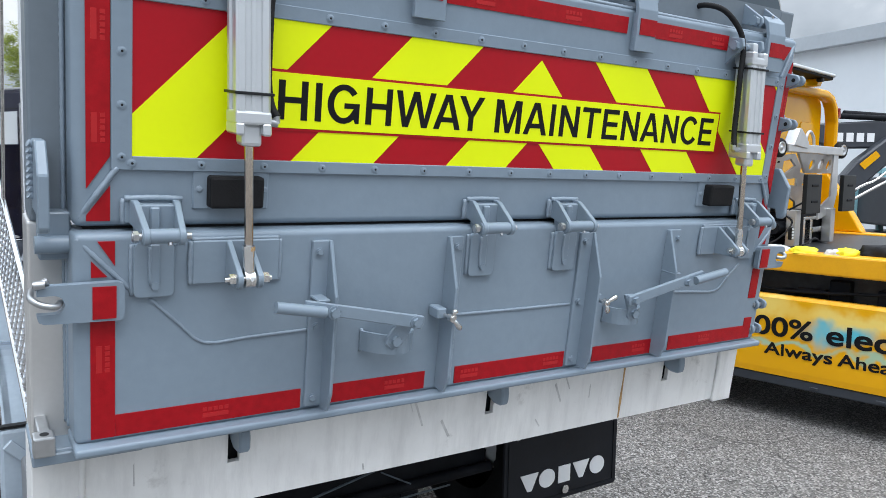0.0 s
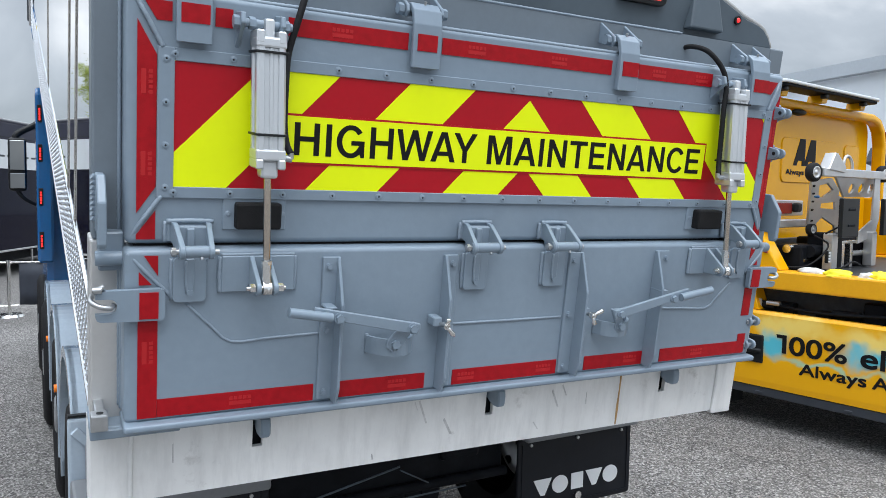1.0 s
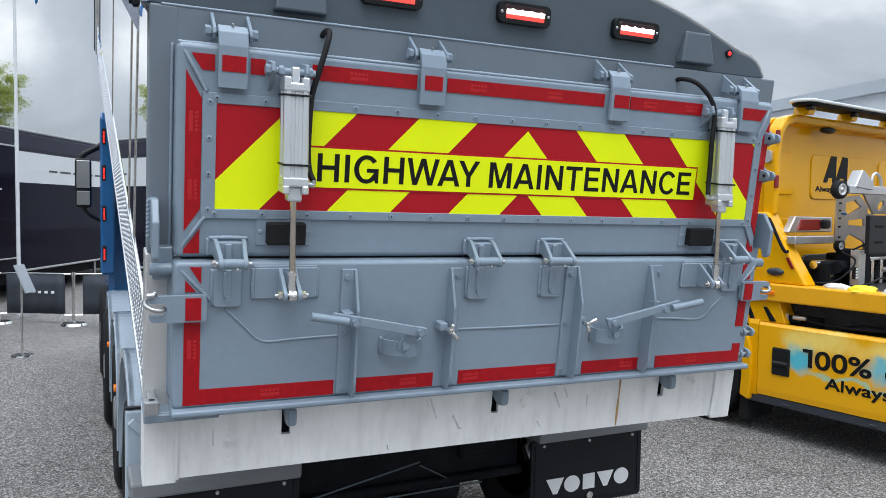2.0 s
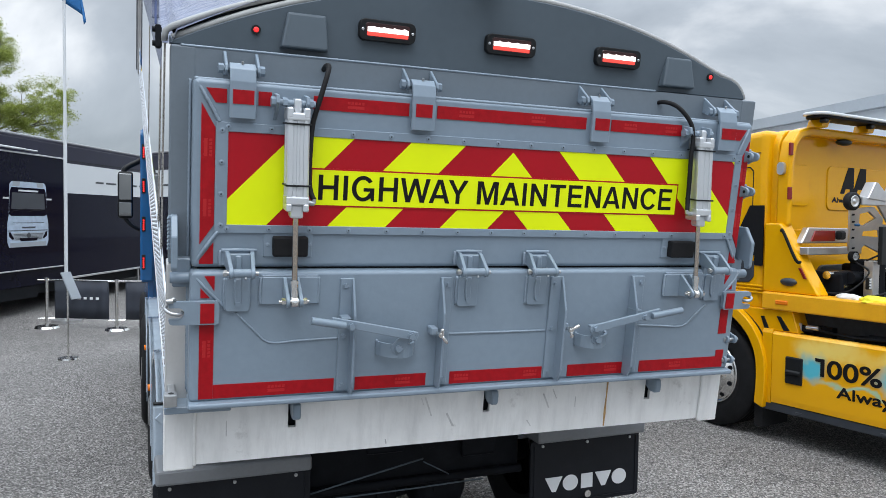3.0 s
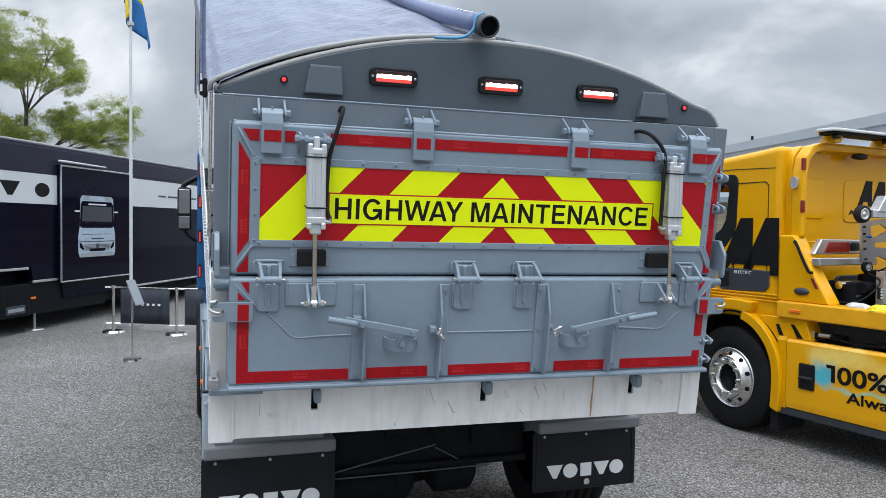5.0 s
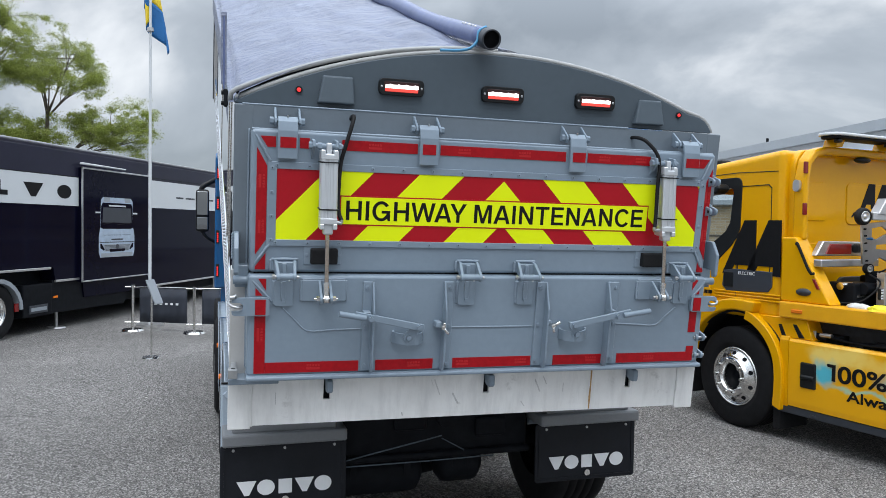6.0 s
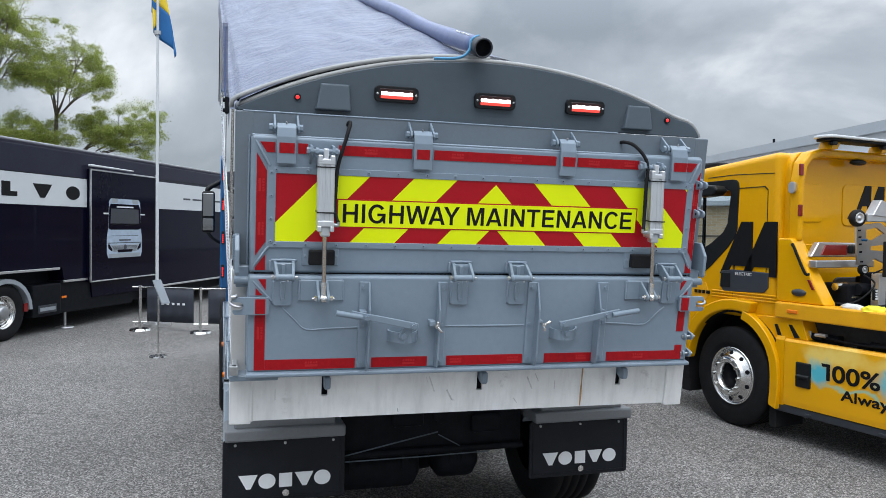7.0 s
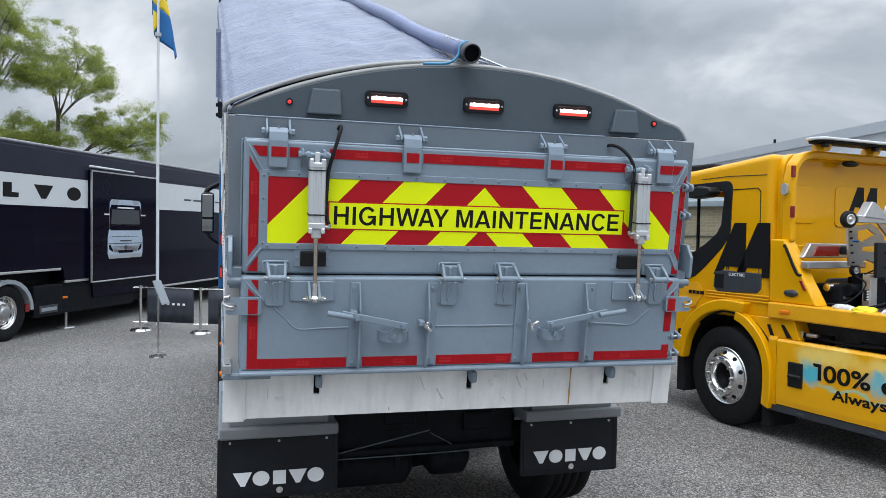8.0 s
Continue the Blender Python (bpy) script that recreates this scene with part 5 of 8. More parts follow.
for x0, x1 in ((-1.226, -1.212), (1.200, 1.214)):
    bm = bmesh.new()
    prism(bm, [(0.19 + 0.31 * SLANT, 1.64), (7.1, 1.64), (7.1, 2.575), (0.19 + 1.245 * SLANT, 2.575)], x0, x1, "x")
    hull("side_wall", bm, POLISH, tipper, "mirror-polished aluminium side wall")
    bm = bmesh.new()
    prism(bm, [(0.19, 1.33), (7.1, 1.33), (7.1, 1.64), (0.19 + 0.31 * SLANT, 1.64)], x0 - 0.001, x1 + 0.001, "x")
    strip = hull("chequer_strip", bm, CHEQUER_BASE, tipper, "aluminium chequer plate strip")
    # raised lozenges in alternate slants; those towards the rear stand out one by one
    if x0 < 0:
        bm = bmesh.new()
        rows, pitch = 9, 0.031
        for j in range(220):
            for i in range(rows):
                y, z = 0.215 + j * pitch + SLANT * 0.031 * i, 1.362 + i * 0.031
                s = 1 if (i + j) % 2 else -1
                dy, dz = 0.0125 * 0.707, 0.0125 * 0.707 * s
                ny, nz = 0.0032 * 0.707 * -s, 0.0032 * 0.707
                base = [(y - dy, z - dz), (y + ny, z + nz), (y + dy, z + dz), (y - ny, z - nz)]
                lo = [bm.verts.new((x0 - 0.001, p[0], p[1])) for p in base]
                top = bm.verts.new((x0 - 0.0045, y, z))
                for k in range(4):
                    bm.faces.new((lo[k], lo[(k + 1) % 4], top))
        ob = hull("lozenge", bm, CHEQUER_BASE, strip)
        ob["kind"] = "stuff"
    if x0 < 0:
        for y in (0.78, 1.12, 2.9):
            bm = bmesh.new()
            box(bm, x0 - 0.004, x0, y + 0.10, y + 0.122, 1.646, 2.57, 0.0018, 1)
            hull("sheet_seam", bm, CHROME, tipper, "bright seam of the polished wall")
    bm = bmesh.new()
    xo = x0 - 0.006 if x0 < 0 else x0
    box(bm, xo, xo + 0.020, 0.27, 7.1, 1.630, 1.646, 0.004, 1)
    box(bm, xo, xo + 0.020, 0.20, 7.1, 1.322, 1.344, 0.004, 1)
    box(bm, xo, xo + 0.020, 0.47, 7.1, 2.570, 2.590, 0.006, 2)
    hull("side_rail", bm, POLISH, tipper, "polished edge rail")
bm = bmesh.new()
box(bm, -1.21, 1.20, 7.02, 7.10, 1.36, 2.52, 0.01, 1)
hull("front_bulkhead", bm, POLISH, tipper)
bm = bmesh.new()
box(bm, -1.21, 1.20, 0.27, 7.02, 1.31, 1.345)
hull("body_floor", bm, ALU, tipper)
bm = bmesh.new()
for s in (-1, 1):
    box(bm, s * 0.42 - 0.05, s * 0.42 + 0.05, 0.50, 4.7, 1.17, 1.308, 0.006, 1)
for y in (0.9, 1.7, 2.5, 3.3, 4.1, 4.9, 5.7, 6.5):
    box(bm, -1.19, 1.18, y, y + 0.08, 1.22, 1.308)
hull("body_subframe", bm, FRAME_BLACK, tipper)
bm = bmesh.new()
box(bm, -1.245, -1.205, 7.105, 7.16, 1.33, 2.60, 0.01, 2)
wing = hull("front_wing", bm, RAW, tipper, "bare metal upright at the front of the body")
bm = bmesh.new()
box(bm, -1.258, -1.205, 7.165, 7.30, 1.36, 2.90, 0.015, 2)
hull("sheet_tower", bm, SKIRT, wing, "dark upright of the sheeting gear")

# --- tarpaulin rolled to the middle, rising to the front hoops
ASKEW = Matrix.Rotation(radians(1.75), 4, "Z")
bm = bmesh.new()
NX, NY = 72, 100
grid = []
for j in range(NY + 1):
    v = j / NY
    y = 0.0 + 6.6 * v
    row = []
    for i in range(NX + 1):
        u = i / NX
        x = -1.245 + u * (1.120 - 0.10 * min(1, v * 2.9))
        rear_z = arch(max(-1.225, min(1.1, x))) + 0.032 - 0.14
        if u < 0.04:
            rear_z -= 0.03
        rise_l, rise_r = 0.344 * y + 0.10 * (1 - math.exp(-y / 0.5)), min(0.40 * y, 0.126 + 0.344 * y)
        z = rear_z + rise_l + (rise_r - rise_l) * u
        z += 0.009 * math.sin(34 * u * (1.3 - u) + 10 * v * (1 + u)) * math.sin(math.pi * min(1, v * 4)) * math.sin(math.pi * u)
        z += 0.022 * math.sin(5 * u + 9 * v) * math.sin(math.pi * u) + 0.010 * math.sin(23 * u - 14 * v + 2 * math.sin(7 * v)) * math.sin(math.pi * min(1, v * 6))
        # slack: broad pulls towards the rear corners and short crumples
        slack = math.sin(math.pi * min(1, v * 9)) if v < 1 / 18 else 1.0
        pull = math.atan2(y + 0.25, 1.3 * (1.02 - u))
        z += slack * (0.010 * math.sin(26 * pull + 3 * noise.noise(Vector((u * 3, y * 1.2, 0)))) * (0.35 + u) * math.exp(-y / 1.6) + 0.014 * noise.noise(Vector((u * 7, y * 2.6, 2))) + 0.006 * noise.noise(Vector((u * 22, y * 9, 5))))
        z += slack * 0.018 * math.sin(16 * y + 5 * noise.noise(Vector((0, y * 2, 1)))) * math.exp(-u / 0.07)
        yy = y - (rear_z - 1.06) * math.tan(radians(7.2)) + 0.155
        row.append(bm.verts.new((x, yy, z)))
    grid.append(row)
for j in range(NY):
    for i in range(NX):
        bm.faces.new((grid[j][i], grid[j][i + 1], grid[j + 1][i + 1], grid[j + 1][i])).smooth = True
ridge = [grid[j][NX].co.copy() for j in range(NY + 1)]
left = [grid[j][0].co.copy() for j in range(NY + 1)]
for j in range(NY):  # the side that hangs down to the wall
    a, b = left[j], left[j + 1]
    bm.faces.new((grid[j][0], grid[j + 1][0], bm.verts.new((b.x - 0.004, b.y, 2.40 + 0.344 * b.y)), bm.verts.new((a.x - 0.004, a.y, 2.40 + 0.344 * a.y))))
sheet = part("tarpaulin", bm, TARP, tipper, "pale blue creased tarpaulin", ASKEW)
bm = bmesh.new()
rl = [Vector((p.x + 0.028, p.y - (0.10 if k == 0 else 0.0), p.z + 0.030)) for k, p in enumerate(ridge[::10])]
fine = bend(rl, 8)
tube(bm, fine, 0.046, 18, [0.0455 + 0.0015 * math.sin(k * 0.45) for k in range(len(fine))])
roll = part("tarpaulin_roll", bm, TARP_DARK, tipper, "dark blue rolled edge of the tarpaulin", ASKEW)
bm = bmesh.new()
d = (rl[0] - rl[1]).normalized()
o = rl[0] + d * 0.002
tb = bmesh.new()
lathe(tb, [(-0.02, 0.0485), (0.050, 0.0480), (0.054, 0.0460), (0.054, 0.0405), (0.006, 0.0400)], 28, "z")
tb.transform(Matrix.Translation(o) @ d.to_track_quat("Z", "Y").to_matrix().to_4x4())
take(bm, tb)
part("roll_tube", bm, SKIRT, roll, "open dark end of the roll tube", ASKEW)
bm = bmesh.new()
tb = bmesh.new()
lathe(tb, [(0.046, 0.0398), (0.010, 0.0395), (0.010, 0.0)], 28, "z")
tb.transform(Matrix.Translation(o) @ d.to_track_quat("Z", "Y").to_matrix().to_4x4())
take(bm, tb)
part("tube_bore", bm, FRAME_BLACK, roll, "black inside of the tube", ASKEW)
bm = bmesh.new()
n = Vector((-0.45, -0.25, 0.85)).normalized() * 0.0465
for i, w in enumerate((0.022, 0.014, 0.026, 0.012, 0.018, 0.024)):
    p = rl[0] - d * (0.10 + 0.034 * i) + n
    rod(bm, p, p - d * w, 0.005, 6)
part("maker_bar", bm, WHITE, roll, "small white print", ASKEW)
bm = bmesh.new()
tube(bm, bend([rl[0] + Vector((-0.22, 0.03, -0.066)), rl[0] + Vector((-0.10, 0.01, -0.058)), rl[0] + Vector((-0.052, 0.0, -0.020)), rl[0] + Vector((-0.042, 0.0, 0.030)), rl[0] + Vector((-0.005, 0.0, 0.053))], 4), 0.007, 8)
part("hem", bm, TARP_HEM, roll, "bright blue hem", ASKEW)
bm = bmesh.new()  # loose flap on the far side of the roll
fl = []
for j in range(9):
    y, row = 0.11 * j, []
    for k in range(9):
        w = k / 8
        x = rl[0].x + 0.01 + w * (0.62 - 0.03 * j)
        z0 = arch(x) + 0.044 - 0.05 * w - 0.14
        z = z0 + 0.15 * min(1, y / 0.30) * (1 - w) + 0.008 * math.sin(9 * w + 6 * y)
        row.append(bm.verts.new((x, y - (z0 - 1.06) * math.tan(radians(7.2)) + 0.155, z)))
    fl.append(row)
for a, b in zip(fl, fl[1:]):
    for k in range(8):
        bm.faces.new((a[k], a[k + 1], b[k + 1], b[k])).smooth = True
part("tarpaulin_flap", bm, TARP, sheet, "", ASKEW)
bm = bmesh.new()
box(bm, -1.276, -1.253, -0.112, -0.104, 2.55, 2.86, 0.003, 1)
tab = part("corner_tab", bm, TARP, sheet, "pale tarpaulin tab at the rear corner", None)
bm = bmesh.new()
box(bm, -1.268, -1.261, -0.117, -0.111, 2.53, 2.84, 0.002, 1)
part("sheet_strap", bm, TARP_DARK, tab, "dark blue strap", None)
bm = bmesh.new()
box(bm, -1.266, -1.248, -0.122, -0.098, 2.455, 2.53, 0.004, 1)
clamp = part("strap_clamp", bm, FRAME_BLACK, sheet, "black clamp at the tarpaulin corner", None)
bm = bmesh.new()
for z in (2.47, 2.515):
    rod(bm, (-1.275, -0.11, z), (-1.246, -0.11, z), 0.009, 8)
part("clamp_bolt", bm, FRAME_BLACK, clamp, "", None)



# --- wheels, chassis, mudguards
def front_wheel(parent, xc, yc, r, width, f, m):
    """A steered wheel: bright cone of a disc with dark holes, a proud ring of nuts and an open dark middle."""
    w = width / 2
    at = m @ Matrix.Translation((xc, yc, r)) @ Matrix.Rotation(radians(-5), 4, "Z")  # steered a little
    bm = bmesh.new()
    prof = [(-w * 0.82, r * 0.58), (-w, r * 0.72), (-w, r * 0.88), (-w * 0.86, r * 0.985), (-w * 0.72, r)]
    for g in (-0.45, -0.15, 0.15, 0.45):
        prof += [(w * (g - 0.045), r), (w * (g - 0.035), r * 0.975), (w * (g + 0.035), r * 0.975), (w * (g + 0.045), r)]
    prof += [(w * 0.72, r), (w * 0.80, r * 0.995), (w * 0.90, r * 0.965), (w * 0.97, r * 0.90), (w, r * 0.80), (w * 0.985, r * 0.70), (w * 0.985, r * 0.685), (w * 0.95, r * 0.66), (w * 0.82, r * 0.58)]
    lathe(bm, prof if f > 0 else [(-a, q) for a, q in prof], 64)
    tyre = part("wheel", bm, TYRE, parent, "black lorry tyre", at)
    bm = bmesh.new()
    disc = [(0.78, 0.590), (0.92, 0.578), (0.92, 0.562), (0.80, 0.545), (0.74, 0.528), (0.82, 0.505), (1.06, 0.418), (1.12, 0.402), (1.26, 0.394), (1.28, 0.386), (1.28, 0.286), (1.26, 0.272), (0.72, 0.258)]
    lathe(bm, [(f * w * a, r * q) for a, q in disc], 64)
    part("rim", bm, CHROME, tyre, "polished alloy disc", at)
    bm = bmesh.new()
    lathe(bm, [(f * w * 0.74, r * 0.262), (f * w * 0.80, r * 0.10), (f * w * 0.84, r * 0.09), (f * w * 0.84, 0.0)], 32)
    part("hub", bm, FRAME_BLACK, tyre, "dark open hub", at)
    bm = bmesh.new()
    for k in range(10):
        a = 2 * math.pi * k / 10
        c, s = math.cos(a) * r * 0.337, math.sin(a) * r * 0.337
        rod(bm, (f * w * 1.26, c, s), (f * w * 1.31, c, s), 0.023, 14)
        rod(bm, (f * w * 1.31, c, s), (f * w * 1.50, c, s), 0.017, 6, 0.015)
    part("wheel_nut", bm, CHROME, tyre, "", at)
    bm = bmesh.new()
    for k in range(10):
        a = 2 * math.pi * (k + 0.5) / 10
        n = Vector((f * 0.8, 0.6 * math.cos(a), 0.6 * math.sin(a)))
        p = Vector((f * w * 0.925, math.cos(a) * r * 0.468, math.sin(a) * r * 0.468))
        rod(bm, p - n * 0.01, p + n * 0.0025, 0.022, 16)
    part("rim_hole", bm, FRAME_BLACK, tyre, "", at)
    return tyre


def wheel(parent, xc, yc, r, width, face, m, rim_mat=RAW):
    """A tyre with tread grooves and a rim; face is the side on which the rim shows."""
    bm = bmesh.new()
    w = width / 2
    prof = [(-w * 0.82, r * 0.58), (-w, r * 0.72), (-w, r * 0.88), (-w * 0.86, r * 0.985), (-w * 0.72, r)]
    for g in (-0.45, -0.15, 0.15, 0.45):
        prof += [(w * (g - 0.045), r), (w * (g - 0.035), r * 0.975), (w * (g + 0.035), r * 0.975), (w * (g + 0.045), r)]
    prof += [(w * 0.72, r), (w * 0.86, r * 0.985), (w, r * 0.88), (w, r * 0.72), (w * 0.82, r * 0.58)]
    lathe(bm, prof, 56)
    tyre = part("wheel", bm, TYRE, parent, "black lorry tyre", m @ Matrix.Translation((xc, yc, r)))
    bm = bmesh.new()
    f = face
    lathe(bm, [(f * w * 0.80, r * 0.585), (f * w * 0.86, r * 0.56), (f * w * 0.55, r * 0.53), (f * w * 0.30, r * 0.50), (f * w * 0.42, r * 0.42), (f * w * 0.62, r * 0.34), (f * w * 0.66, r * 0.27), (f * w * 0.60, r * 0.22)], 48)
    part("rim", bm, rim_mat, tyre, "bright steel rim", m @ Matrix.Translation((xc, yc, r)))
    bm = bmesh.new()
    lathe(bm, [(f * w * 0.55, r * 0.24), (f * w * 0.95, r * 0.22), (f * w * 1.0, r * 0.19), (f * w * 1.0, 0.0)], 28)
    part("hub", bm, ZINC, tyre, "", m @ Matrix.Translation((xc, yc, r)))
    bm = bmesh.new()
    for k in range(10):
        a = 2 * math.pi * k / 10
        c, s = math.cos(a) * r * 0.305, math.sin(a) * r * 0.305
        rod(bm, (f * w * 0.60, c, s), (f * w * 0.86, c, s), 0.016, 6, 0.013)
    part("wheel_nut", bm, CHROME, tyre, "", m @ Matrix.Translation((xc, yc, r)))
    bm = bmesh.new()
    for k in range(10):
        a = 2 * math.pi * (k + 0.5) / 10
        c, s = math.cos(a) * r * 0.455, math.sin(a) * r * 0.455
        rod(bm, (f * w * 0.33, c, s), (f * w * 0.395, c, s), 0.024, 12)
    part("rim_hole", bm, BLACK, tyre, "", m @ Matrix.Translation((xc, yc, r)))
    return tyre


for yc in (1.40, 3.00):
    for s in (-1, 1):
        if yc < 2:
            wheel(tipper, s * 1.035, yc, 0.5, 0.40, s, BODY)
            continue
        wheel(tipper, s * 1.095, yc, 0.5, 0.29, s, BODY)
        wheel(tipper, s * 0.765, yc, 0.5, 0.29, s, BODY, FRAME_BLACK)
for yc in (4.60, 6.55):
    for s in (-1, 1):
        wheel(tipper, s * 1.10, yc, 0.5, 0.34, s, BODY)

bm = bmesh.new()
for s in (-1, 1):
    box(bm, s * 0.42 - 0.04, s * 0.42 + 0.04, 0.81, 7.3, 0.72, 1.0, 0.006, 1)
box(bm, -0.42, 0.42, 0.82, 0.92, 0.74, 1.0, 0.01, 1)
for yc in (1.2, 2.4, 3.8):
    box(bm, -0.42, 0.42, yc, yc + 0.1, 0.76, 0.96)
chassis = part("chassis", bm, FRAME_BLACK, tipper, "black painted chassis rails", BODY)
for yc in (1.40, 3.00):
    bm = bmesh.new()
    rod(bm, (-0.9, yc, 0.5), (0.9, yc, 0.5), 0.085, 18)
    tb = bmesh.new()
    bmesh.ops.create_uvsphere(tb, u_segments=20, v_segments=12, radius=0.23)
    tb.transform(Matrix.Translation((0.03, yc - 0.03, 0.52)) @ Matrix.Diagonal((1.1, 0.9, 0.95, 1)))
    take(bm, tb)
    for s in (-1, 1):
        tb = bmesh.new()
        lathe(tb, [(-0.09, 0.06), (-0.09, 0.10), (0.0, 0.13), (0.09, 0.10), (0.09, 0.06)], 20, "z")
        tb.transform(Matrix.Translation((s * 0.47, yc - 0.32, 0.62)))
        take(bm, tb)
    part("axle", bm, FRAME_BLACK, chassis, "black drive axle", BODY, True)
# strapped tanks added low down to darken the gap and cover lit ground
for x0, x1, yt, zt, r in ((-0.62, -0.05, 1.05, 0.44, 0.135), (0.02, 0.34, 1.04, 0.47, 0.125), (-0.52, 0.50, 2.05, 0.46, 0.15)):
    bm = bmesh.new()
    tb = bmesh.new()
    lathe(tb, [(x0, 0.0), (x0 + 0.01, r * 0.5), (x0 + 0.05, r * 0.93), (x0 + 0.08, r), (x1 - 0.08, r), (x1 - 0.05, r * 0.93), (x1 - 0.01, r * 0.5), (x1, 0.0)], 28)
    tb.transform(Matrix.Translation((0, yt, zt)))
    take(bm, tb)
    part("added_air_tank", bm, FRAME_BLACK, chassis, "black air tank added to darken the space under the chassis", BODY)
    bm = bmesh.new()
    for x in (x0 + 0.12, x1 - 0.12):
        box(bm, x - 0.02, x + 0.02, yt - r - 0.004, yt - r + 0.02, zt, 0.74)
    part("tank_strap", bm, FRAME_BLACK, chassis, "", BODY)
bm = bmesh.new()
tube(bm, [(-0.600, 0.68, 0.628), (-0.28, 0.68, 0.690), (-0.030, 0.68, 0.738)], 0.0042, 8)
tube(bm, [(-0.028, 0.68, 0.722), (0.112, 0.69, 0.642)], 0.0032, 8)
tube(bm, [(-0.600, 0.68, 0.595), (-0.1, 0.68, 0.595), (0.30, 0.69, 0.597)], 0.0040, 8)
part("brake_line", bm, GREY_DARK, chassis, "", BODY)
bm = bmesh.new()
box(bm, -0.60, 0.54, 0.76, 0.80, 0.60, 1.03, 0.01, 1)
rod(bm, (-0.60, 0.74, 0.612), (0.54, 0.74, 0.612), 0.022, 14)
box(bm, -0.30, -0.10, 0.735, 0.77, 0.76, 0.86, 0.02, 2)
box(bm, 0.20, 0.40, 0.73, 0.77, 0.70, 0.82, 0.03, 2)
rod(bm, (-0.50, 0.73, 0.90), (0.50, 0.73, 0.94), 0.03, 14)
rod(bm, (0.02, 0.76, 0.83), (0.02, 0.72, 0.83), 0.06, 18)
part("underrun_bar", bm, FRAME_BLACK, chassis, "", BODY)

for s, x0, x1 in ((-1, -1.267, -0.592), (1, 0.558, 1.237)):
    bm = bmesh.new()
    box(bm, x0 + 0.01, x1 - 0.005, 0.60, 0.85, 0.768, 0.835, 0.012, 2)
    box(bm, x0 + 0.06, x1 - 0.06, 0.635, 0.85, 0.828, 0.97, 0.012, 2)
    part("valance", bm, VALANCE, tipper, "grey plastic valance above the mudflap", BODY)
    bm = bmesh.new()
    prism(bm, rounded(x0, x1, 0.412, 0.766, 0.018), 0.658, 0.674, "y", 0.004, 1)
    flap = part("mudflap", bm, FLAP, tipper, "black rubber mudflap with white maker's bars", BODY)
    bm = bmesh.new()
    for q in ((x0 + 0.02, x0 + 0.027, 0.432, 0.745), (x1 - 0.027, x1 - 0.02, 0.432, 0.745), (x0 + 0.02, x1 - 0.02, 0.429, 0.436)):
        box(bm, q[0], q[1], 0.654, 0.66, q[2], q[3])
    part("moulded_rim", bm, FLAP, flap, "", BODY)
    bm = bmesh.new()
    for t in (0.1, 0.5, 0.9):
        rod(bm, (x0 + (x1 - x0) * t, 0.658, 0.738), (x0 + (x1 - x0) * t, 0.650, 0.738), 0.0075, 10)
    part("screw", bm, ZINC, flap, "", BODY)
    bm = bmesh.new()
    xm = (x0 + x1) / 2 + 0.005
    rod(bm, (xm, 0.657, 0.458), (xm, 0.644, 0.458), 0.019, 16)
    part("badge_screw", bm, CHROME, flap, "", BODY)
    # maker's name as plain white bars
    bm = bmesh.new()
    cx = [xm - 0.205 + i * 0.1025 for i in range(5)]
    for i, x in enumerate(cx):
        if i in (0, 3):
            prism(bm, [(x - 0.052, 0.566), (x + 0.052, 0.566), (x + 0.014, 0.488), (x - 0.010, 0.488)], 0.6555, 0.660)
        elif i in (1, 4):
            prism(bm, [(x + 0.047 * math.cos(2 * math.pi * k / 20), 0.527 + 0.042 * math.sin(2 * math.pi * k / 20)) for k in range(20)], 0.6555, 0.660)
        else:
            box(bm, x - 0.036, x + 0.036, 0.6555, 0.660, 0.488, 0.566)
    part("maker_bar", bm, WHITE, flap, "white maker's mark", BODY)


def mudguard(yc, s, z_top=1.13):
    bm = bmesh.new()
    pts = []
    for k in range(29):
        a = math.pi * k / 28
        pts.append((yc + 0.63 * math.cos(a), 0.50 + (z_top - 0.52) * math.sin(a) ** 0.7))
    pts = [(yc + 0.64, 0.42)] + (pts if yc > 2 else pts[:-2]) + ([(yc - 0.64, 0.42)] if yc > 2 else [])
    inner = [(yc + (y - yc) * 0.93, z - 0.04 if z > 0.6 else z) for y, z in pts]
    prism(bm, pts + inner[::-1], s * 0.62, s * 1.235, "x")
    lip = [(yc + (y - yc) * 1.0, z) for y, z in pts]
    deep = [(yc + (y - yc) * 0.93, z - 0.045 if z > 0.6 else z) for y, z in pts]
    prism(bm, lip + deep[::-1], s * 1.215, s * 1.242, "x")
    ob = part("mudguard", bm, SILVER, tipper, "silver-blue plastic mudguard", BODY)
    bm = bmesh.new()
    rod(bm, (s * 1.235, yc - 0.55, 0.78), (s * 1.256, yc - 0.55, 0.78), 0.022, 14)
    part("side_marker", bm, AMBER, ob, "amber side marker", BODY)


for yc, top in ((1.50, 1.205), (3.04, 1.185), (4.60, 1.165)):
    for s in (-1, 1):
        mudguard(yc, s, top)
bm = bmesh.new()
box(bm, -1.262, -0.66, 0.868, 0.900, 0.36, 1.050, 0.012, 2)
panel_l = part("rear_wing_panel", bm, SILVER, tipper, "silver-blue lower wing panel", BODY)
bm = bmesh.new()
prism(bm, [(-1.255, 0.995), (-1.185, 0.925), (-1.185, 0.76), (-1.250, 0.70), (-1.225, 0.70), (-1.155, 0.75), (-1.155, 0.94), (-1.230, 1.02)], 0.856, 0.870, "y", 0.004)
part("pressed_rib", bm, SILVER, panel_l, "", BODY)
bm = bmesh.new()
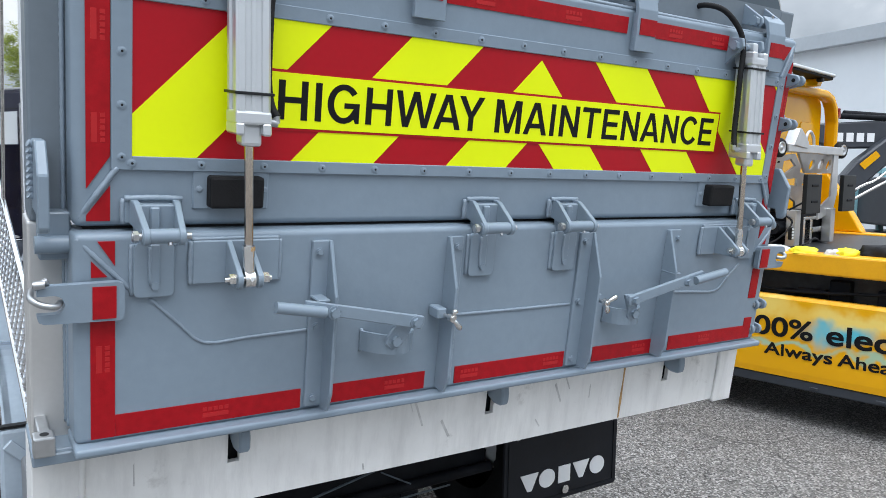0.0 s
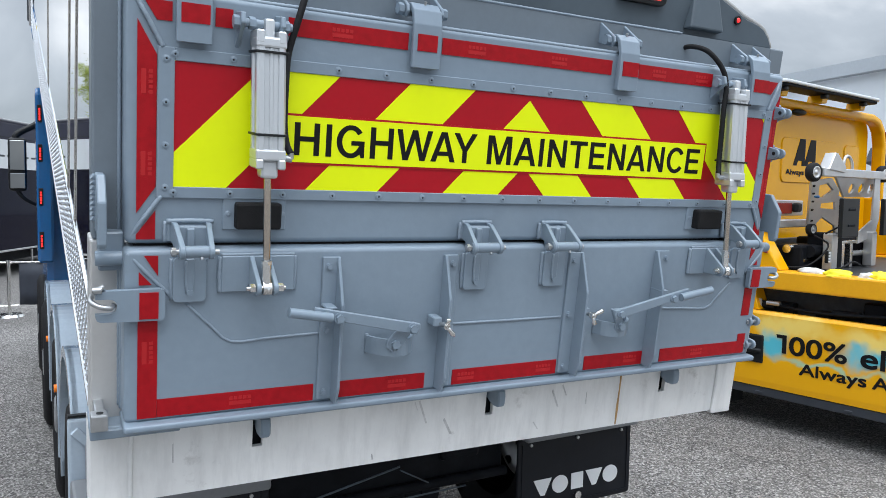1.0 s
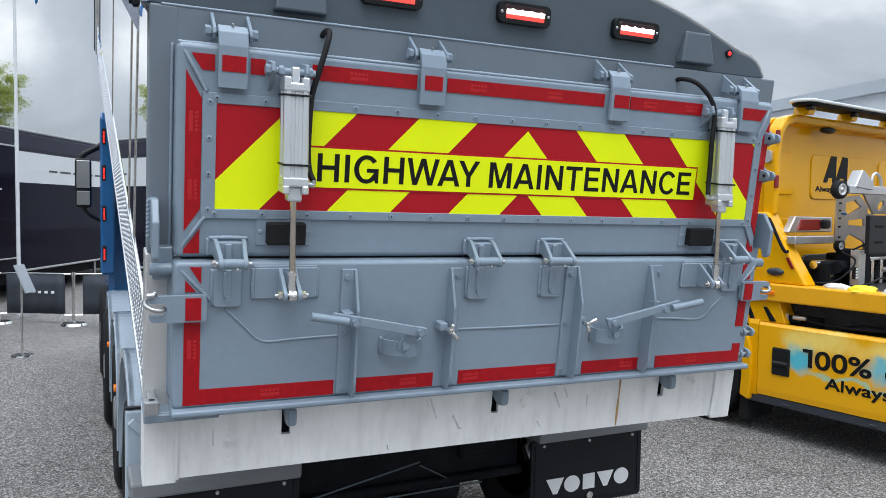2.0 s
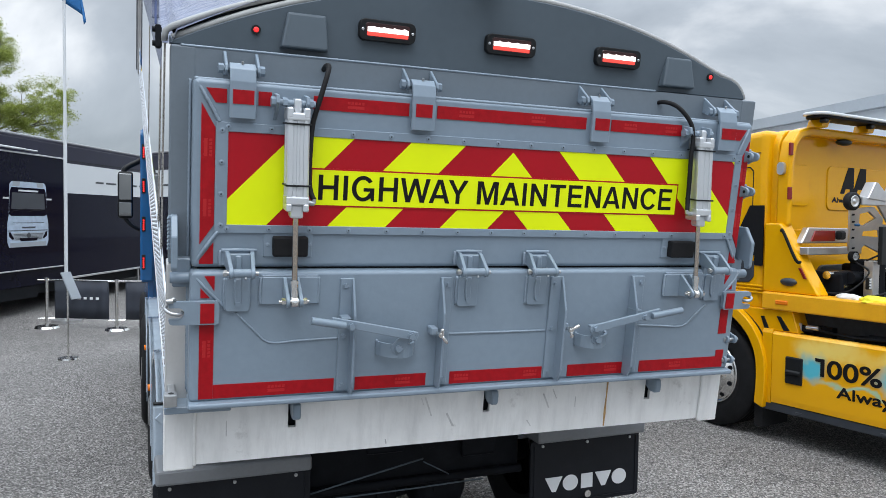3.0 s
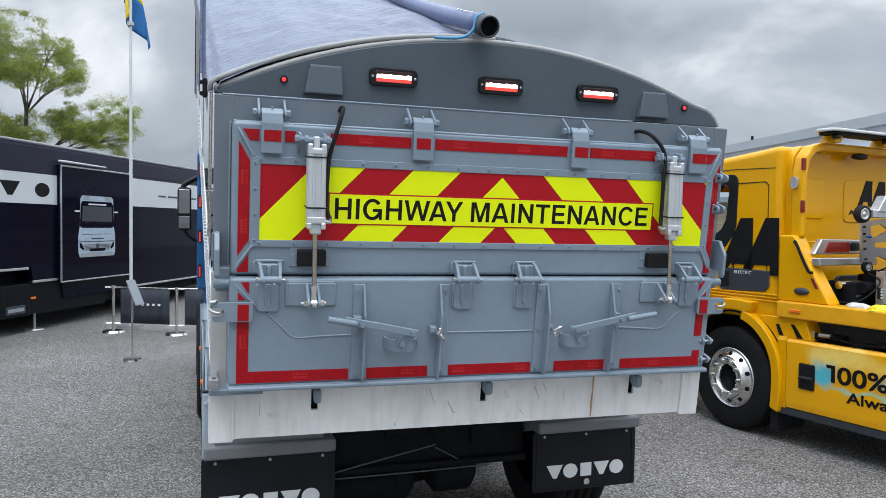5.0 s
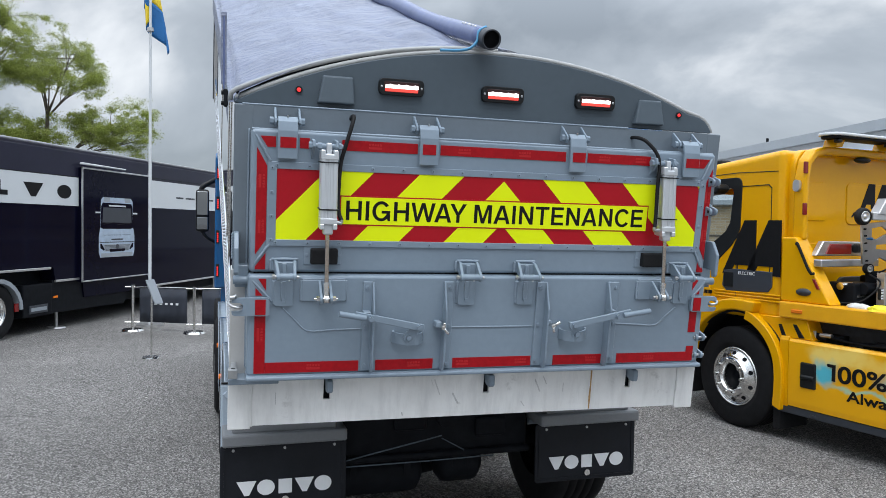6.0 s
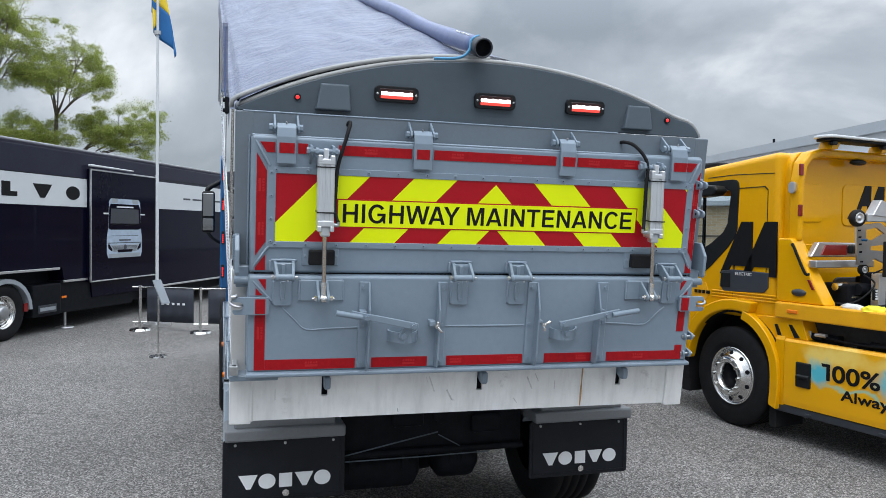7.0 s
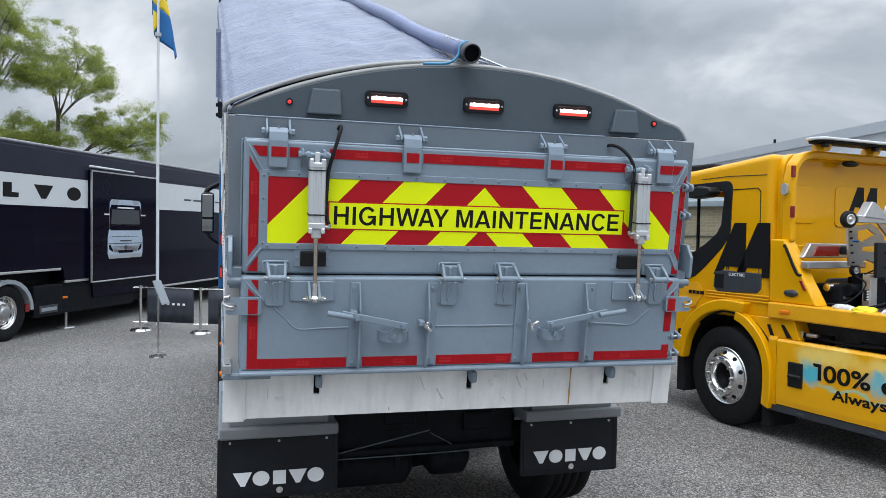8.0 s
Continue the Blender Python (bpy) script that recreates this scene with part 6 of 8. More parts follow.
box(bm, -1.260, -0.66, 0.872, 0.90, 1.052, 1.060)
part("seam", bm, BLACK, panel_l, "", BODY)

# --- cab seen past the body
bm = bmesh.new()
prism(bm, [(5.60, 0.95), (7.55, 0.70), (7.62, 1.5), (7.45, 2.55), (7.0, 2.72), (5.60, 2.68)], -1.20, 1.20, "x", 0.05)
cab = part("cab", bm, BLUE, tipper, "blue lorry cab", BODY)
bm = bmesh.new()
prism(bm, [(5.36, 1.22), (5.80, 1.22), (5.80, 2.72), (5.44, 2.76), (5.36, 2.70)], -1.275, -1.15, "x", 0.02)
fairing = part("side_fairing", bm, BLUE, cab, "blue cab side fairing", BODY)
for z in (1.42, 1.80, 2.18, 2.52):
    bm = bmesh.new()
    box(bm, -1.262, -1.227, 5.352, 5.366, z - 0.075, z + 0.075, 0.004, 1)
    lamp = part("marker_strip", bm, BLACK, fairing, "", BODY)
    bm = bmesh.new()
    for i in range(5):
        rod(bm, (-1.245, 5.354, z - 0.05 + i * 0.022), (-1.245, 5.348, z - 0.05 + i * 0.022), 0.009, 10)
    part("red_led", bm, DOT_RED, lamp, "", BODY)
bm = bmesh.new()
box(bm, -1.51, -1.34, 6.94, 7.06, 1.84, 2.40, 0.04, 3)
mirror = part("wing_mirror", bm, BLACK, cab, "black wing mirror housing", BODY)
bm = bmesh.new()
box(bm, -1.495, -1.355, 6.930, 6.942, 2.06, 2.37, 0.01, 2)
box(bm, -1.495, -1.355, 6.930, 6.942, 1.87, 2.03, 0.01, 2)
part("mirror_glass", bm, MIRROR, mirror, "mirror glass", BODY)
bm = bmesh.new()
tube(bm, bend([(-1.18, 7.1, 2.62), (-1.26, 7.05, 2.54), (-1.42, 7.0, 2.44), (-1.44, 7.0, 2.36)], 5), 0.035, 8)
tube(bm, bend([(-1.44, 7.0, 1.86), (-1.36, 7.0, 1.76), (-1.18, 7.1, 1.66)], 5), 0.022, 8)
part("mirror_arm", bm, BLACK, mirror, "black mirror arm", BODY)

# ---------------------------------------------------------------- the yellow recovery truck
# u runs away from the camera's side, v towards its front.
YEL = Matrix.Rotation(radians(11), 4, "Z")
SIDE = YEL @ Matrix.Translation((4.1, 0, 0)) @ Matrix.Rotation(radians(-90), 4, "Z")  # lettering on the near side
yb = YEL @ Vector((5.3, 1.5, 0))
rec = thing("recovery_truck", (yb.x, yb.y, 0), "yellow electric recovery truck carrying a wheel dolly", "truck")


def yel(name, bm, mat, parent=rec, label="", smooth=False):
    return part(name, bm, mat, parent, label, YEL, smooth)


bm = bmesh.new()
prism(bm, [(4.105, 0.352), (4.100, 0.40), (4.100, 0.945), (4.118, 0.970), (4.17, 0.970), (4.17, 0.352)], -2.4, 1.508, "y")
panel = yel("side_panel", bm, YELLOW, rec, "yellow lower side panel with slogan")
bm = bmesh.new()
prism(bm, [(4.105, 0.34), (4.100, 0.40), (4.100, 0.95), (4.118, 0.985), (4.17, 0.985), (4.17, 0.34)], 1.514, 1.605, "y")
yel("panel_end", bm, YELLOW, panel)
bm = bmesh.new()
box(bm, 4.112, 4.20, -2.4, 1.605, 0.275, 0.350, 0.008, 1)
for v in (-1.2, -0.6, 0.1, 0.55, 1.25):
    box(bm, 4.106, 4.13, v - 0.03, v + 0.03, 0.292, 0.312, 0.003, 1)
yel("skirt", bm, SKIRT, rec, "dark slate lower skirt")

centre = Vector((yb.x, yb.y, 0))
PATCHES = [(1.14, 0.84, 0.20, 0.16, (0.90, 0.66, 0.16), 0.9), (0.95, 0.88, 0.40, 0.10, (0.90, 0.66, 0.16), 0.9), (0.25, 0.84, 0.62, 0.12, (0.90, 0.68, 0.18), 0.9), (-0.6, 0.80, 0.5, 0.14, (0.90, 0.68, 0.18), 0.9), (1.16, 0.71, 0.16, 0.15, (0.10, 0.50, 0.60), 1.0), (0.38, 0.73, 0.34, 0.12, (0.12, 0.52, 0.62), 1.0), (-0.3, 0.70, 0.5, 0.10, (0.20, 0.55, 0.55), 0.8), (0.75, 0.605, 0.55, 0.035, (0.30, 0.58, 0.45), 0.8), (0.1, 0.585, 0.5, 0.035, (0.30, 0.58, 0.45), 0.8)]
livery = livery_material((0.82, 0.40, 0.004), [(tuple(YEL @ Vector((4.1, v, z)) - centre), (0.6, sv, sz), tint, w) for v, z, sv, sz, tint, w in PATCHES])
panel.data.materials[0] = livery
words("lettering", "00%", INK, panel, -1.012, 0.652, 0.437, 0.152, -0.003, SIDE, bold=0.010)
words("lettering", "electric", INK, panel, -0.480, 0.650, 0.80, 0.152, -0.003, SIDE, bold=0.006)
words("lettering", "Always", INK, panel, -0.925, 0.480, 0.495, 0.122, -0.003, SIDE, bold=0.006)
words("lettering", "Ahead", INK, panel, -0.392, 0.508, 0.425, 0.094, -0.003, SIDE, bold=0.006)
bm = bmesh.new()
prism(bm, [(-1.034, 0.656), (-1.034, 0.802), (-1.118, 0.802), (-1.110, 0.774), (-1.068, 0.774), (-1.068, 0.656)], -0.0045, -0.002)
part("lettering", bm, INK, panel, "", SIDE)
bm = bmesh.new()
box(bm, 4.085, 4.12, 1.222, 1.378, 0.545, 0.775, 0.012, 2)
sq = yel("charge_flap", bm, BLACK, panel, "black charging flap")
bm = bmesh.new()
prism(bm, [(4.087, 0.665), (4.070, 0.650), (4.070, 0.63), (4.087, 0.62)], 1.235, 1.365, "y", 0.002)
yel("flap_grip", bm, BLACK, sq)

bm = bmesh.new()
box(bm, 4.100, 4.30, -2.4, 1.63, 1.155, 1.305, 0.014, 2)
box(bm, 6.76, 6.96, -2.4, 1.63, 1.155, 1.305, 0.014, 2)
bed = yel("bed_rail", bm, YELLOW_MATT, rec, "yellow bed side rail")
bm = bmesh.new()
box(bm, 4.28, 6.78, -2.4, 1.5, 1.22, 1.285)
yel("bed_floor", bm, MACHINE, bed, "dark metal bed floor")
bm = bmesh.new()
box(bm, 4.090, 4.104, 1.378, 1.492, 1.208, 1.242, 0.008, 2)
yel("side_marker", bm, AMBER, bed, "amber side marker lamp")

# machinery between panel and bed
bm = bmesh.new()
box(bm, 4.30, 6.2, -2.4, 1.5, 0.45, 1.16)
mech = yel("machinery", bm, MACHINE, rec, "dark machinery under the bed")
bm = bmesh.new()
rg = random.Random(11)
for i in range(16):
    v = -2.2 + i * 0.23 + rg.uniform(-0.05, 0.05)
    h = rg.uniform(0.03, 0.14)
    if i % 3:
        box(bm, 4.17 + rg.uniform(0, 0.06), 4.34, v, v + rg.uniform(0.06, 0.18), 0.95, 0.97 + h, 0.008, 1)
    else:
        rod(bm, (4.22, v, 0.98 + h * 0.5), (4.22, v + 0.20, 0.98 + h * 0.5), 0.03, 12)
tube(bm, bend([(4.2, -2.2, 1.05), (4.18, -1.2, 1.0), (4.2, -0.2, 1.06), (4.18, 0.8, 1.0), (4.22, 1.4, 1.04)], 6), 0.012, 8)
yel("pipework", bm, FRAME_BLACK, mech)
bm = bmesh.new()
box(bm, 4.18, 4.2, 1.30, 1.36, 0.97, 1.06, 0.004, 1)
rod(bm, (4.20, 1.15, 1.03), (4.20, 1.26, 1.03), 0.02, 12)
yel("valve", bm, RAW, mech)

# cab
bm = bmesh.new()
prism(bm, [(1.66, 1.10), (2.62, 1.10), (2.75, 0.62), (3.62, 0.50), (3.72, 1.4), (3.50, 2.49), (3.30, 2.60), (2.69, 2.628), (1.66, 2.735)], 4.16, 6.95, "x", 0.075, 5)


def cut(bm, *tools):
    """Takes the tools' shapes out of bm and returns the rest as a new bmesh."""
    obs = []
    for b in (bm, *tools):
        bmesh.ops.recalc_face_normals(b, faces=b.faces)
        me = bpy.data.meshes.new("cut")
        b.to_mesh(me)
        b.free()
        obs.append(new("cut", me))
    for o in obs[1:]:
        mod = obs[0].modifiers.new("cut", "BOOLEAN")
        mod.object, mod.operation, mod.solver = o, "DIFFERENCE", "EXACT"
    bpy.context.view_layer.update()
    me = bpy.data.meshes.new_from_object(obs[0].evaluated_get(bpy.context.evaluated_depsgraph_get()))
    out = bmesh.new()
    out.from_mesh(me)
    bpy.data.meshes.remove(me)
    for o in obs:
        bpy.data.objects.remove(o)
    return out


OPENING = [(2.238, 2.34), (2.248, 2.375), (2.28, 2.388), (3.30, 2.36), (3.36, 1.70), (2.80, 1.705), (2.66, 1.74), (2.48, 1.84), (2.33, 1.95), (2.275, 2.04)]
t1, t2 = bmesh.new(), bmesh.new()
box(t1, 4.24, 6.87, 1.78, 3.45, 1.25, 2.50)
t3 = bmesh.new()
box(t3, 4.34, 6.77, 3.2, 4.0, 1.72, 2.40)
prism(t2, OPENING, 4.0, 7.2, "x")
ycab = softened(yel("cab", cut(bm, t1, t2, t3), YELLOW, rec, "glossy yellow crew cab"))
bm = bmesh.new()
for u in (4.55, 5.65):
    box(bm, u, u + 0.42, 2.05, 2.20, 1.3, 2.15, 0.05, 2)
    box(bm, u, u + 0.42, 2.05, 2.62, 1.3, 1.55, 0.05, 2)
yel("cab_seat", bm, RUBBER, ycab, "dark cab seats")
bm = bmesh.new()
prism(bm, [(2.135, 2.40), (2.142, 2.45), (2.17, 2.48), (2.22, 2.49), (3.45, 2.45), (3.55, 1.42), (2.75, 1.44), (2.62, 1.49), (2.48, 1.60), (2.26, 1.80), (2.18, 1.90), (2.15, 1.98)], 4.152, 4.17, "x", 0.004)
t2 = bmesh.new()
prism(t2, OPENING, 4.0, 4.3, "x")
yel("window_surround", cut(bm, t2), BLACK, ycab, "black side window surround")
bm = bmesh.new()
prism(bm, OPENING, 4.164, 4.169, "x")
wnd = yel("side_window", bm, RAW, ycab, "glossy side window")
wnd.data.materials[0] = GLASS
wnd.visible_shadow = False
bm = bmesh.new()
box(bm, 4.17, 4.19, 2.60, 2.63, 1.70, 2.37)
yel("window_divider", bm, BLACK, ycab)
for name, x0, x1 in (("shut_line", 2.186, 2.194),):
    bm = bmesh.new()
    box(bm, 4.156, 4.163, x0, x1, 1.30, 2.42)
    yel(name, bm, BLACK, ycab)
bm = bmesh.new()
tube(bm, [(4.158, 2.55, 2.52), (4.158, 2.20, 2.535), (4.158, 1.72, 2.525)], 0.004, 6)
yel("roof_crease", bm, BLACK, ycab)
bm = bmesh.new()
ol = [(2.175, 1.40), (2.175, 2.36), (2.14, 2.40), (1.82, 2.405), (1.785, 2.37), (1.785, 1.40)]
il = [(y * 1.0 + (0.006 if y < 2 else -0.006), z - 0.008) for y, z in ol]
prism(bm, ol + il[::-1], 4.155, 4.163, "x")
yel("panel_seam", bm, BLACK, ycab)
bm = bmesh.new()
prism(bm, [(2.36, 1.40), (2.34, 1.56), (2.2, 1.575), (1.755, 1.565), (1.755, 1.42), (1.80, 1.37), (2.30, 1.345)], 4.148, 4.166, "x", 0.006)
blk = yel("door_inlay", bm, SKIRT, ycab, "black door inlay")
words("lettering", "ELECTRIC", WHITE, blk, -2.15, 1.522, 0.20, 0.030, 0.045, SIDE, bold=0.0)
bm = bmesh.new()
box(bm, 4.140, 4.152, 2.215, 2.335, 1.39, 1.54, 0.012, 2)
yel("door_handle", bm, BLACK, blk, "black recessed door handle")
# the club's mark: two plain slanted wedges
for o in (0.0, -0.285):
    bm = bmesh.new()
    prism(bm, [(2.36 + o, 1.525), (2.265 + o, 1.525), (2.215 + o, 1.615), (2.035 + o, 1.615), (2.035 + o, 1.525), (1.955 + o, 1.525), (1.955 + o, 2.06), (2.095 + o, 2.06)], 4.150, 4.164, "x")
    yel("livery_wedge", bm, INK, ycab, "black livery shape")
bm = bmesh.new()
prism(bm, [(2.95, 1.42), (2.55, 1.42), (2.50, 1.30), (2.62, 1.16), (2.95, 1.10)], 4.153, 4.17, "x")
yel("front_inlay", bm, YELLOW_MATT, ycab)
bm = bmesh.new()
for i, w in enumerate((0.05, 0.04, 0.05, 0.04)):
    box(bm, 4.146, 4.16, 2.70 - i * 0.055 - 0.04, 2.70 - i * 0.055, 1.30, 1.335)
yel("small_print_bar", bm, INK, ycab)
# mirror near the window
bm = bmesh.new()
prism(bm, [(2.26, 2.375), (2.30, 2.425), (2.46, 2.440), (2.66, 2.375), (2.66, 2.335), (2.50, 2.310), (2.32, 2.325)], 3.98, 4.14, "x", 0.02, 2)
yel("wing_mirror", bm, BLACK, ycab, "black wing mirror")
bm = bmesh.new()
for k in range(6):
    box(bm, 4.3 + k * 0.28, 4.46 + k * 0.28, 2.55, 2.95, 2.62, 2.70, 0.02, 2)
yel("roof_vent", bm, BLACK, ycab)
# three ribs over the wheel
bm = bmesh.new()
for z in (1.285, 1.315, 1.345):
    box(bm, 4.148, 4.165, 1.66, 2.46, z - 0.008, z + 0.008, 0.004, 1)
yel("sill_rib", bm, YELLOW, ycab)


def guard(pts, thick, u0, u1, name):
    bm = bmesh.new()
    c = Vector((2.14, 0.5))
    pts = [(p.x, p.y) for p in bend([(a, b, 0) for a, b in pts], 5)]
    inner = [tuple(c + (Vector(p) - c) * (1 - thick / (Vector(p) - c).length)) for p in pts]
    prism(bm, pts + inner[::-1], u0, u1, "x", 0.020, 3)
    return softened(yel(name, bm, YELLOW, rec, "yellow wheel arch"))


guard([(2.81, 0.62), (2.74, 0.87), (2.61, 1.07), (2.42, 1.21), (2.17, 1.282), (1.87, 1.272)], 0.115, 4.06, 4.18, "front_wheel_arch")
guard([(1.98, 1.185), (1.86, 1.135), (1.74, 1.045), (1.64, 0.925), (1.575, 0.78), (1.550, 0.62), (1.550, 0.45), (1.565, 0.29)], 0.092, 4.06, 4.18, "rear_wheel_arch")
bm = bmesh.new()
outer = [(2.14 + 0.655 * math.cos(radians(a)), 0.5 + 0.70 * math.sin(radians(a))) for a in range(-10, 191, 8)]
inner = [(2.14 + 0.600 * math.cos(radians(a)), 0.5 + 0.645 * math.sin(radians(a))) for a in range(190, -11, -8)]
prism(bm, outer + inner, 4.13, 4.55, "x")
yel("arch_liner", bm, RUBBER, rec, "black wheel arch liner")
bm = bmesh.new()
prism(bm, [(1.92, 1.15), (1.36, 1.158), (1.29, 0.972), (1.50, 0.972), (1.545, 0.86), (1.552, 0.62), (1.60, 0.62), (1.70, 1.00), (1.82, 1.10)], 4.135, 4.50, "x", 0.006, 1)
tail = yel("guard_tail", bm, YELLOW, rec, "yellow fender plate behind the wheel arch")
for shape in ([(1.655, 1.085), (1.620, 1.090), (1.560, 0.965), (1.568, 0.915), (1.592, 0.925)], [(1.500, 1.100), (1.462, 1.100), (1.372, 0.985), (1.430, 0.980)]):
    bm = bmesh.new()
    prism(bm, shape, 4.128, 4.150, "x", 0.004, 1)
    yel("slot", bm, FRAME_BLACK, tail, "dark slot in the fender")
bm = bmesh.new()
box(bm, 4.12, 4.5, 1.60, 1.68, 0.10, 0.32, 0.004, 1)
box(bm, 4.15, 4.5, 2.74, 2.86, 0.22, 0.9, 0.01, 1)
yel("splash_flap", bm, RUBBER, rec, "black rubber splash flap")
bm = bmesh.new()
box(bm, 4.42, 6.2, 1.55, 2.75, 0.40, 1.2)
yel("chassis", bm, FRAME_BLACK, rec, "dark chassis")
front_wheel(rec, 4.26, 2.14, 0.5, 0.30, -1, YEL)
wheel(rec, 6.80, 2.14, 0.5, 0.30, 1, YEL, CHROME)
for u in (4.30, 6.78):
    wheel(rec, u, -1.6, 0.5, 0.30, -1 if u < 5 else 1, YEL, CHROME)

# hoop behind the cab, with its gussets and lamps
hoop = [(4.20, 1.88), (4.20, 2.46), (4.24, 2.62), (4.34, 2.72), (4.50, 2.76), (6.62, 2.76), (6.79, 2.72), (6.90, 2.62), (6.95, 2.46), (6.95, 1.88)]
hoop_in = [(4.27, 1.88), (4.27, 2.44), (4.305, 2.575), (4.38, 2.65), (4.50, 2.680), (6.62, 2.680), (6.75, 2.65), (6.83, 2.575), (6.88, 2.44), (6.88, 1.88)]
bm = bmesh.new()
prism(bm, hoop + hoop_in[::-1], 1.462, 1.588, "y", 0.028, 4)
hoop_ob = softened(yel("roof_hoop", bm, YELLOW, rec, "yellow tubular hoop behind the cab"))
for u0, u1 in ((4.14, 4.30), (6.82, 6.98)):
    bm = bmesh.new()
    prism(bm, [(1.65, 1.905), (1.50, 1.905), (1.13, 1.305), (1.65, 1.305)], u0, u1, "x", 0.018, 3)
    g = yel("gusset", bm, YELLOW, hoop_ob, "yellow triangular gusset")
    if u0 < 5:
        bm = bmesh.new()
        tb = bmesh.new()
        lathe(tb, [(4.130, 0.0), (4.130, 1.0), (4.142, 1.0)], 28)
        tb.transform(Matrix.Translation((0, 1.40, 1.405)) @ Matrix.Diagonal((1, 0.075, 0.034, 1)))
        take(bm, tb)
        yel("oval_badge", bm, SKIRT, g, "dark oval badge")
        bm = bmesh.new()
        for (va, za), (vb, zb) in (((1.46, 1.84), (1.30, 1.58)),):
            tube(bm, bend([(4.13, va + 0.02, za), (4.10, va - 0.02, za - 0.01), (4.10, vb + 0.02, zb + 0.02), (4.13, vb - 0.01, zb)], 5), 0.013, 8)
        yel("grab_rail", bm, FRAME_BLACK, g)
        bm = bmesh.new()
        prism(bm, [(1.315, 1.53), (1.285, 1.53), (1.235, 1.44), (1.265, 1.44)], 4.128, 4.142, "x", 0.003)
        yel("rear_lamp", bm, RED_LENS, g, "red marker lens")
for u in (4.21, 6.94):
    for z in (2.545, 2.165):
        bm = bmesh.new()
        box(bm, u - 0.025, u + 0.025, 1.456, 1.477, z - 0.055, z + 0.055, 0.008, 2)
        yel("rear_lamp", bm, RED_LENS, hoop_ob, "red upright rear lamp")
bm = bmesh.new()
prism(bm, rounded(1.50, 1.57, 2.325, 2.435, 0.034), 4.168, 4.21, "x", 0.012, 3)
yel("work_lamp", bm, RAW, hoop_ob)
bm = bmesh.new()
tb = bmesh.new()
bmesh.ops.create_uvsphere(tb, u_segments=20, v_segments=10, radius=1)
tb.transform(Matrix.Translation((5.05, 1.49, 2.655)) @ Matrix.Diagonal((0.11, 0.05, 0.03, 1)))
take(bm, tb)
yel("camera_dome", bm, BLACK, hoop_ob, "black dome under the hoop", True)

# back wall of the cab with pressed panels
bm = bmesh.new()
prism(bm, rounded(4.24, 6.82, 1.30, 2.735, 0.18, 8), 1.60, 1.70, "y", 0.02, 3)
back = softened(yel("back_wall", bm, YELLOW, ycab, "yellow pressed cab back wall"))
for u0, u1, z0, z1 in ((4.34, 4.70, 2.06, 2.43), (4.98, 6.10, 2.03, 2.44), (6.25, 6.60, 2.06, 2.43), (4.34, 4.70, 1.45, 1.85)):
    bm = bmesh.new()
    prism(bm, rounded(u0, u1, z0, z1, 0.06), 1.588, 1.61, "y", 0.009, 3)
    softened(yel("pressed_panel", bm, YELLOW, back))
for o in (0.165, 0.375):
    bm = bmesh.new()
    prism(bm, [(5.02 + o, 2.19), (5.085 + o, 2.19), (5.11 + o, 2.235), (5.185 + o, 2.235), (5.185 + o, 2.19), (5.245 + o, 2.19), (5.245 + o, 2.44), (5.145 + o, 2.44)], 1.584, 1.592, "y")
    yel("livery_wedge", bm, INK, back, "black livery shape")
words("lettering", "Always Ahead", INK, back, 5.05, 2.088, 0.70, 0.066, 1.586, YEL, bold=0.004)
bm = bmesh.new()
prism(bm, rounded(4.86, 6.40, 1.25, 1.52, 0.09, 6), 1.575, 1.62, "y", 0.006)
yel("recess", bm, MACHINE, back, "dark recess at the foot of the wall")

# light bar
bm = bmesh.new()
prism(bm, rounded(4.34, 6.30, 1.27, 1.50, 0.10), 2.838, 2.866, "z", 0.011, 3)
bar = yel("light_bar", bm, PALE, rec, "long white roof light bar")
bm = bmesh.new()
prism(bm, rounded(4.365, 6.275, 1.29, 1.48, 0.085), 2.814, 2.839, "z", 0.004)
yel("light_bar_base", bm, FRAME_BLACK, bar, "dark underside of the light bar")
for u in (4.52, 5.25, 6.05):
    bm = bmesh.new()
    prism(bm, [(u - 0.05, 2.745), (u + 0.05, 2.745), (u + 0.09, 2.816), (u - 0.02, 2.816)], 1.36, 1.50, "y", 0.005)
    yel("bar_bracket", bm, YELLOW, bar)
    bm = bmesh.new()
    box(bm, u - 0.09, u - 0.03, 1.30, 1.36, 2.775, 2.815, 0.01, 1)
    yel("bar_lamp", bm, BLACK, bar)

# load: wheel dolly on the bed
dolly = thing("wheel_dolly", tuple(YEL @ Vector((5.1, 1.0, 1.30))), "bright aluminium wheel-lift dolly on the truck bed", "dolly")


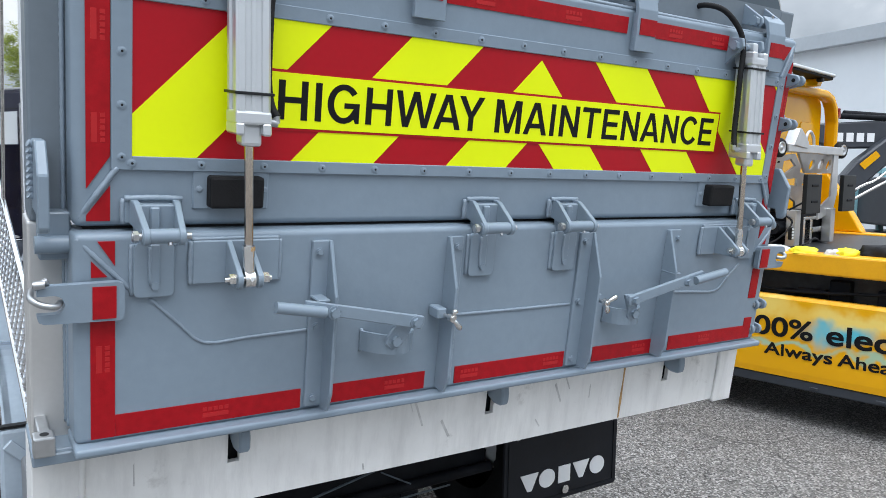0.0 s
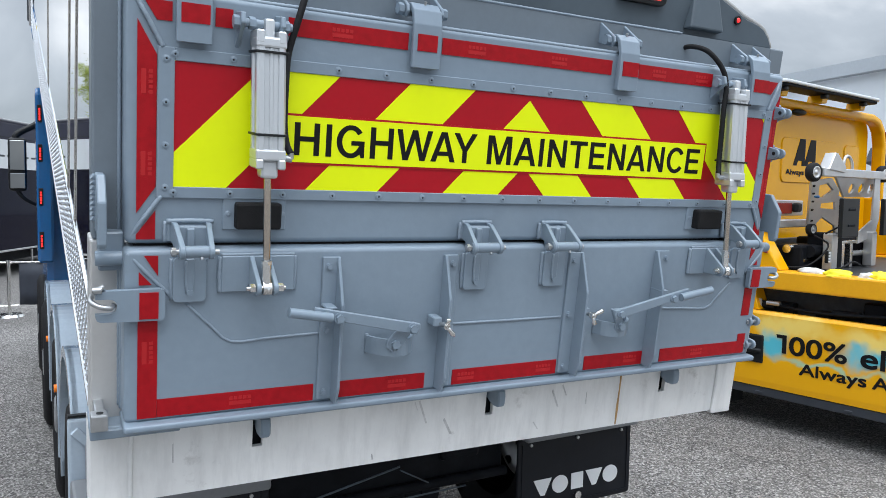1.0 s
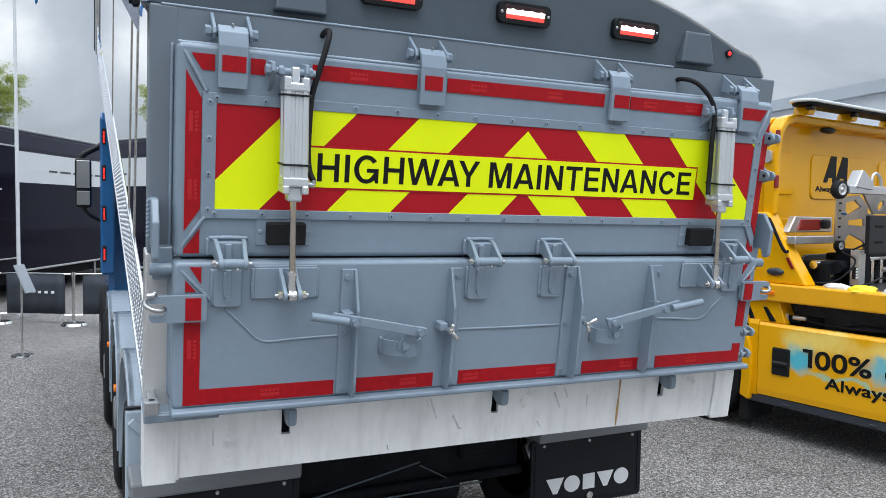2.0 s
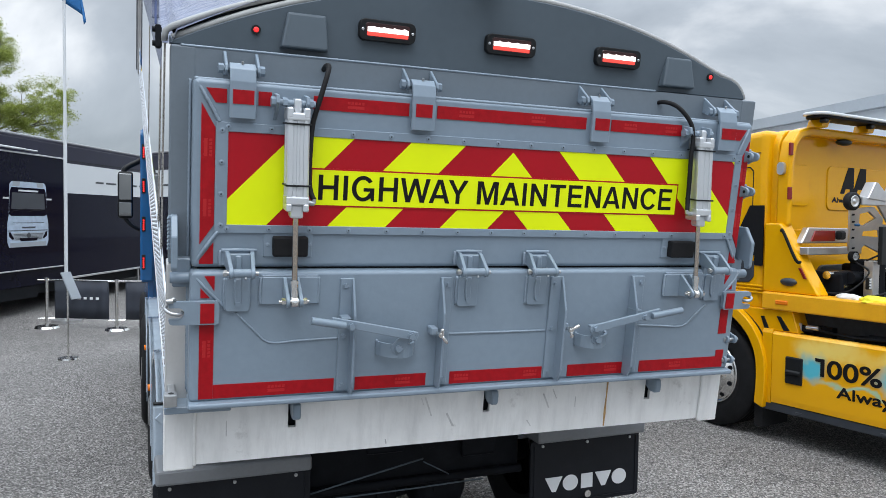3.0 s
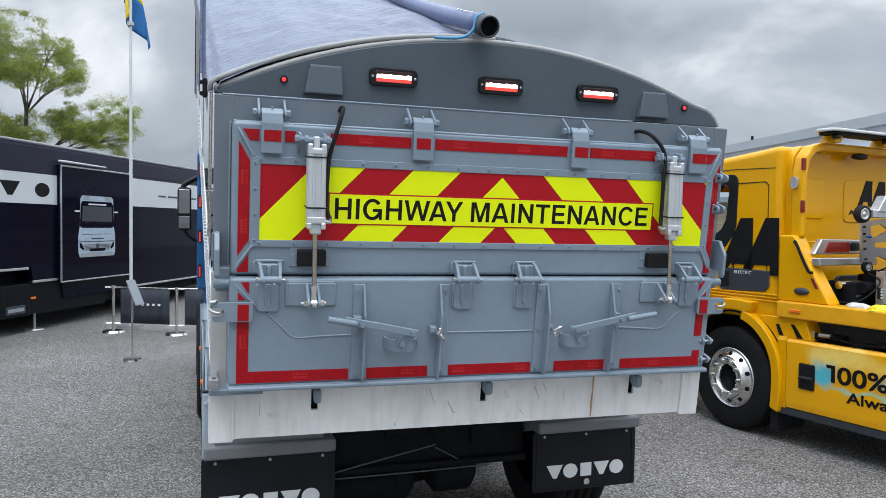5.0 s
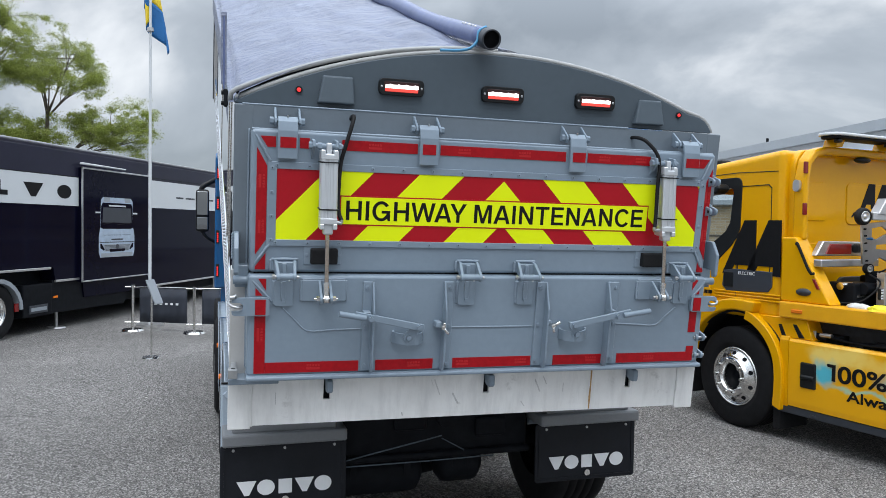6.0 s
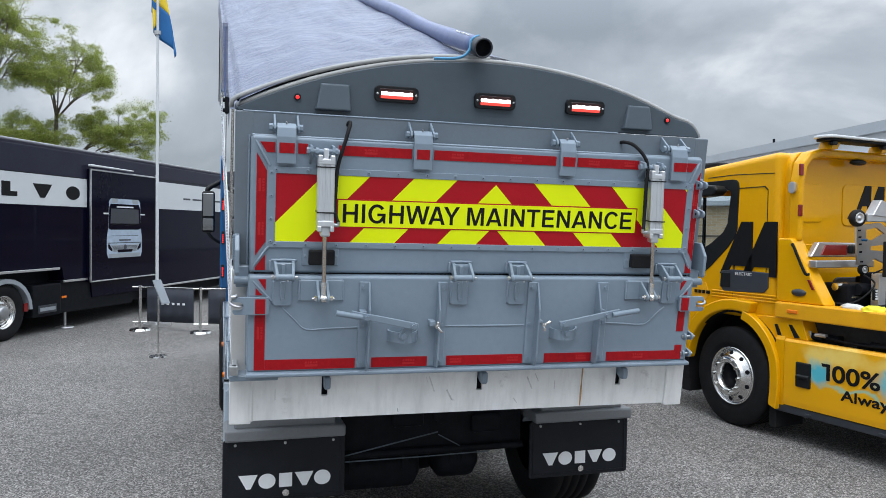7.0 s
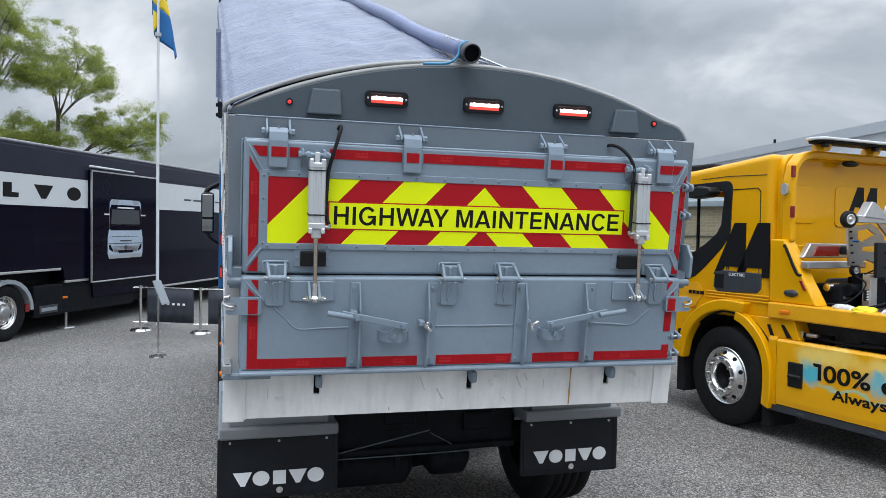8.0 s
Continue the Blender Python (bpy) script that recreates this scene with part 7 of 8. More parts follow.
def small_wheel(u, v, z, r, w):
    bm = bmesh.new()
    tb = bmesh.new()
    lathe(tb, [(-w, r * 0.55), (-w, r * 0.9), (-w * 0.6, r), (w * 0.6, r), (w, r * 0.9), (w, r * 0.55)], 28)
    tb.transform(Matrix.Translation((u, v, z)) @ Matrix.Rotation(radians(80), 4, "Z"))
    take(bm, tb)
    ob = yel("castor_wheel", bm, RUBBER, dolly, "small black rubber wheel")
    bm = bmesh.new()
    tb = bmesh.new()
    lathe(tb, [(-w * 1.10, 0.0), (-w * 1.10, r * 0.16), (-w * 0.85, r * 0.20), (-w * 0.70, r * 0.46), (-w * 1.04, r * 0.52), (-w * 1.04, r * 0.64), (w * 0.8, r * 0.62), (w, 0.0)], 28)
    tb.transform(Matrix.Translation((u, v, z)) @ Matrix.Rotation(radians(80), 4, "Z"))
    take(bm, tb)
    yel("castor_hub", bm, RAW, ob)


small_wheel(4.395, 1.027, 2.095, 0.076, 0.03)
small_wheel(5.70, 1.01, 2.115, 0.076, 0.03)
small_wheel(4.70, 1.165, 1.625, 0.052, 0.022)
bm = bmesh.new()
box(bm, 4.46, 5.66, 0.97, 1.03, 2.065, 2.135, 0.006, 1)
yel("cross_bar", bm, RAW, dolly, "square aluminium cross bar")
bm = bmesh.new()
prism(bm, [(4.51, 2.12), (4.62, 2.26), (4.66, 2.255), (4.82, 2.15), (4.80, 2.10)], 0.955, 1.045, "y", 0.006, 2)
yel("end_block", bm, RAW, dolly, "bright aluminium end block")
bm = bmesh.new()
tube(bm, bend([(4.86, 1.0, 2.13), (4.88, 1.0, 2.22), (4.95, 1.0, 2.245), (5.02, 1.0, 2.20), (5.04, 1.0, 2.12)], 5), 0.013, 8)
yel("lift_handle", bm, RAW, dolly)


def slanted(bm):
    """The cut plates run back towards their foot."""
    for w in bm.verts:
        w.co.y += 1.03 + 0.277 * (2.09 - w.co.z)
    return bm


def oval(u, z, ru, rz):
    return [(u + ru * math.cos(2 * math.pi * k / 16), z + rz * math.sin(2 * math.pi * k / 16)) for k in range(16)]


def cut_plate(outline, holes, label):
    bm = bmesh.new()
    prism(bm, outline, -0.010, 0.010, "y", 0.002)
    tools = []
    for h in holes:
        tools.append(bmesh.new())
        prism(tools[-1], h, -0.05, 0.05, "y")
    return yel("side_plate", slanted(cut(bm, *tools)), RAW, dolly, label)


plate = cut_plate([(4.40, 2.03), (4.736, 2.058), (4.945, 1.962), (4.963, 1.909), (5.087, 1.895), (5.316, 1.549), (5.155, 1.563), (5.082, 1.651), (4.793, 1.728), (4.713, 1.67), (4.577, 1.672)],
                  [[(4.556, 1.993), (4.696, 2.015), (4.834, 1.96), (4.673, 1.891), (4.592, 1.91)], [(4.690, 1.845), (4.942, 1.860), (4.997, 1.792), (4.700, 1.806)], oval(5.12, 1.80, 0.030, 0.018)],
                  "cut aluminium side plate with openings")
bm = bmesh.new()
for u, z in ((4.462, 1.985), (4.495, 1.925), (4.530, 1.860), (4.565, 1.79), (4.62, 1.70)):
    box(bm, u - 0.020, u + 0.020, -0.014, -0.006, z - 0.008, z + 0.008, 0.003, 1)
yel("plate_slot", slanted(bm), FRAME_BLACK, plate, "dark slots")
cut_plate([(4.80, 2.070), (5.64, 2.085), (5.70, 1.905), (5.08, 1.900)], [oval(5.165, 1.975, 0.055, 0.045), oval(5.36, 1.98, 0.055, 0.045), oval(5.55, 1.98, 0.050, 0.045)], "perforated aluminium web under the cross bar")
bm = bmesh.new()
prism(bm, [(5.59, 2.10), (5.49, 2.10), (5.45, 1.70), (5.19, 1.60), (5.19, 1.50), (5.53, 1.56), (5.61, 1.72)], 0.985, 1.000, "y", 0.002)
yel("side_plate", bm, RAW, dolly, "cut aluminium side plate")
bm = bmesh.new()
rod(bm, (4.52, 1.085, 1.905), (4.60, 1.075, 1.900), 0.014, 12)
yel("release_knob", bm, BLUE, dolly, "blue release knob")
for u in (4.55, 5.36):
    bm = bmesh.new()
    box(bm, u, u + 0.31, 0.85, 0.885, 1.575, 1.89, 0.006, 2)
    pad = yel("black_pad", bm, BLACK, dolly, "black plastic pad")
    bm = bmesh.new()
    for z in (1.66, 1.79):
        box(bm, u + 0.10, u + 0.23, 0.845, 0.855, z, z + 0.02, 0.003, 1)
    yel("pad_slot", bm, FRAME_BLACK, pad)
bm = bmesh.new()
box(bm, 4.60, 4.70, 0.94, 1.02, 1.30, 1.60, 0.006, 1)
box(bm, 5.38, 5.47, 0.94, 1.02, 1.30, 1.60, 0.006, 1)
yel("stand", bm, RAW, dolly, "aluminium stand")
bm = bmesh.new()
prism(bm, [(4.235, 1.735), (4.34, 1.872), (4.95, 1.866), (4.95, 1.735)], 1.36, 1.42, "y", 0.008)
tray = yel("lamp_board", bm, RAW, dolly, "aluminium lamp board")
bm = bmesh.new()
prism(bm, [(4.36, 1.752), (4.42, 1.845), (4.72, 1.845), (4.72, 1.752)], 1.345, 1.362, "y", 0.004)
yel("lamp_lens", bm, RED_LENS, tray, "dark red lamp lens")
bm = bmesh.new()
box(bm, 4.74, 4.84, 1.31, 1.37, 1.765, 1.845, 0.02, 2)
yel("knob", bm, BLACK, tray)
bm = bmesh.new()
box(bm, 4.18, 5.00, 1.26, 1.34, 1.640, 1.705, 0.006, 1)
yel("beam", bm, RAW, tray)

# winch and boxes on the bed, straps and gloves
winch = thing("winch", tuple(YEL @ Vector((5.0, 1.2, 1.29))), "black winch and control boxes on the truck bed", "winch")
bm = bmesh.new()
box(bm, 4.42, 4.74, 1.10, 1.38, 1.285, 1.50, 0.02, 2)
box(bm, 4.70, 4.88, 0.98, 1.2, 1.285, 1.60, 0.015, 2)
box(bm, 4.92, 5.75, 1.08, 1.40, 1.285, 1.55, 0.02, 2)
rod(bm, (4.50, 1.08, 1.45), (4.95, 1.08, 1.45), 0.05, 16)
yel("housing", bm, FRAME_BLACK, winch)
bm = bmesh.new()
for u in (5.00, 5.16, 5.52):
    box(bm, u, u + 0.045, 1.03, 1.08, 1.29, 1.50, 0.004, 1)
box(bm, 4.98, 5.60, 1.03, 1.09, 1.50, 1.525, 0.004, 1)
rod(bm, (5.20, 1.05, 1.41), (5.52, 1.05, 1.41), 0.03, 16)
yel("winch_frame", bm, CHROME, winch)
for a, b, r in (((4.36, 1.20, 1.47), (4.52, 1.20, 1.47), 0.035), ((4.45, 1.12, 1.38), (4.60, 1.12, 1.38), 0.028)):
    bm = bmesh.new()
    rod(bm, a, b, r, 16)
    yel("roller", bm, CHROME, winch)
bm = bmesh.new()
box(bm, 4.565, 4.635, 0.955, 0.985, 1.36, 1.46, 0.006, 1)
lampb = yel("work_lamp", bm, BLACK, winch, "square LED work lamp")
bm = bmesh.new()
for i in range(3):
    for j in range(4):
        rod(bm, (4.58 + i * 0.02, 0.956, 1.373 + j * 0.024), (4.58 + i * 0.02, 0.950, 1.373 + j * 0.024), 0.009, 10)
yel("led", bm, WHITE, lampb)
bm = bmesh.new()
for pts in ([(4.30, 1.25, 1.32), (4.42, 1.05, 1.34), (4.55, 0.95, 1.50), (4.62, 1.1, 1.58)], [(4.40, 0.9, 1.31), (4.6, 0.86, 1.33), (4.9, 0.9, 1.36), (5.2, 0.95, 1.31)], [(4.6, 1.0, 1.6), (4.75, 0.94, 1.66), (4.95, 1.0, 1.62)]):
    tube(bm, bend(pts, 6), 0.008, 6)
yel("cable", bm, RUBBER, winch)
FABRIC = material("bright_yellow_strap", (0.80, 0.72, 0.02), 0.6, vary=0.1, scale=10, bump=0.3, bump_scale=60)
GLOVE = material("grey_white_glove", (0.55, 0.55, 0.53), 0.8, vary=0.15, scale=14, bump=0.3, bump_scale=60)
for name, mat, label, (u0, v0, su, sv, sz) in (
        ("strap", FABRIC, "bright yellow strap heaped on the bed rail", (4.20, 0.72, 0.09, 0.10, 0.045)),
        ("glove", GLOVE, "grey work glove on the bed rail", (4.22, 0.92, 0.06, 0.10, 0.04)),
        ("strap", FABRIC, "bright yellow strap heaped on the bed rail", (4.24, 0.42, 0.10, 0.08, 0.055)),
        ("glove", GLOVE, "grey work glove on the bed rail", (4.20, 0.50, 0.05, 0.07, 0.04)),
        ("work_bag", RUBBER, "black bag on the truck bed", (4.36, 0.22, 0.10, 0.18, 0.09))):
    bm = bmesh.new()
    bmesh.ops.create_icosphere(bm, subdivisions=3, radius=1)
    for w in bm.verts:
        n = noise.noise(w.co * 1.7 + Vector((u0 * 9, v0 * 7, 0)))
        w.co = w.co * (1 + 0.45 * n)
        w.co = Vector((u0 + w.co.x * su, v0 + w.co.y * sv, 1.303 + max(-0.05, w.co.z) * sz))
    solid(name, bm, mat, label, name.replace("_", " "), m=YEL, smooth=True)

# ---------------------------------------------------------------- the black exhibition trailer
TRA = Matrix.Rotation(radians(66), 4, "Z")  # x runs along its side, -y faces the lorries
tbse = TRA @ Vector((10.0, 9.7, 0))
trailer = thing("exhibition_trailer", (tbse.x, tbse.y, 0), "glossy black exhibition trailer with a pale band", "trailer")
FACE = 8.476


def tra(name, bm, mat, parent=trailer, label="", smooth=False):
    return part(name, bm, mat, parent, label, TRA, smooth)


bm = bmesh.new()
prism(bm, [(1.5, 1.14), (8.60, 1.14), (8.66, 0.86), (9.45, 0.84), (9.50, 0.52), (19.0, 0.52), (19.0, 2.80), (1.5, 2.80)], FACE, FACE + 2.5, "y")
side = tra("body", bm, NAVY, trailer, "glossy black trailer side")
bm = bmesh.new()
prism(bm, [(FACE + 0.0, 2.80), (FACE + 0.0, 3.24), (FACE + 0.06, 3.33), (FACE + 2.44, 3.33), (FACE + 2.5, 3.24), (FACE + 2.5, 2.80)], 1.5, 19.0, "x")
roof = tra("roof", bm, NAVY_TOP, trailer, "dark slate trailer roof")
bm = bmesh.new()
box(bm, 1.5, 19.0, FACE - 0.012, FACE + 0.03, 3.305, 3.335, 0.006, 1)
tra("roof_trim", bm, RAW, roof, "thin bright roof edge")
for x0, x1 in ((1.6, 9.36), (11.90, 18.9)):
    bm = bmesh.new()
    box(bm, x0, x1, FACE - 0.005, FACE + 0.01, 2.25 if x0 < 9 else 2.292, 2.782 if x0 < 9 else 2.90)
    tra("pale_band", bm, PALE, side, "pale grey band")
    bm = bmesh.new()
    box(bm, x0, x1, FACE - 0.008, FACE + 0.01, 2.79 if x0 < 9 else 2.945, 2.80 if x0 < 9 else 2.960)
    tra("seam", bm, BLACK, side)
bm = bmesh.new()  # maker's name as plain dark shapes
for i, (c, w) in enumerate(((5.55, 0.46), (6.45, 0.42), (7.27, 0.36), (8.07, 0.50), (8.90, 0.40))):
    if i in (0, 3):
        prism(bm, [(c - w / 2, 2.62), (c + w / 2, 2.62), (c + 0.06, 2.38), (c - 0.06, 2.38)], FACE - 0.009, FACE)
    elif i == 2:
        prism(bm, [(c - w / 2, 2.38), (c + w / 2, 2.38), (c + w / 2, 2.46), (c + 0.02, 2.46), (c + 0.02, 2.62), (c - w / 2, 2.62)], FACE - 0.009, FACE)
    else:
        prism(bm, [(c + w / 2 * math.cos(2 * math.pi * k / 20), 2.50 + 0.125 * math.sin(2 * math.pi * k / 20)) for k in range(20)], FACE - 0.009, FACE)
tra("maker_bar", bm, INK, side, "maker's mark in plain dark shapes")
bm = bmesh.new()
x = 13.05
for w in (0.34, 0.46, 0.50, 0.30, 0.44):
    box(bm, x, x + w, FACE - 0.009, FACE, 2.535, 2.575)
    x += w + 0.12
tra("small_print_bar", bm, SKIRT, side)
for x0, x1, z in ((1.6, 8.52, 1.125), (8.64, 9.40, 0.885), (11.95, 18.9, 0.555)):
    bm = bmesh.new()
    box(bm, x0, x1, FACE - 0.02, FACE + 0.02, z - 0.02, z + 0.022, 0.006, 1)
    tra("silver_strip", bm, RAW, side, "thin silver side strip")
# slide-out panel
bm = bmesh.new()
box(bm, 9.32, 11.67, FACE - 0.08, FACE + 0.3, 0.83, 2.98, 0.01, 1)
slide = tra("slide_out", bm, NAVY, trailer, "black slide-out panel with a printed lorry front")
bm = bmesh.new()
for q in ((9.31, 9.335, 0.83, 2.99), (11.66, 11.685, 0.80, 3.03), (9.31, 11.685, 2.955, 2.985), (9.31, 11.685, 0.82, 0.845)):
    box(bm, q[0], q[1], FACE - 0.095, FACE - 0.06, q[2], q[3], 0.006, 1)
tra("slide_frame", bm, RAW, slide, "thin bright metal frame")
bm = bmesh.new()
prism(bm, [(9.26, 3.025), (9.26, 3.065), (10.7, 3.05), (10.7, 3.025)], FACE - 0.14, FACE - 0.06, "y", 0.01)
tra("awning_case", bm, PALE, slide)
# printed lorry front, flat
PX0, PX1, PZ0, PZ1 = 9.84, 11.10, 1.26, 2.45
yq = FACE - 0.083
bm = bmesh.new()
W = PX1 - PX0
prism(bm, [(PX0 + 0.05, PZ0), (PX1 - 0.05, PZ0), (PX1, PZ0 + 0.1), (PX1, PZ0 + 0.42), (PX1 - 0.05, PZ0 + 0.60), (PX1 - 0.07, PZ1 - 0.06), (PX1 - 0.14, PZ1), (PX0 + 0.14, PZ1), (PX0 + 0.07, PZ1 - 0.06), (PX0 + 0.05, PZ0 + 0.60), (PX0, PZ0 + 0.42), (PX0, PZ0 + 0.1)], yq, yq + 0.006)
pr = tra("lorry_print", bm, TRUCK_PRINT, slide, "printed silver lorry front")
PH = PZ1 - PZ0


def printed(name, shapes, mat, k):
    """Flat printed shapes: outlines in widths across and heights down from the top of the print."""
    for shape in shapes:
        bm = bmesh.new()
        prism(bm, [(PX0 + W * p, PZ1 - PH * q) for p, q in shape], yq - 0.0015 * k, yq + 0.004)
        tra(name, bm, mat, pr)


printed("windscreen_print", [[(0.06, 0.15), (0.10, 0.09), (0.90, 0.09), (0.94, 0.15), (0.96, 0.50), (0.90, 0.525), (0.10, 0.525), (0.04, 0.50)]], NAVY, 1)
printed("cab_print", [[(0.11, 0.17), (0.89, 0.17), (0.91, 0.42), (0.09, 0.42)]], SKIRT, 2)
printed("roof_mark", [[(0.26, 0.125), (0.74, 0.125), (0.74, 0.150), (0.26, 0.150)]], PALE, 2)
printed("wiper_print", [[(0.12, 0.445), (0.45, 0.405), (0.45, 0.412), (0.12, 0.455)], [(0.50, 0.445), (0.86, 0.425), (0.86, 0.432), (0.50, 0.455)]], INK, 3)
printed("roof_print", [[(0.14, 0.0), (0.30, 0.0), (0.28, 0.075), (0.12, 0.075)], [(0.70, 0.0), (0.86, 0.0), (0.88, 0.075), (0.72, 0.075)]], FASCIA, 1)
printed("hood_line", [[(0.12, 0.625), (0.88, 0.625), (0.88, 0.633), (0.12, 0.633)], [(0.33, 0.690), (0.67, 0.690), (0.66, 0.715), (0.34, 0.715)], [(0.02, 0.742), (0.98, 0.742), (0.98, 0.756), (0.02, 0.756)]], SKIRT, 1)
printed("grille_print", [[(0.10, 0.785), (0.90, 0.785), (0.84, 0.90), (0.16, 0.90)], [(0.06, 0.93), (0.94, 0.93), (0.94, 1.0), (0.06, 1.0)]], FASCIA, 1)
printed("grille_bar", [[(0.14 + 0.01 * i, 0.80 + 0.02 * i), (0.86 - 0.01 * i, 0.80 + 0.02 * i), (0.86 - 0.01 * i, 0.808 + 0.02 * i), (0.14 + 0.01 * i, 0.808 + 0.02 * i)] for i in range(5)], SKIRT, 2)
printed("intake_print", [[(0.28, 0.865), (0.72, 0.865), (0.70, 0.91), (0.30, 0.91)]], NAVY, 3)
printed("badge_print", [[(0.5 + 0.045 * math.cos(i * math.pi / 6), 0.825 + 0.045 * math.sin(i * math.pi / 6)) for i in range(12)]], SKIRT, 3)
printed("headlight_print", [[(0.03, 0.77), (0.07, 0.77), (0.15, 0.87), (0.12, 0.885), (0.04, 0.84)], [(0.97, 0.77), (0.93, 0.77), (0.85, 0.87), (0.88, 0.885), (0.96, 0.84)]], NAVY, 2)
bm = bmesh.new()
for s0, s1 in ((PX0 - 0.11, PX0 + 0.05), (PX1 - 0.05, PX1 + 0.11)):
    box(bm, s0, s1, yq - 0.001, yq + 0.005, PZ1 - 0.32, PZ1 - 0.29)
tra("print_mirror", bm, PALE, pr)
# running gear
for xw in (7.20, 5.85, 4.5):
    wheel(trailer, 0, 0, 0.47, 0.30, -1, TRA @ Matrix.Translation((xw, FACE + 0.17, 0)) @ Matrix.Rotation(radians(90), 4, "Z"), CHROME)
    bm = bmesh.new()
    arcp = [(xw + 0.60 * math.cos(math.pi * k / 12), 0.47 + 0.55 * math.sin(math.pi * k / 12)) for k in range(13)]
    arci = [(xw + 0.53 * math.cos(math.pi * k / 12), 0.47 + 0.48 * math.sin(math.pi * k / 12)) for k in range(13)]
    prism(bm, arcp + arci[::-1], FACE - 0.02, FACE + 0.4, "y")
    tra("wheel_arch", bm, FASCIA, trailer, "grey wheel arch")
bm = bmesh.new()
box(bm, 2.0, 9.5, FACE + 0.30, FACE + 2.2, 0.62, 1.15)
box(bm, 9.5, 18.5, FACE + 0.25, FACE + 2.3, 0.30, 0.55)
# added far-side walls, unseen, that keep light from under the trailer
box(bm, 2.0, 11.6, FACE + 2.25, FACE + 2.3, 0.03, 0.95)
box(bm, 12.3, 18.5, FACE + 2.25, FACE + 2.3, 0.03, 0.95)
box(bm, 7.85, 8.6, FACE + 0.02, FACE + 0.5, 0.30, 0.86, 0.02, 2)
prism(bm, [(8.6, 0.32), (10.9, 0.28), (11.0, 0.50), (9.5, 0.52), (9.48, 0.86), (8.6, 0.9)], FACE + 0.03, FACE + 0.5, "y")
under = tra("underbody", bm, FRAME_BLACK, trailer, "black underbody lockers and an added far wall that blocks light")
bm = bmesh.new()
box(bm, 7.98, 8.46, FACE + 0.005, FACE + 0.022, 0.36, 0.50, 0.004, 1)
plq = tra("maker_plate", bm, SKIRT, under, "small grey maker's plate")
bm = bmesh.new()
box(bm, 8.02, 8.42, FACE - 0.001, FACE + 0.006, 0.40, 0.46)
tra("plate_bar", bm, FASCIA, plq)
bm = bmesh.new()
box(bm, 8.62, 8.74, FACE + 0.01, FACE + 0.03, 0.58, 0.62, 0.004, 1)
tra("amber_lamp", bm, AMBER, under)
bm = bmesh.new()
box(bm, 7.62, 7.72, FACE + 0.0, FACE + 0.02, 0.44, 0.58, 0.004, 1)
tra("rear_lamp", bm, RED_LENS, under)
for xl in (8.955, 15.5):
    bm = bmesh.new()
    rod(bm, (xl, FACE + 0.2, 0.02), (xl, FACE + 0.2, 0.55), 0.026, 12)
    rod(bm, (xl, FACE + 0.2, 0.0), (xl, FACE + 0.2, 0.022), 0.16, 22, 0.15)
    tra("landing_leg", bm, RAW, trailer, "steel landing leg on a round foot")


# ---------------------------------------------------------------- barrier, stand, flag
def post(x, y):
    ob = thing("barrier_post", (x, y, 0), "chrome barrier post on a round base", "post", "barrier posts")
    bm = bmesh.new()
    rod(bm, (x, y, 0.0), (x, y, 0.035), 0.19, 28, 0.17)
    part("base", bm, CHROME, ob)
    bm = bmesh.new()
    rod(bm, (x, y, 0.03), (x, y, 0.80), 0.025, 16)
    part("upright", bm, CHROME, ob)
    bm = bmesh.new()
    rod(bm, (x, y, 0.77), (x, y, 0.83), 0.032, 16)
    for z in (0.795, 0.16):
        rod(bm, (x - 0.13, y + 0.02, z), (x + 0.13, y - 0.02, z), 0.012, 8)
    part("cap", bm, CHROME, ob)


posts = [(-2.90, 11.07), (-1.82, 10.52), (-0.60, 10.15)]
for p in posts:
    post(*p)
for (xa, ya), (xb, yb_) in ((posts[0], posts[1]), (posts[1], posts[2])):
    d = Vector((xb - xa, yb_ - ya, 0))
    L = d.length
    d.normalize()
    m = Matrix.Translation((xa, ya, 0)) @ Matrix.Rotation(math.atan2(d.y, d.x), 4, "Z")
    bm = bmesh.new()
    n = 24
    rows = [[bm.verts.new((0.14 + (L - 0.28) * i / n, 0.012 * math.sin(i * 1.1) * (1 - z * 0.7), z)) for i in range(n + 1)] for z in (0.17, 0.37, 0.59, 0.795)]
    for a, b in zip(rows, rows[1:]):
        for i in range(n):
            bm.faces.new((a[i], a[i + 1], b[i + 1], b[i])).smooth = True
    ban = thing("barrier_banner", (xa, ya, 0), "dark grey cloth banner hung between posts", "banner", "barrier banners")
    cloth = part("cloth", bm, CLOTH, ban, "", m)
    cloth.modifiers.new("thickness", "SOLIDIFY").thickness = 0.006
    bm = bmesh.new()
    for i in range(5):
        c = L * 0.52 - 0.16 + i * 0.105
        box(bm, c - 0.024, c + 0.024, -0.024, -0.018, 0.490, 0.528)
    part("maker_bar", bm, WHITE, ban, "", m)
    bm = bmesh.new()
    rod(bm, (0.05, 0, 0.800), (L - 0.05, 0, 0.800), 0.009, 8)
    part("rail", bm, CHROME, ban, "", m)

sx, sy = -2.305, 8.08
stand = thing("information_stand", (sx, sy, 0), "slim information stand with a tilted panel", "stand")
bm = bmesh.new()
rod(bm, (sx, sy, 0.0), (sx, sy, 0.018), 0.13, 28, 0.125)
part("base", bm, CHROME, stand)
bm = bmesh.new()
rod(bm, (sx, sy, 0.02), (sx, sy, 0.96), 0.014, 14)
part("pole", bm, CHROME, stand)
bm = bmesh.new()
box(bm, -0.085, 0.085, -0.010, 0.010, -0.19, 0.19, 0.004, 1)
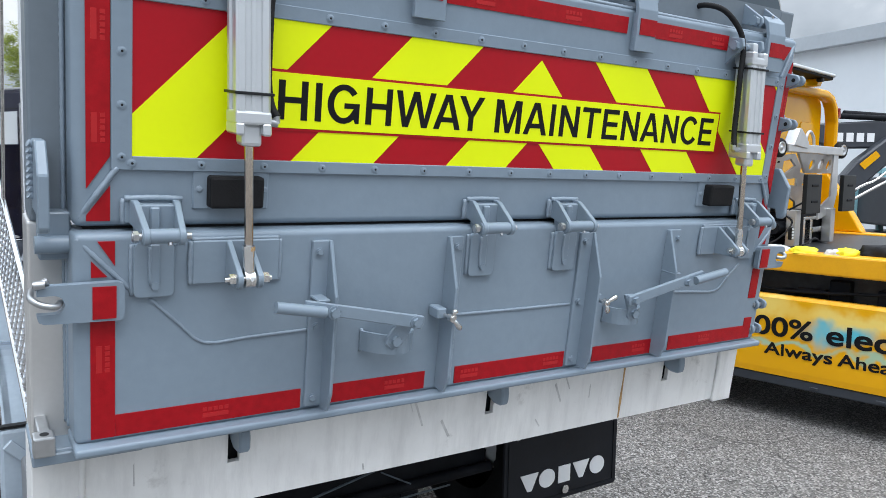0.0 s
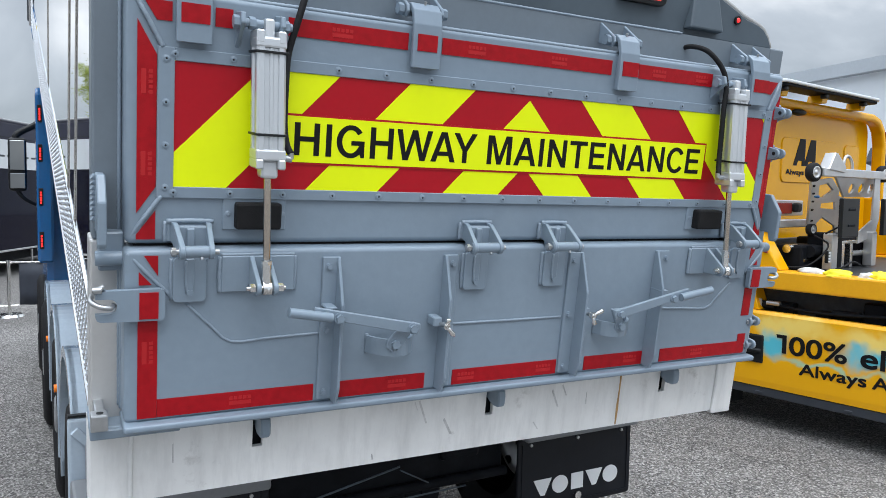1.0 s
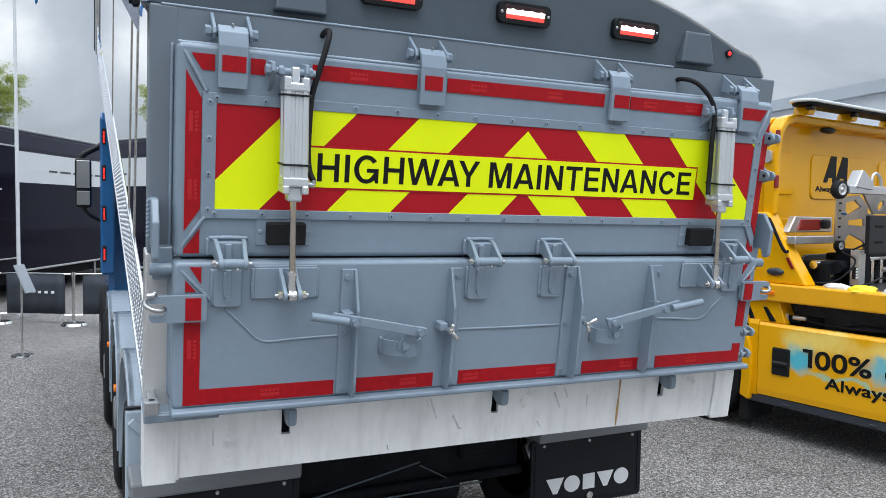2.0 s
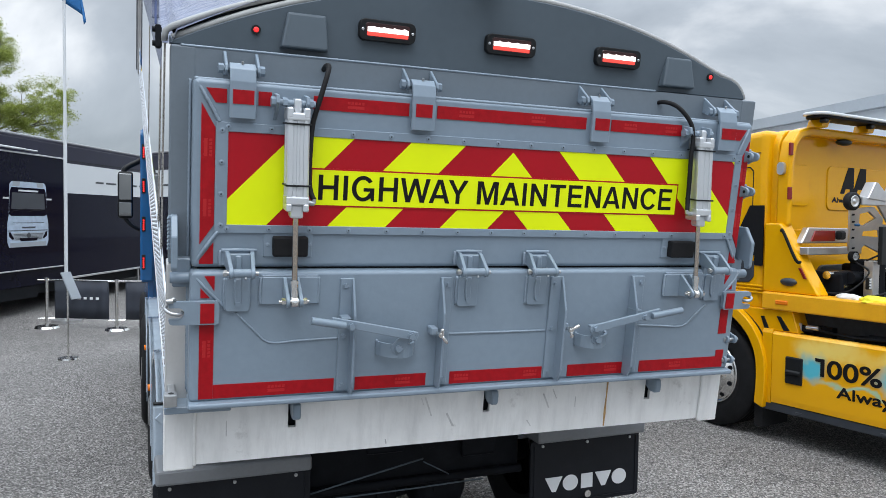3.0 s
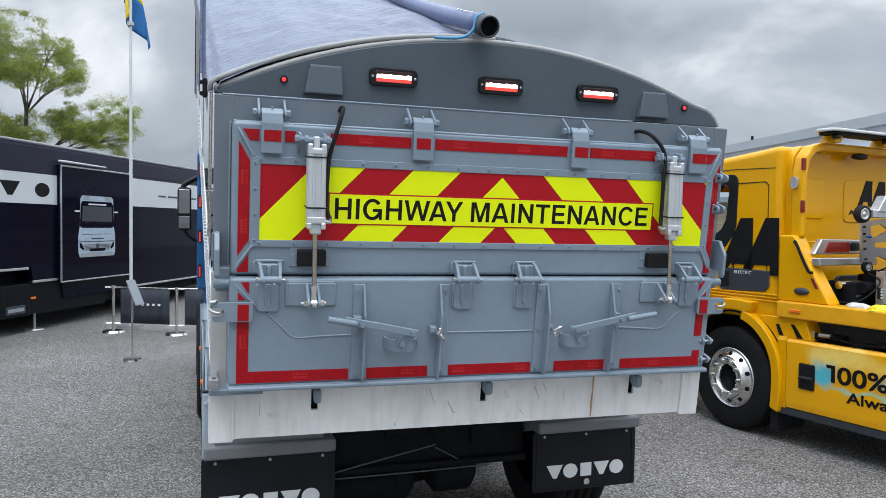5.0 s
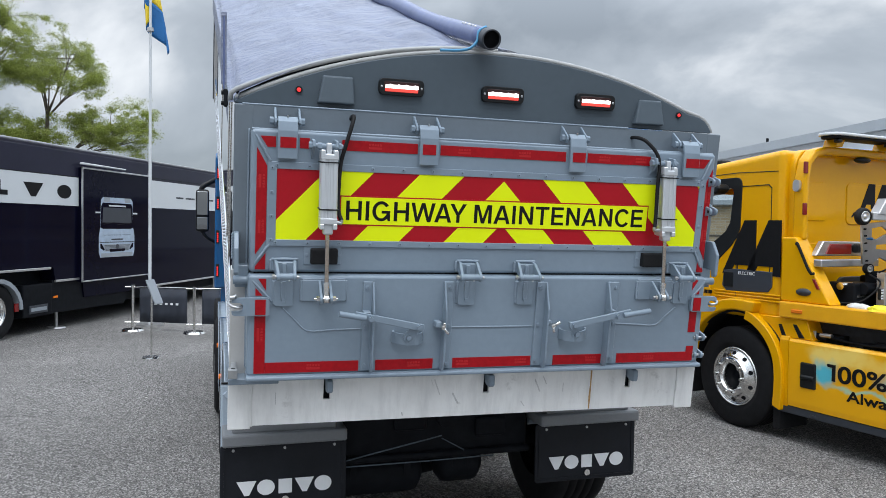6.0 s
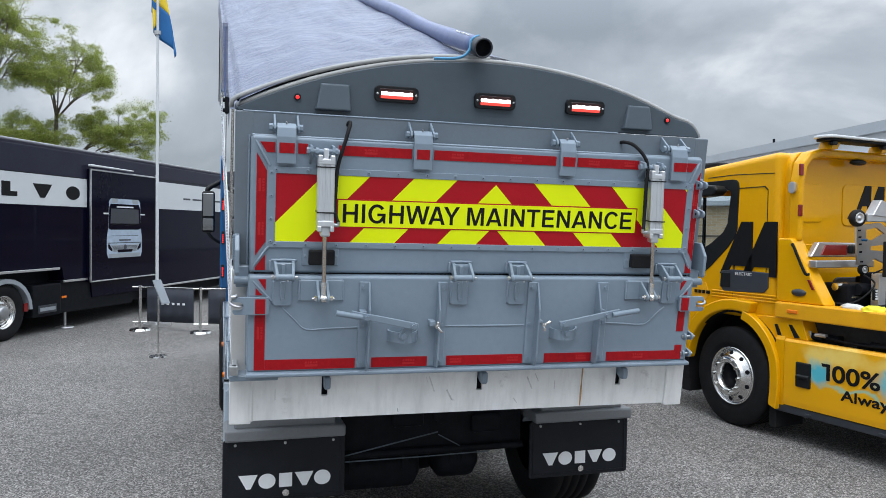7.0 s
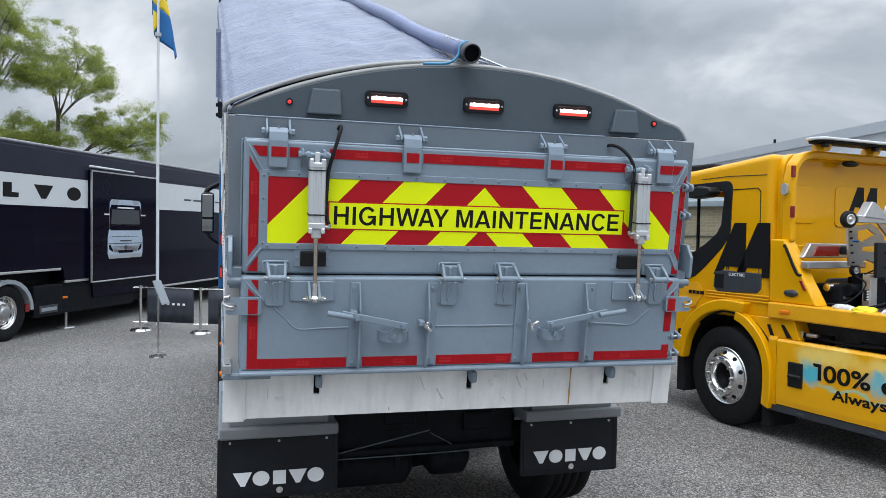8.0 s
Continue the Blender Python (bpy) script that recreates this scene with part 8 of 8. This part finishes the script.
panel_m = Matrix.Translation((sx + 0.04, sy - 0.02, 0.96)) @ Matrix.Rotation(radians(55), 4, "Z") @ Matrix.Rotation(radians(-26), 4, "X")
part("panel", bm, FASCIA, stand, "grey tilted panel", panel_m)

# ---------------------------------------------------------------- flag, trees, far side
FLAGPOLE = (-2.67, 11.7)
# x, y, fork height, crown centre, crown reach, seed, limbs
TREES = ((-7.62, 27.0, 6.0, (-7.30, 27.0, 7.35), (1.90, 1.7, 1.80), 3, 9), (-10.0, 26.5, 6.2, (-9.55, 26.5, 8.45), (1.95, 1.8, 2.5), 21, 12), (-7.05, 27.4, 4.6, (-5.45, 27.4, 5.30), (1.80, 1.3, 1.40), 9, 8), (-8.7, 26.6, 4.2, (-8.40, 26.6, 5.10), (1.50, 1.1, 0.95), 30, 6))

fx, fy = FLAGPOLE
pole = thing("flagpole", (fx, fy, 0), "white flagpole with a hanging blue and yellow flag", "flagpole")
bm = bmesh.new()
rod(bm, (fx, fy, 0), (fx, fy, 3.4), 0.030, 16, 0.029)
part("pole", bm, PALE, pole)
bm = bmesh.new()
rod(bm, (fx, fy, 3.4), (fx, fy, 7.9), 0.026, 16, 0.022)
part("pole", bm, PALE, pole)
bm = bmesh.new()
rod(bm, (fx, fy, 0), (fx, fy, 0.05), 0.25, 20)
rod(bm, (fx, fy, 5.55), (fx, fy, 5.62), 0.06, 12)
part("fittings", bm, RAW, pole)
# the cloth hangs in folds from the top of the pole
fr = Vector((0.965, -0.263, 0))
blue_bm, yel_bm = bmesh.new(), bmesh.new()
NU, NV = 16, 22


def flag_point(u, v):
    """u along the fly, v down the hoist; it droops and folds."""
    out = -0.02 + 0.55 * (u ** 0.8) * (0.30 + 0.70 * (1 - abs(v - 0.55)))
    sway = 0.16 * math.sin(u * 9.0) * (0.4 + v)
    drop = 1.55 * v + 1.15 * u * (0.55 + 0.25 * v)
    p = Vector((fx, fy, 7.50)) + fr * (-0.20 + sway * 0.50 + 0.42 * u * (0.35 + 0.65 * v)) + Vector((0.263, 0.965, 0)) * (0.12 + 0.10 * math.sin(u * 7 + v * 2))
    p.z -= drop * 0.95
    return p


for i in range(NU):
    for j in range(NV):
        u0, u1, v0, v1 = i / NU, (i + 1) / NU, j / NV, (j + 1) / NV
        yellow = 0.31 < (u0 + u1) / 2 < 0.44 or 0.40 < (v0 + v1) / 2 < 0.60
        t = yel_bm if yellow else blue_bm
        t.faces.new([t.verts.new(flag_point(a, b)) for a, b in ((u0, v0), (u1, v0), (u1, v1), (u0, v1))]).smooth = True
for t, mat, nm in ((blue_bm, FLAG_BLUE, "blue"), (yel_bm, FLAG_YELLOW, "yellow")):
    bmesh.ops.remove_doubles(t, verts=t.verts, dist=0.0005)
    ob = part("flag_cloth", t, mat, pole, nm + " flag cloth", smooth=True)
    ob.modifiers.new("thickness", "SOLIDIFY").thickness = 0.006


# ---------------------------------------------------------------- trees behind the trailer
def tree(x, y, fork, centre, reach, seed, limbs):
    """A bole that forks into many thin limbs; clumps of small leaves hang from the outer twigs."""
    rg = random.Random(seed)
    centre = Vector(centre)
    ob = thing("tree", (x, y, 0), "broadleaf tree in fresh green leaf behind the trailer", "tree", "trees behind the trailer")
    bm = bmesh.new()
    tips = []

    def shell(d, depth):
        """A point towards the crown's uneven outside."""
        k = depth * (0.90 + 0.38 * noise.noise(d * 2.1 + Vector((seed, 0, 0))))
        return centre + Vector((d.x * reach[0], d.y * reach[1], d.z * reach[2])) * k

    def branch(a, b, r0, r1, sag, n):
        """A bent twig from a to b; returns the points along it."""
        mid = a.lerp(b, 0.5) + Vector((rg.uniform(-1, 1), rg.uniform(-1, 1), rg.uniform(-0.6, 0.6))) * (b - a).length * 0.10 + Vector((0, 0, sag))
        pts = [a * (1 - t) ** 2 + mid * 2 * t * (1 - t) + b * t * t for t in (0, 0.2, 0.4, 0.6, 0.8, 1)]
        tube(bm, pts, r0, n, [r0 + (r1 - r0) * k / 5 for k in range(6)])
        return pts

    top = Vector((x, y, fork))
    tube(bm, [(x, y, 0), (x + 0.05, y, fork * 0.35), (x - 0.03, y, fork * 0.7), top], 0.12, 10, [0.13, 0.10, 0.082, 0.066])
    for k in range(limbs):
        a = 2.4 * k + rg.uniform(-0.4, 0.4)
        up = -0.40 + 1.35 * ((k * 0.618) % 1.0)
        flat = math.sqrt(max(0.05, 1 - min(0.97, up) ** 2))
        d = Vector((math.cos(a) * flat, math.sin(a) * flat, up)).normalized()
        stem = branch(top - Vector((0, 0, rg.uniform(0, 0.45))), shell(d, 0.50), 0.030, 0.016, 0.06, 7)
        for q in range(5):
            e = (d + Vector((rg.gauss(0, 0.50), rg.gauss(0, 0.50), rg.gauss(0, 0.42)))).normalized()
            bough = branch(stem[rg.choice((2, 3, 4, 5))], shell(e, rg.uniform(0.62, 0.98)), 0.013, 0.006, 0.03, 6)
            for _ in range(7):
                twig = bough[rg.choice((2, 3, 4, 4, 5, 5))]
                way = (bough[5] - bough[2]).normalized() + Vector((rg.gauss(0, 0.75), rg.gauss(0, 0.75), rg.gauss(0, 0.50)))
                tips.append(branch(twig, twig + way.normalized() * rg.uniform(0.12, 0.46), 0.005, 0.002, 0.0, 4)[5])
    part("trunk", bm, BARK, ob, "grey-brown trunk and limbs")
    verts, faces = [], []
    base = BASE[ob]
    for c in tips:
        cr = rg.uniform(0.07, 0.16)
        for k in range(125):
            o = Vector((rg.gauss(0, 1), rg.gauss(0, 1), rg.gauss(0, 0.62))) * cr
            s = rg.uniform(0.013, 0.025)
            t1 = Vector((rg.uniform(-1, 1), rg.uniform(-1, 1), rg.uniform(-0.9, 0.4))).normalized()
            t2 = t1.cross(Vector((rg.uniform(-1, 1), rg.uniform(-1, 1), rg.uniform(-1, 1)))).normalized()
            p = c + o - base
            i = len(verts)
            verts += [p - t1 * s * 1.5, p + t2 * s * 0.7, p + t1 * s * 1.5, p - t2 * s * 0.7]
            faces.append((i, i + 1, i + 2, i + 3))
    me = bpy.data.meshes.new("crown")
    me.from_pydata(verts, [], faces)
    me.materials.append(LEAF)
    crown = new("crown", me)
    crown.parent = ob
    tagged(crown, "loose green leaf clumps with gaps", kind="stuff")


for spec in TREES:
    tree(*spec)

# ---------------------------------------------------------------- buildings on the far side
def wall_block(name, a, b, deep, height, mat, label):
    a, b = Vector((*a, 0)), Vector((*b, 0))
    d = b - a
    m = Matrix.Translation(a) @ Matrix.Rotation(math.atan2(d.y, d.x), 4, "Z")
    ob = thing(name, tuple((a + b) / 2), label, "building")
    bm = bmesh.new()
    box(bm, 0, d.length, 0, deep, 0, height)
    part("wall", bm, mat, ob, "", m)
    return ob, m, d.length


shed, m, L = wall_block("industrial_shed", (36.5, 71.5), (25.4, 4.9), 20, 6.85, CLAD, "large pale grey clad shed with a dark fascia")
bm = bmesh.new()
box(bm, -0.3, L + 0.3, -0.4, 0.3, 6.84, 7.36)
part("fascia", bm, SHED_FASCIA, shed, "grey roof fascia", m)
bm = bmesh.new()
rod(bm, (L * 0.515, 1, 6.8), (L * 0.515, 1, 7.9), 0.08, 8)
part("roof_vent", bm, FRAME_BLACK, shed, "", m)

office, m, L = wall_block("brick_office", (15.0, 27.5), (22.0, 17.5), 6, 3.0, BRICK, "low buff brick office with pale windows")
bm = bmesh.new()
box(bm, -0.2, L + 0.2, -0.25, 6.2, 3.0, 3.25, 0.03, 1)
part("roof", bm, FASCIA, office, "flat grey roof edge", m)
bm = bmesh.new()
box(bm, 0, L, -0.03, 0.0, 1.72, 1.80)
part("brown_band", bm, BARK, office, "brown brick band", m)
bm = bmesh.new()
box(bm, 0, L, -0.06, 0.0, 1.10, 1.17)
part("pale_sill", bm, WHITE, office, "pale sill course", m)

# dark machine behind the recovery truck
digger = thing("excavator", (12.9, 6.3, 0), "dark grey excavator with folded boom", "excavator")
DIG = Matrix.Translation((12.7, 5.85, 0)) @ Matrix.Rotation(radians(-33), 4, "Z")


def dig(name, bm, mat, parent=digger, label=""):
    return part(name, bm, mat, parent, label, DIG)


bm = bmesh.new()
prism(bm, [(-1.0, 2.55), (-0.9, 2.85), (0.2, 2.92), (2.4, 2.75), (2.4, 2.35), (0.2, 2.42), (-0.6, 2.40)], -0.14, 0.14, "y", 0.03)
boom = dig("boom", bm, SKIRT, digger, "dark excavator boom")
bm = bmesh.new()
for i in range(5):
    box(bm, -0.74 + i * 0.19, -0.61 + i * 0.19, -0.150, -0.138, 2.53, 2.69)
dig("maker_bar", bm, WHITE, boom)
bm = bmesh.new()
rod(bm, (-0.7, -0.1, 3.0), (1.6, -0.1, 2.92), 0.05, 12)
rod(bm, (-0.3, 0.12, 3.05), (0.6, 0.12, 3.0), 0.07, 12)
dig("ram", bm, FRAME_BLACK, boom)
bm = bmesh.new()
prism(bm, [(0.62, 2.38), (0.34, 2.64), (-0.22, 2.20), (-0.75, 1.55), (-0.70, 1.35), (-0.45, 1.40), (0.16, 1.98)], -0.35, -0.1, "y", 0.03)
arm = dig("arm", bm, SKIRT, digger, "dark excavator arm")
bm = bmesh.new()
prism(bm, [(-0.20, 2.12), (0.08, 2.36), (0.16, 2.27), (-0.11, 2.03)], -0.37, -0.345, "y")
dig("yellow_label", bm, YELLOW, arm, "yellow label plate")
bm = bmesh.new()
tube(bm, bend([(-0.55, -0.4, 1.50), (-0.15, -0.45, 1.75), (0.10, -0.42, 1.86), (0.55, -0.4, 2.22)], 5), 0.025, 8)
tube(bm, bend([(-0.60, -0.4, 1.30), (-0.10, -0.45, 1.62), (0.70, -0.42, 2.05)], 5), 0.03, 8)
dig("hydraulic_pipe", bm, CHROME, arm)
bm = bmesh.new()
box(bm, 1.3, 4.2, 0.4, 2.6, 0.9, 1.9, 0.05, 2)
box(bm, 1.0, 4.4, 0.2, 2.9, 0.0, 0.75, 0.2, 3)
dig("house", bm, SKIRT, digger, "dark excavator body on tracks")
TEAL = material("pale_teal_paint", (0.22, 0.42, 0.47), 0.5, vary=0.08, scale=2)
bm = bmesh.new()
for i in range(6):
    box(bm, i * 0.55, i * 0.55 + 0.12, 0, 0.12, 0.0, 2.1, 0.01, 1)
for z in (0.1, 1.0, 1.98):
    box(bm, 0, 2.87, 0.02, 0.10, z, z + 0.12, 0.01, 1)
solid("steel_frame_rack", bm, TEAL, "pale teal steel rack frame", "rack", m=Matrix.Translation((15.0, 7.2, 0)) @ Matrix.Rotation(radians(-40), 4, "Z"))
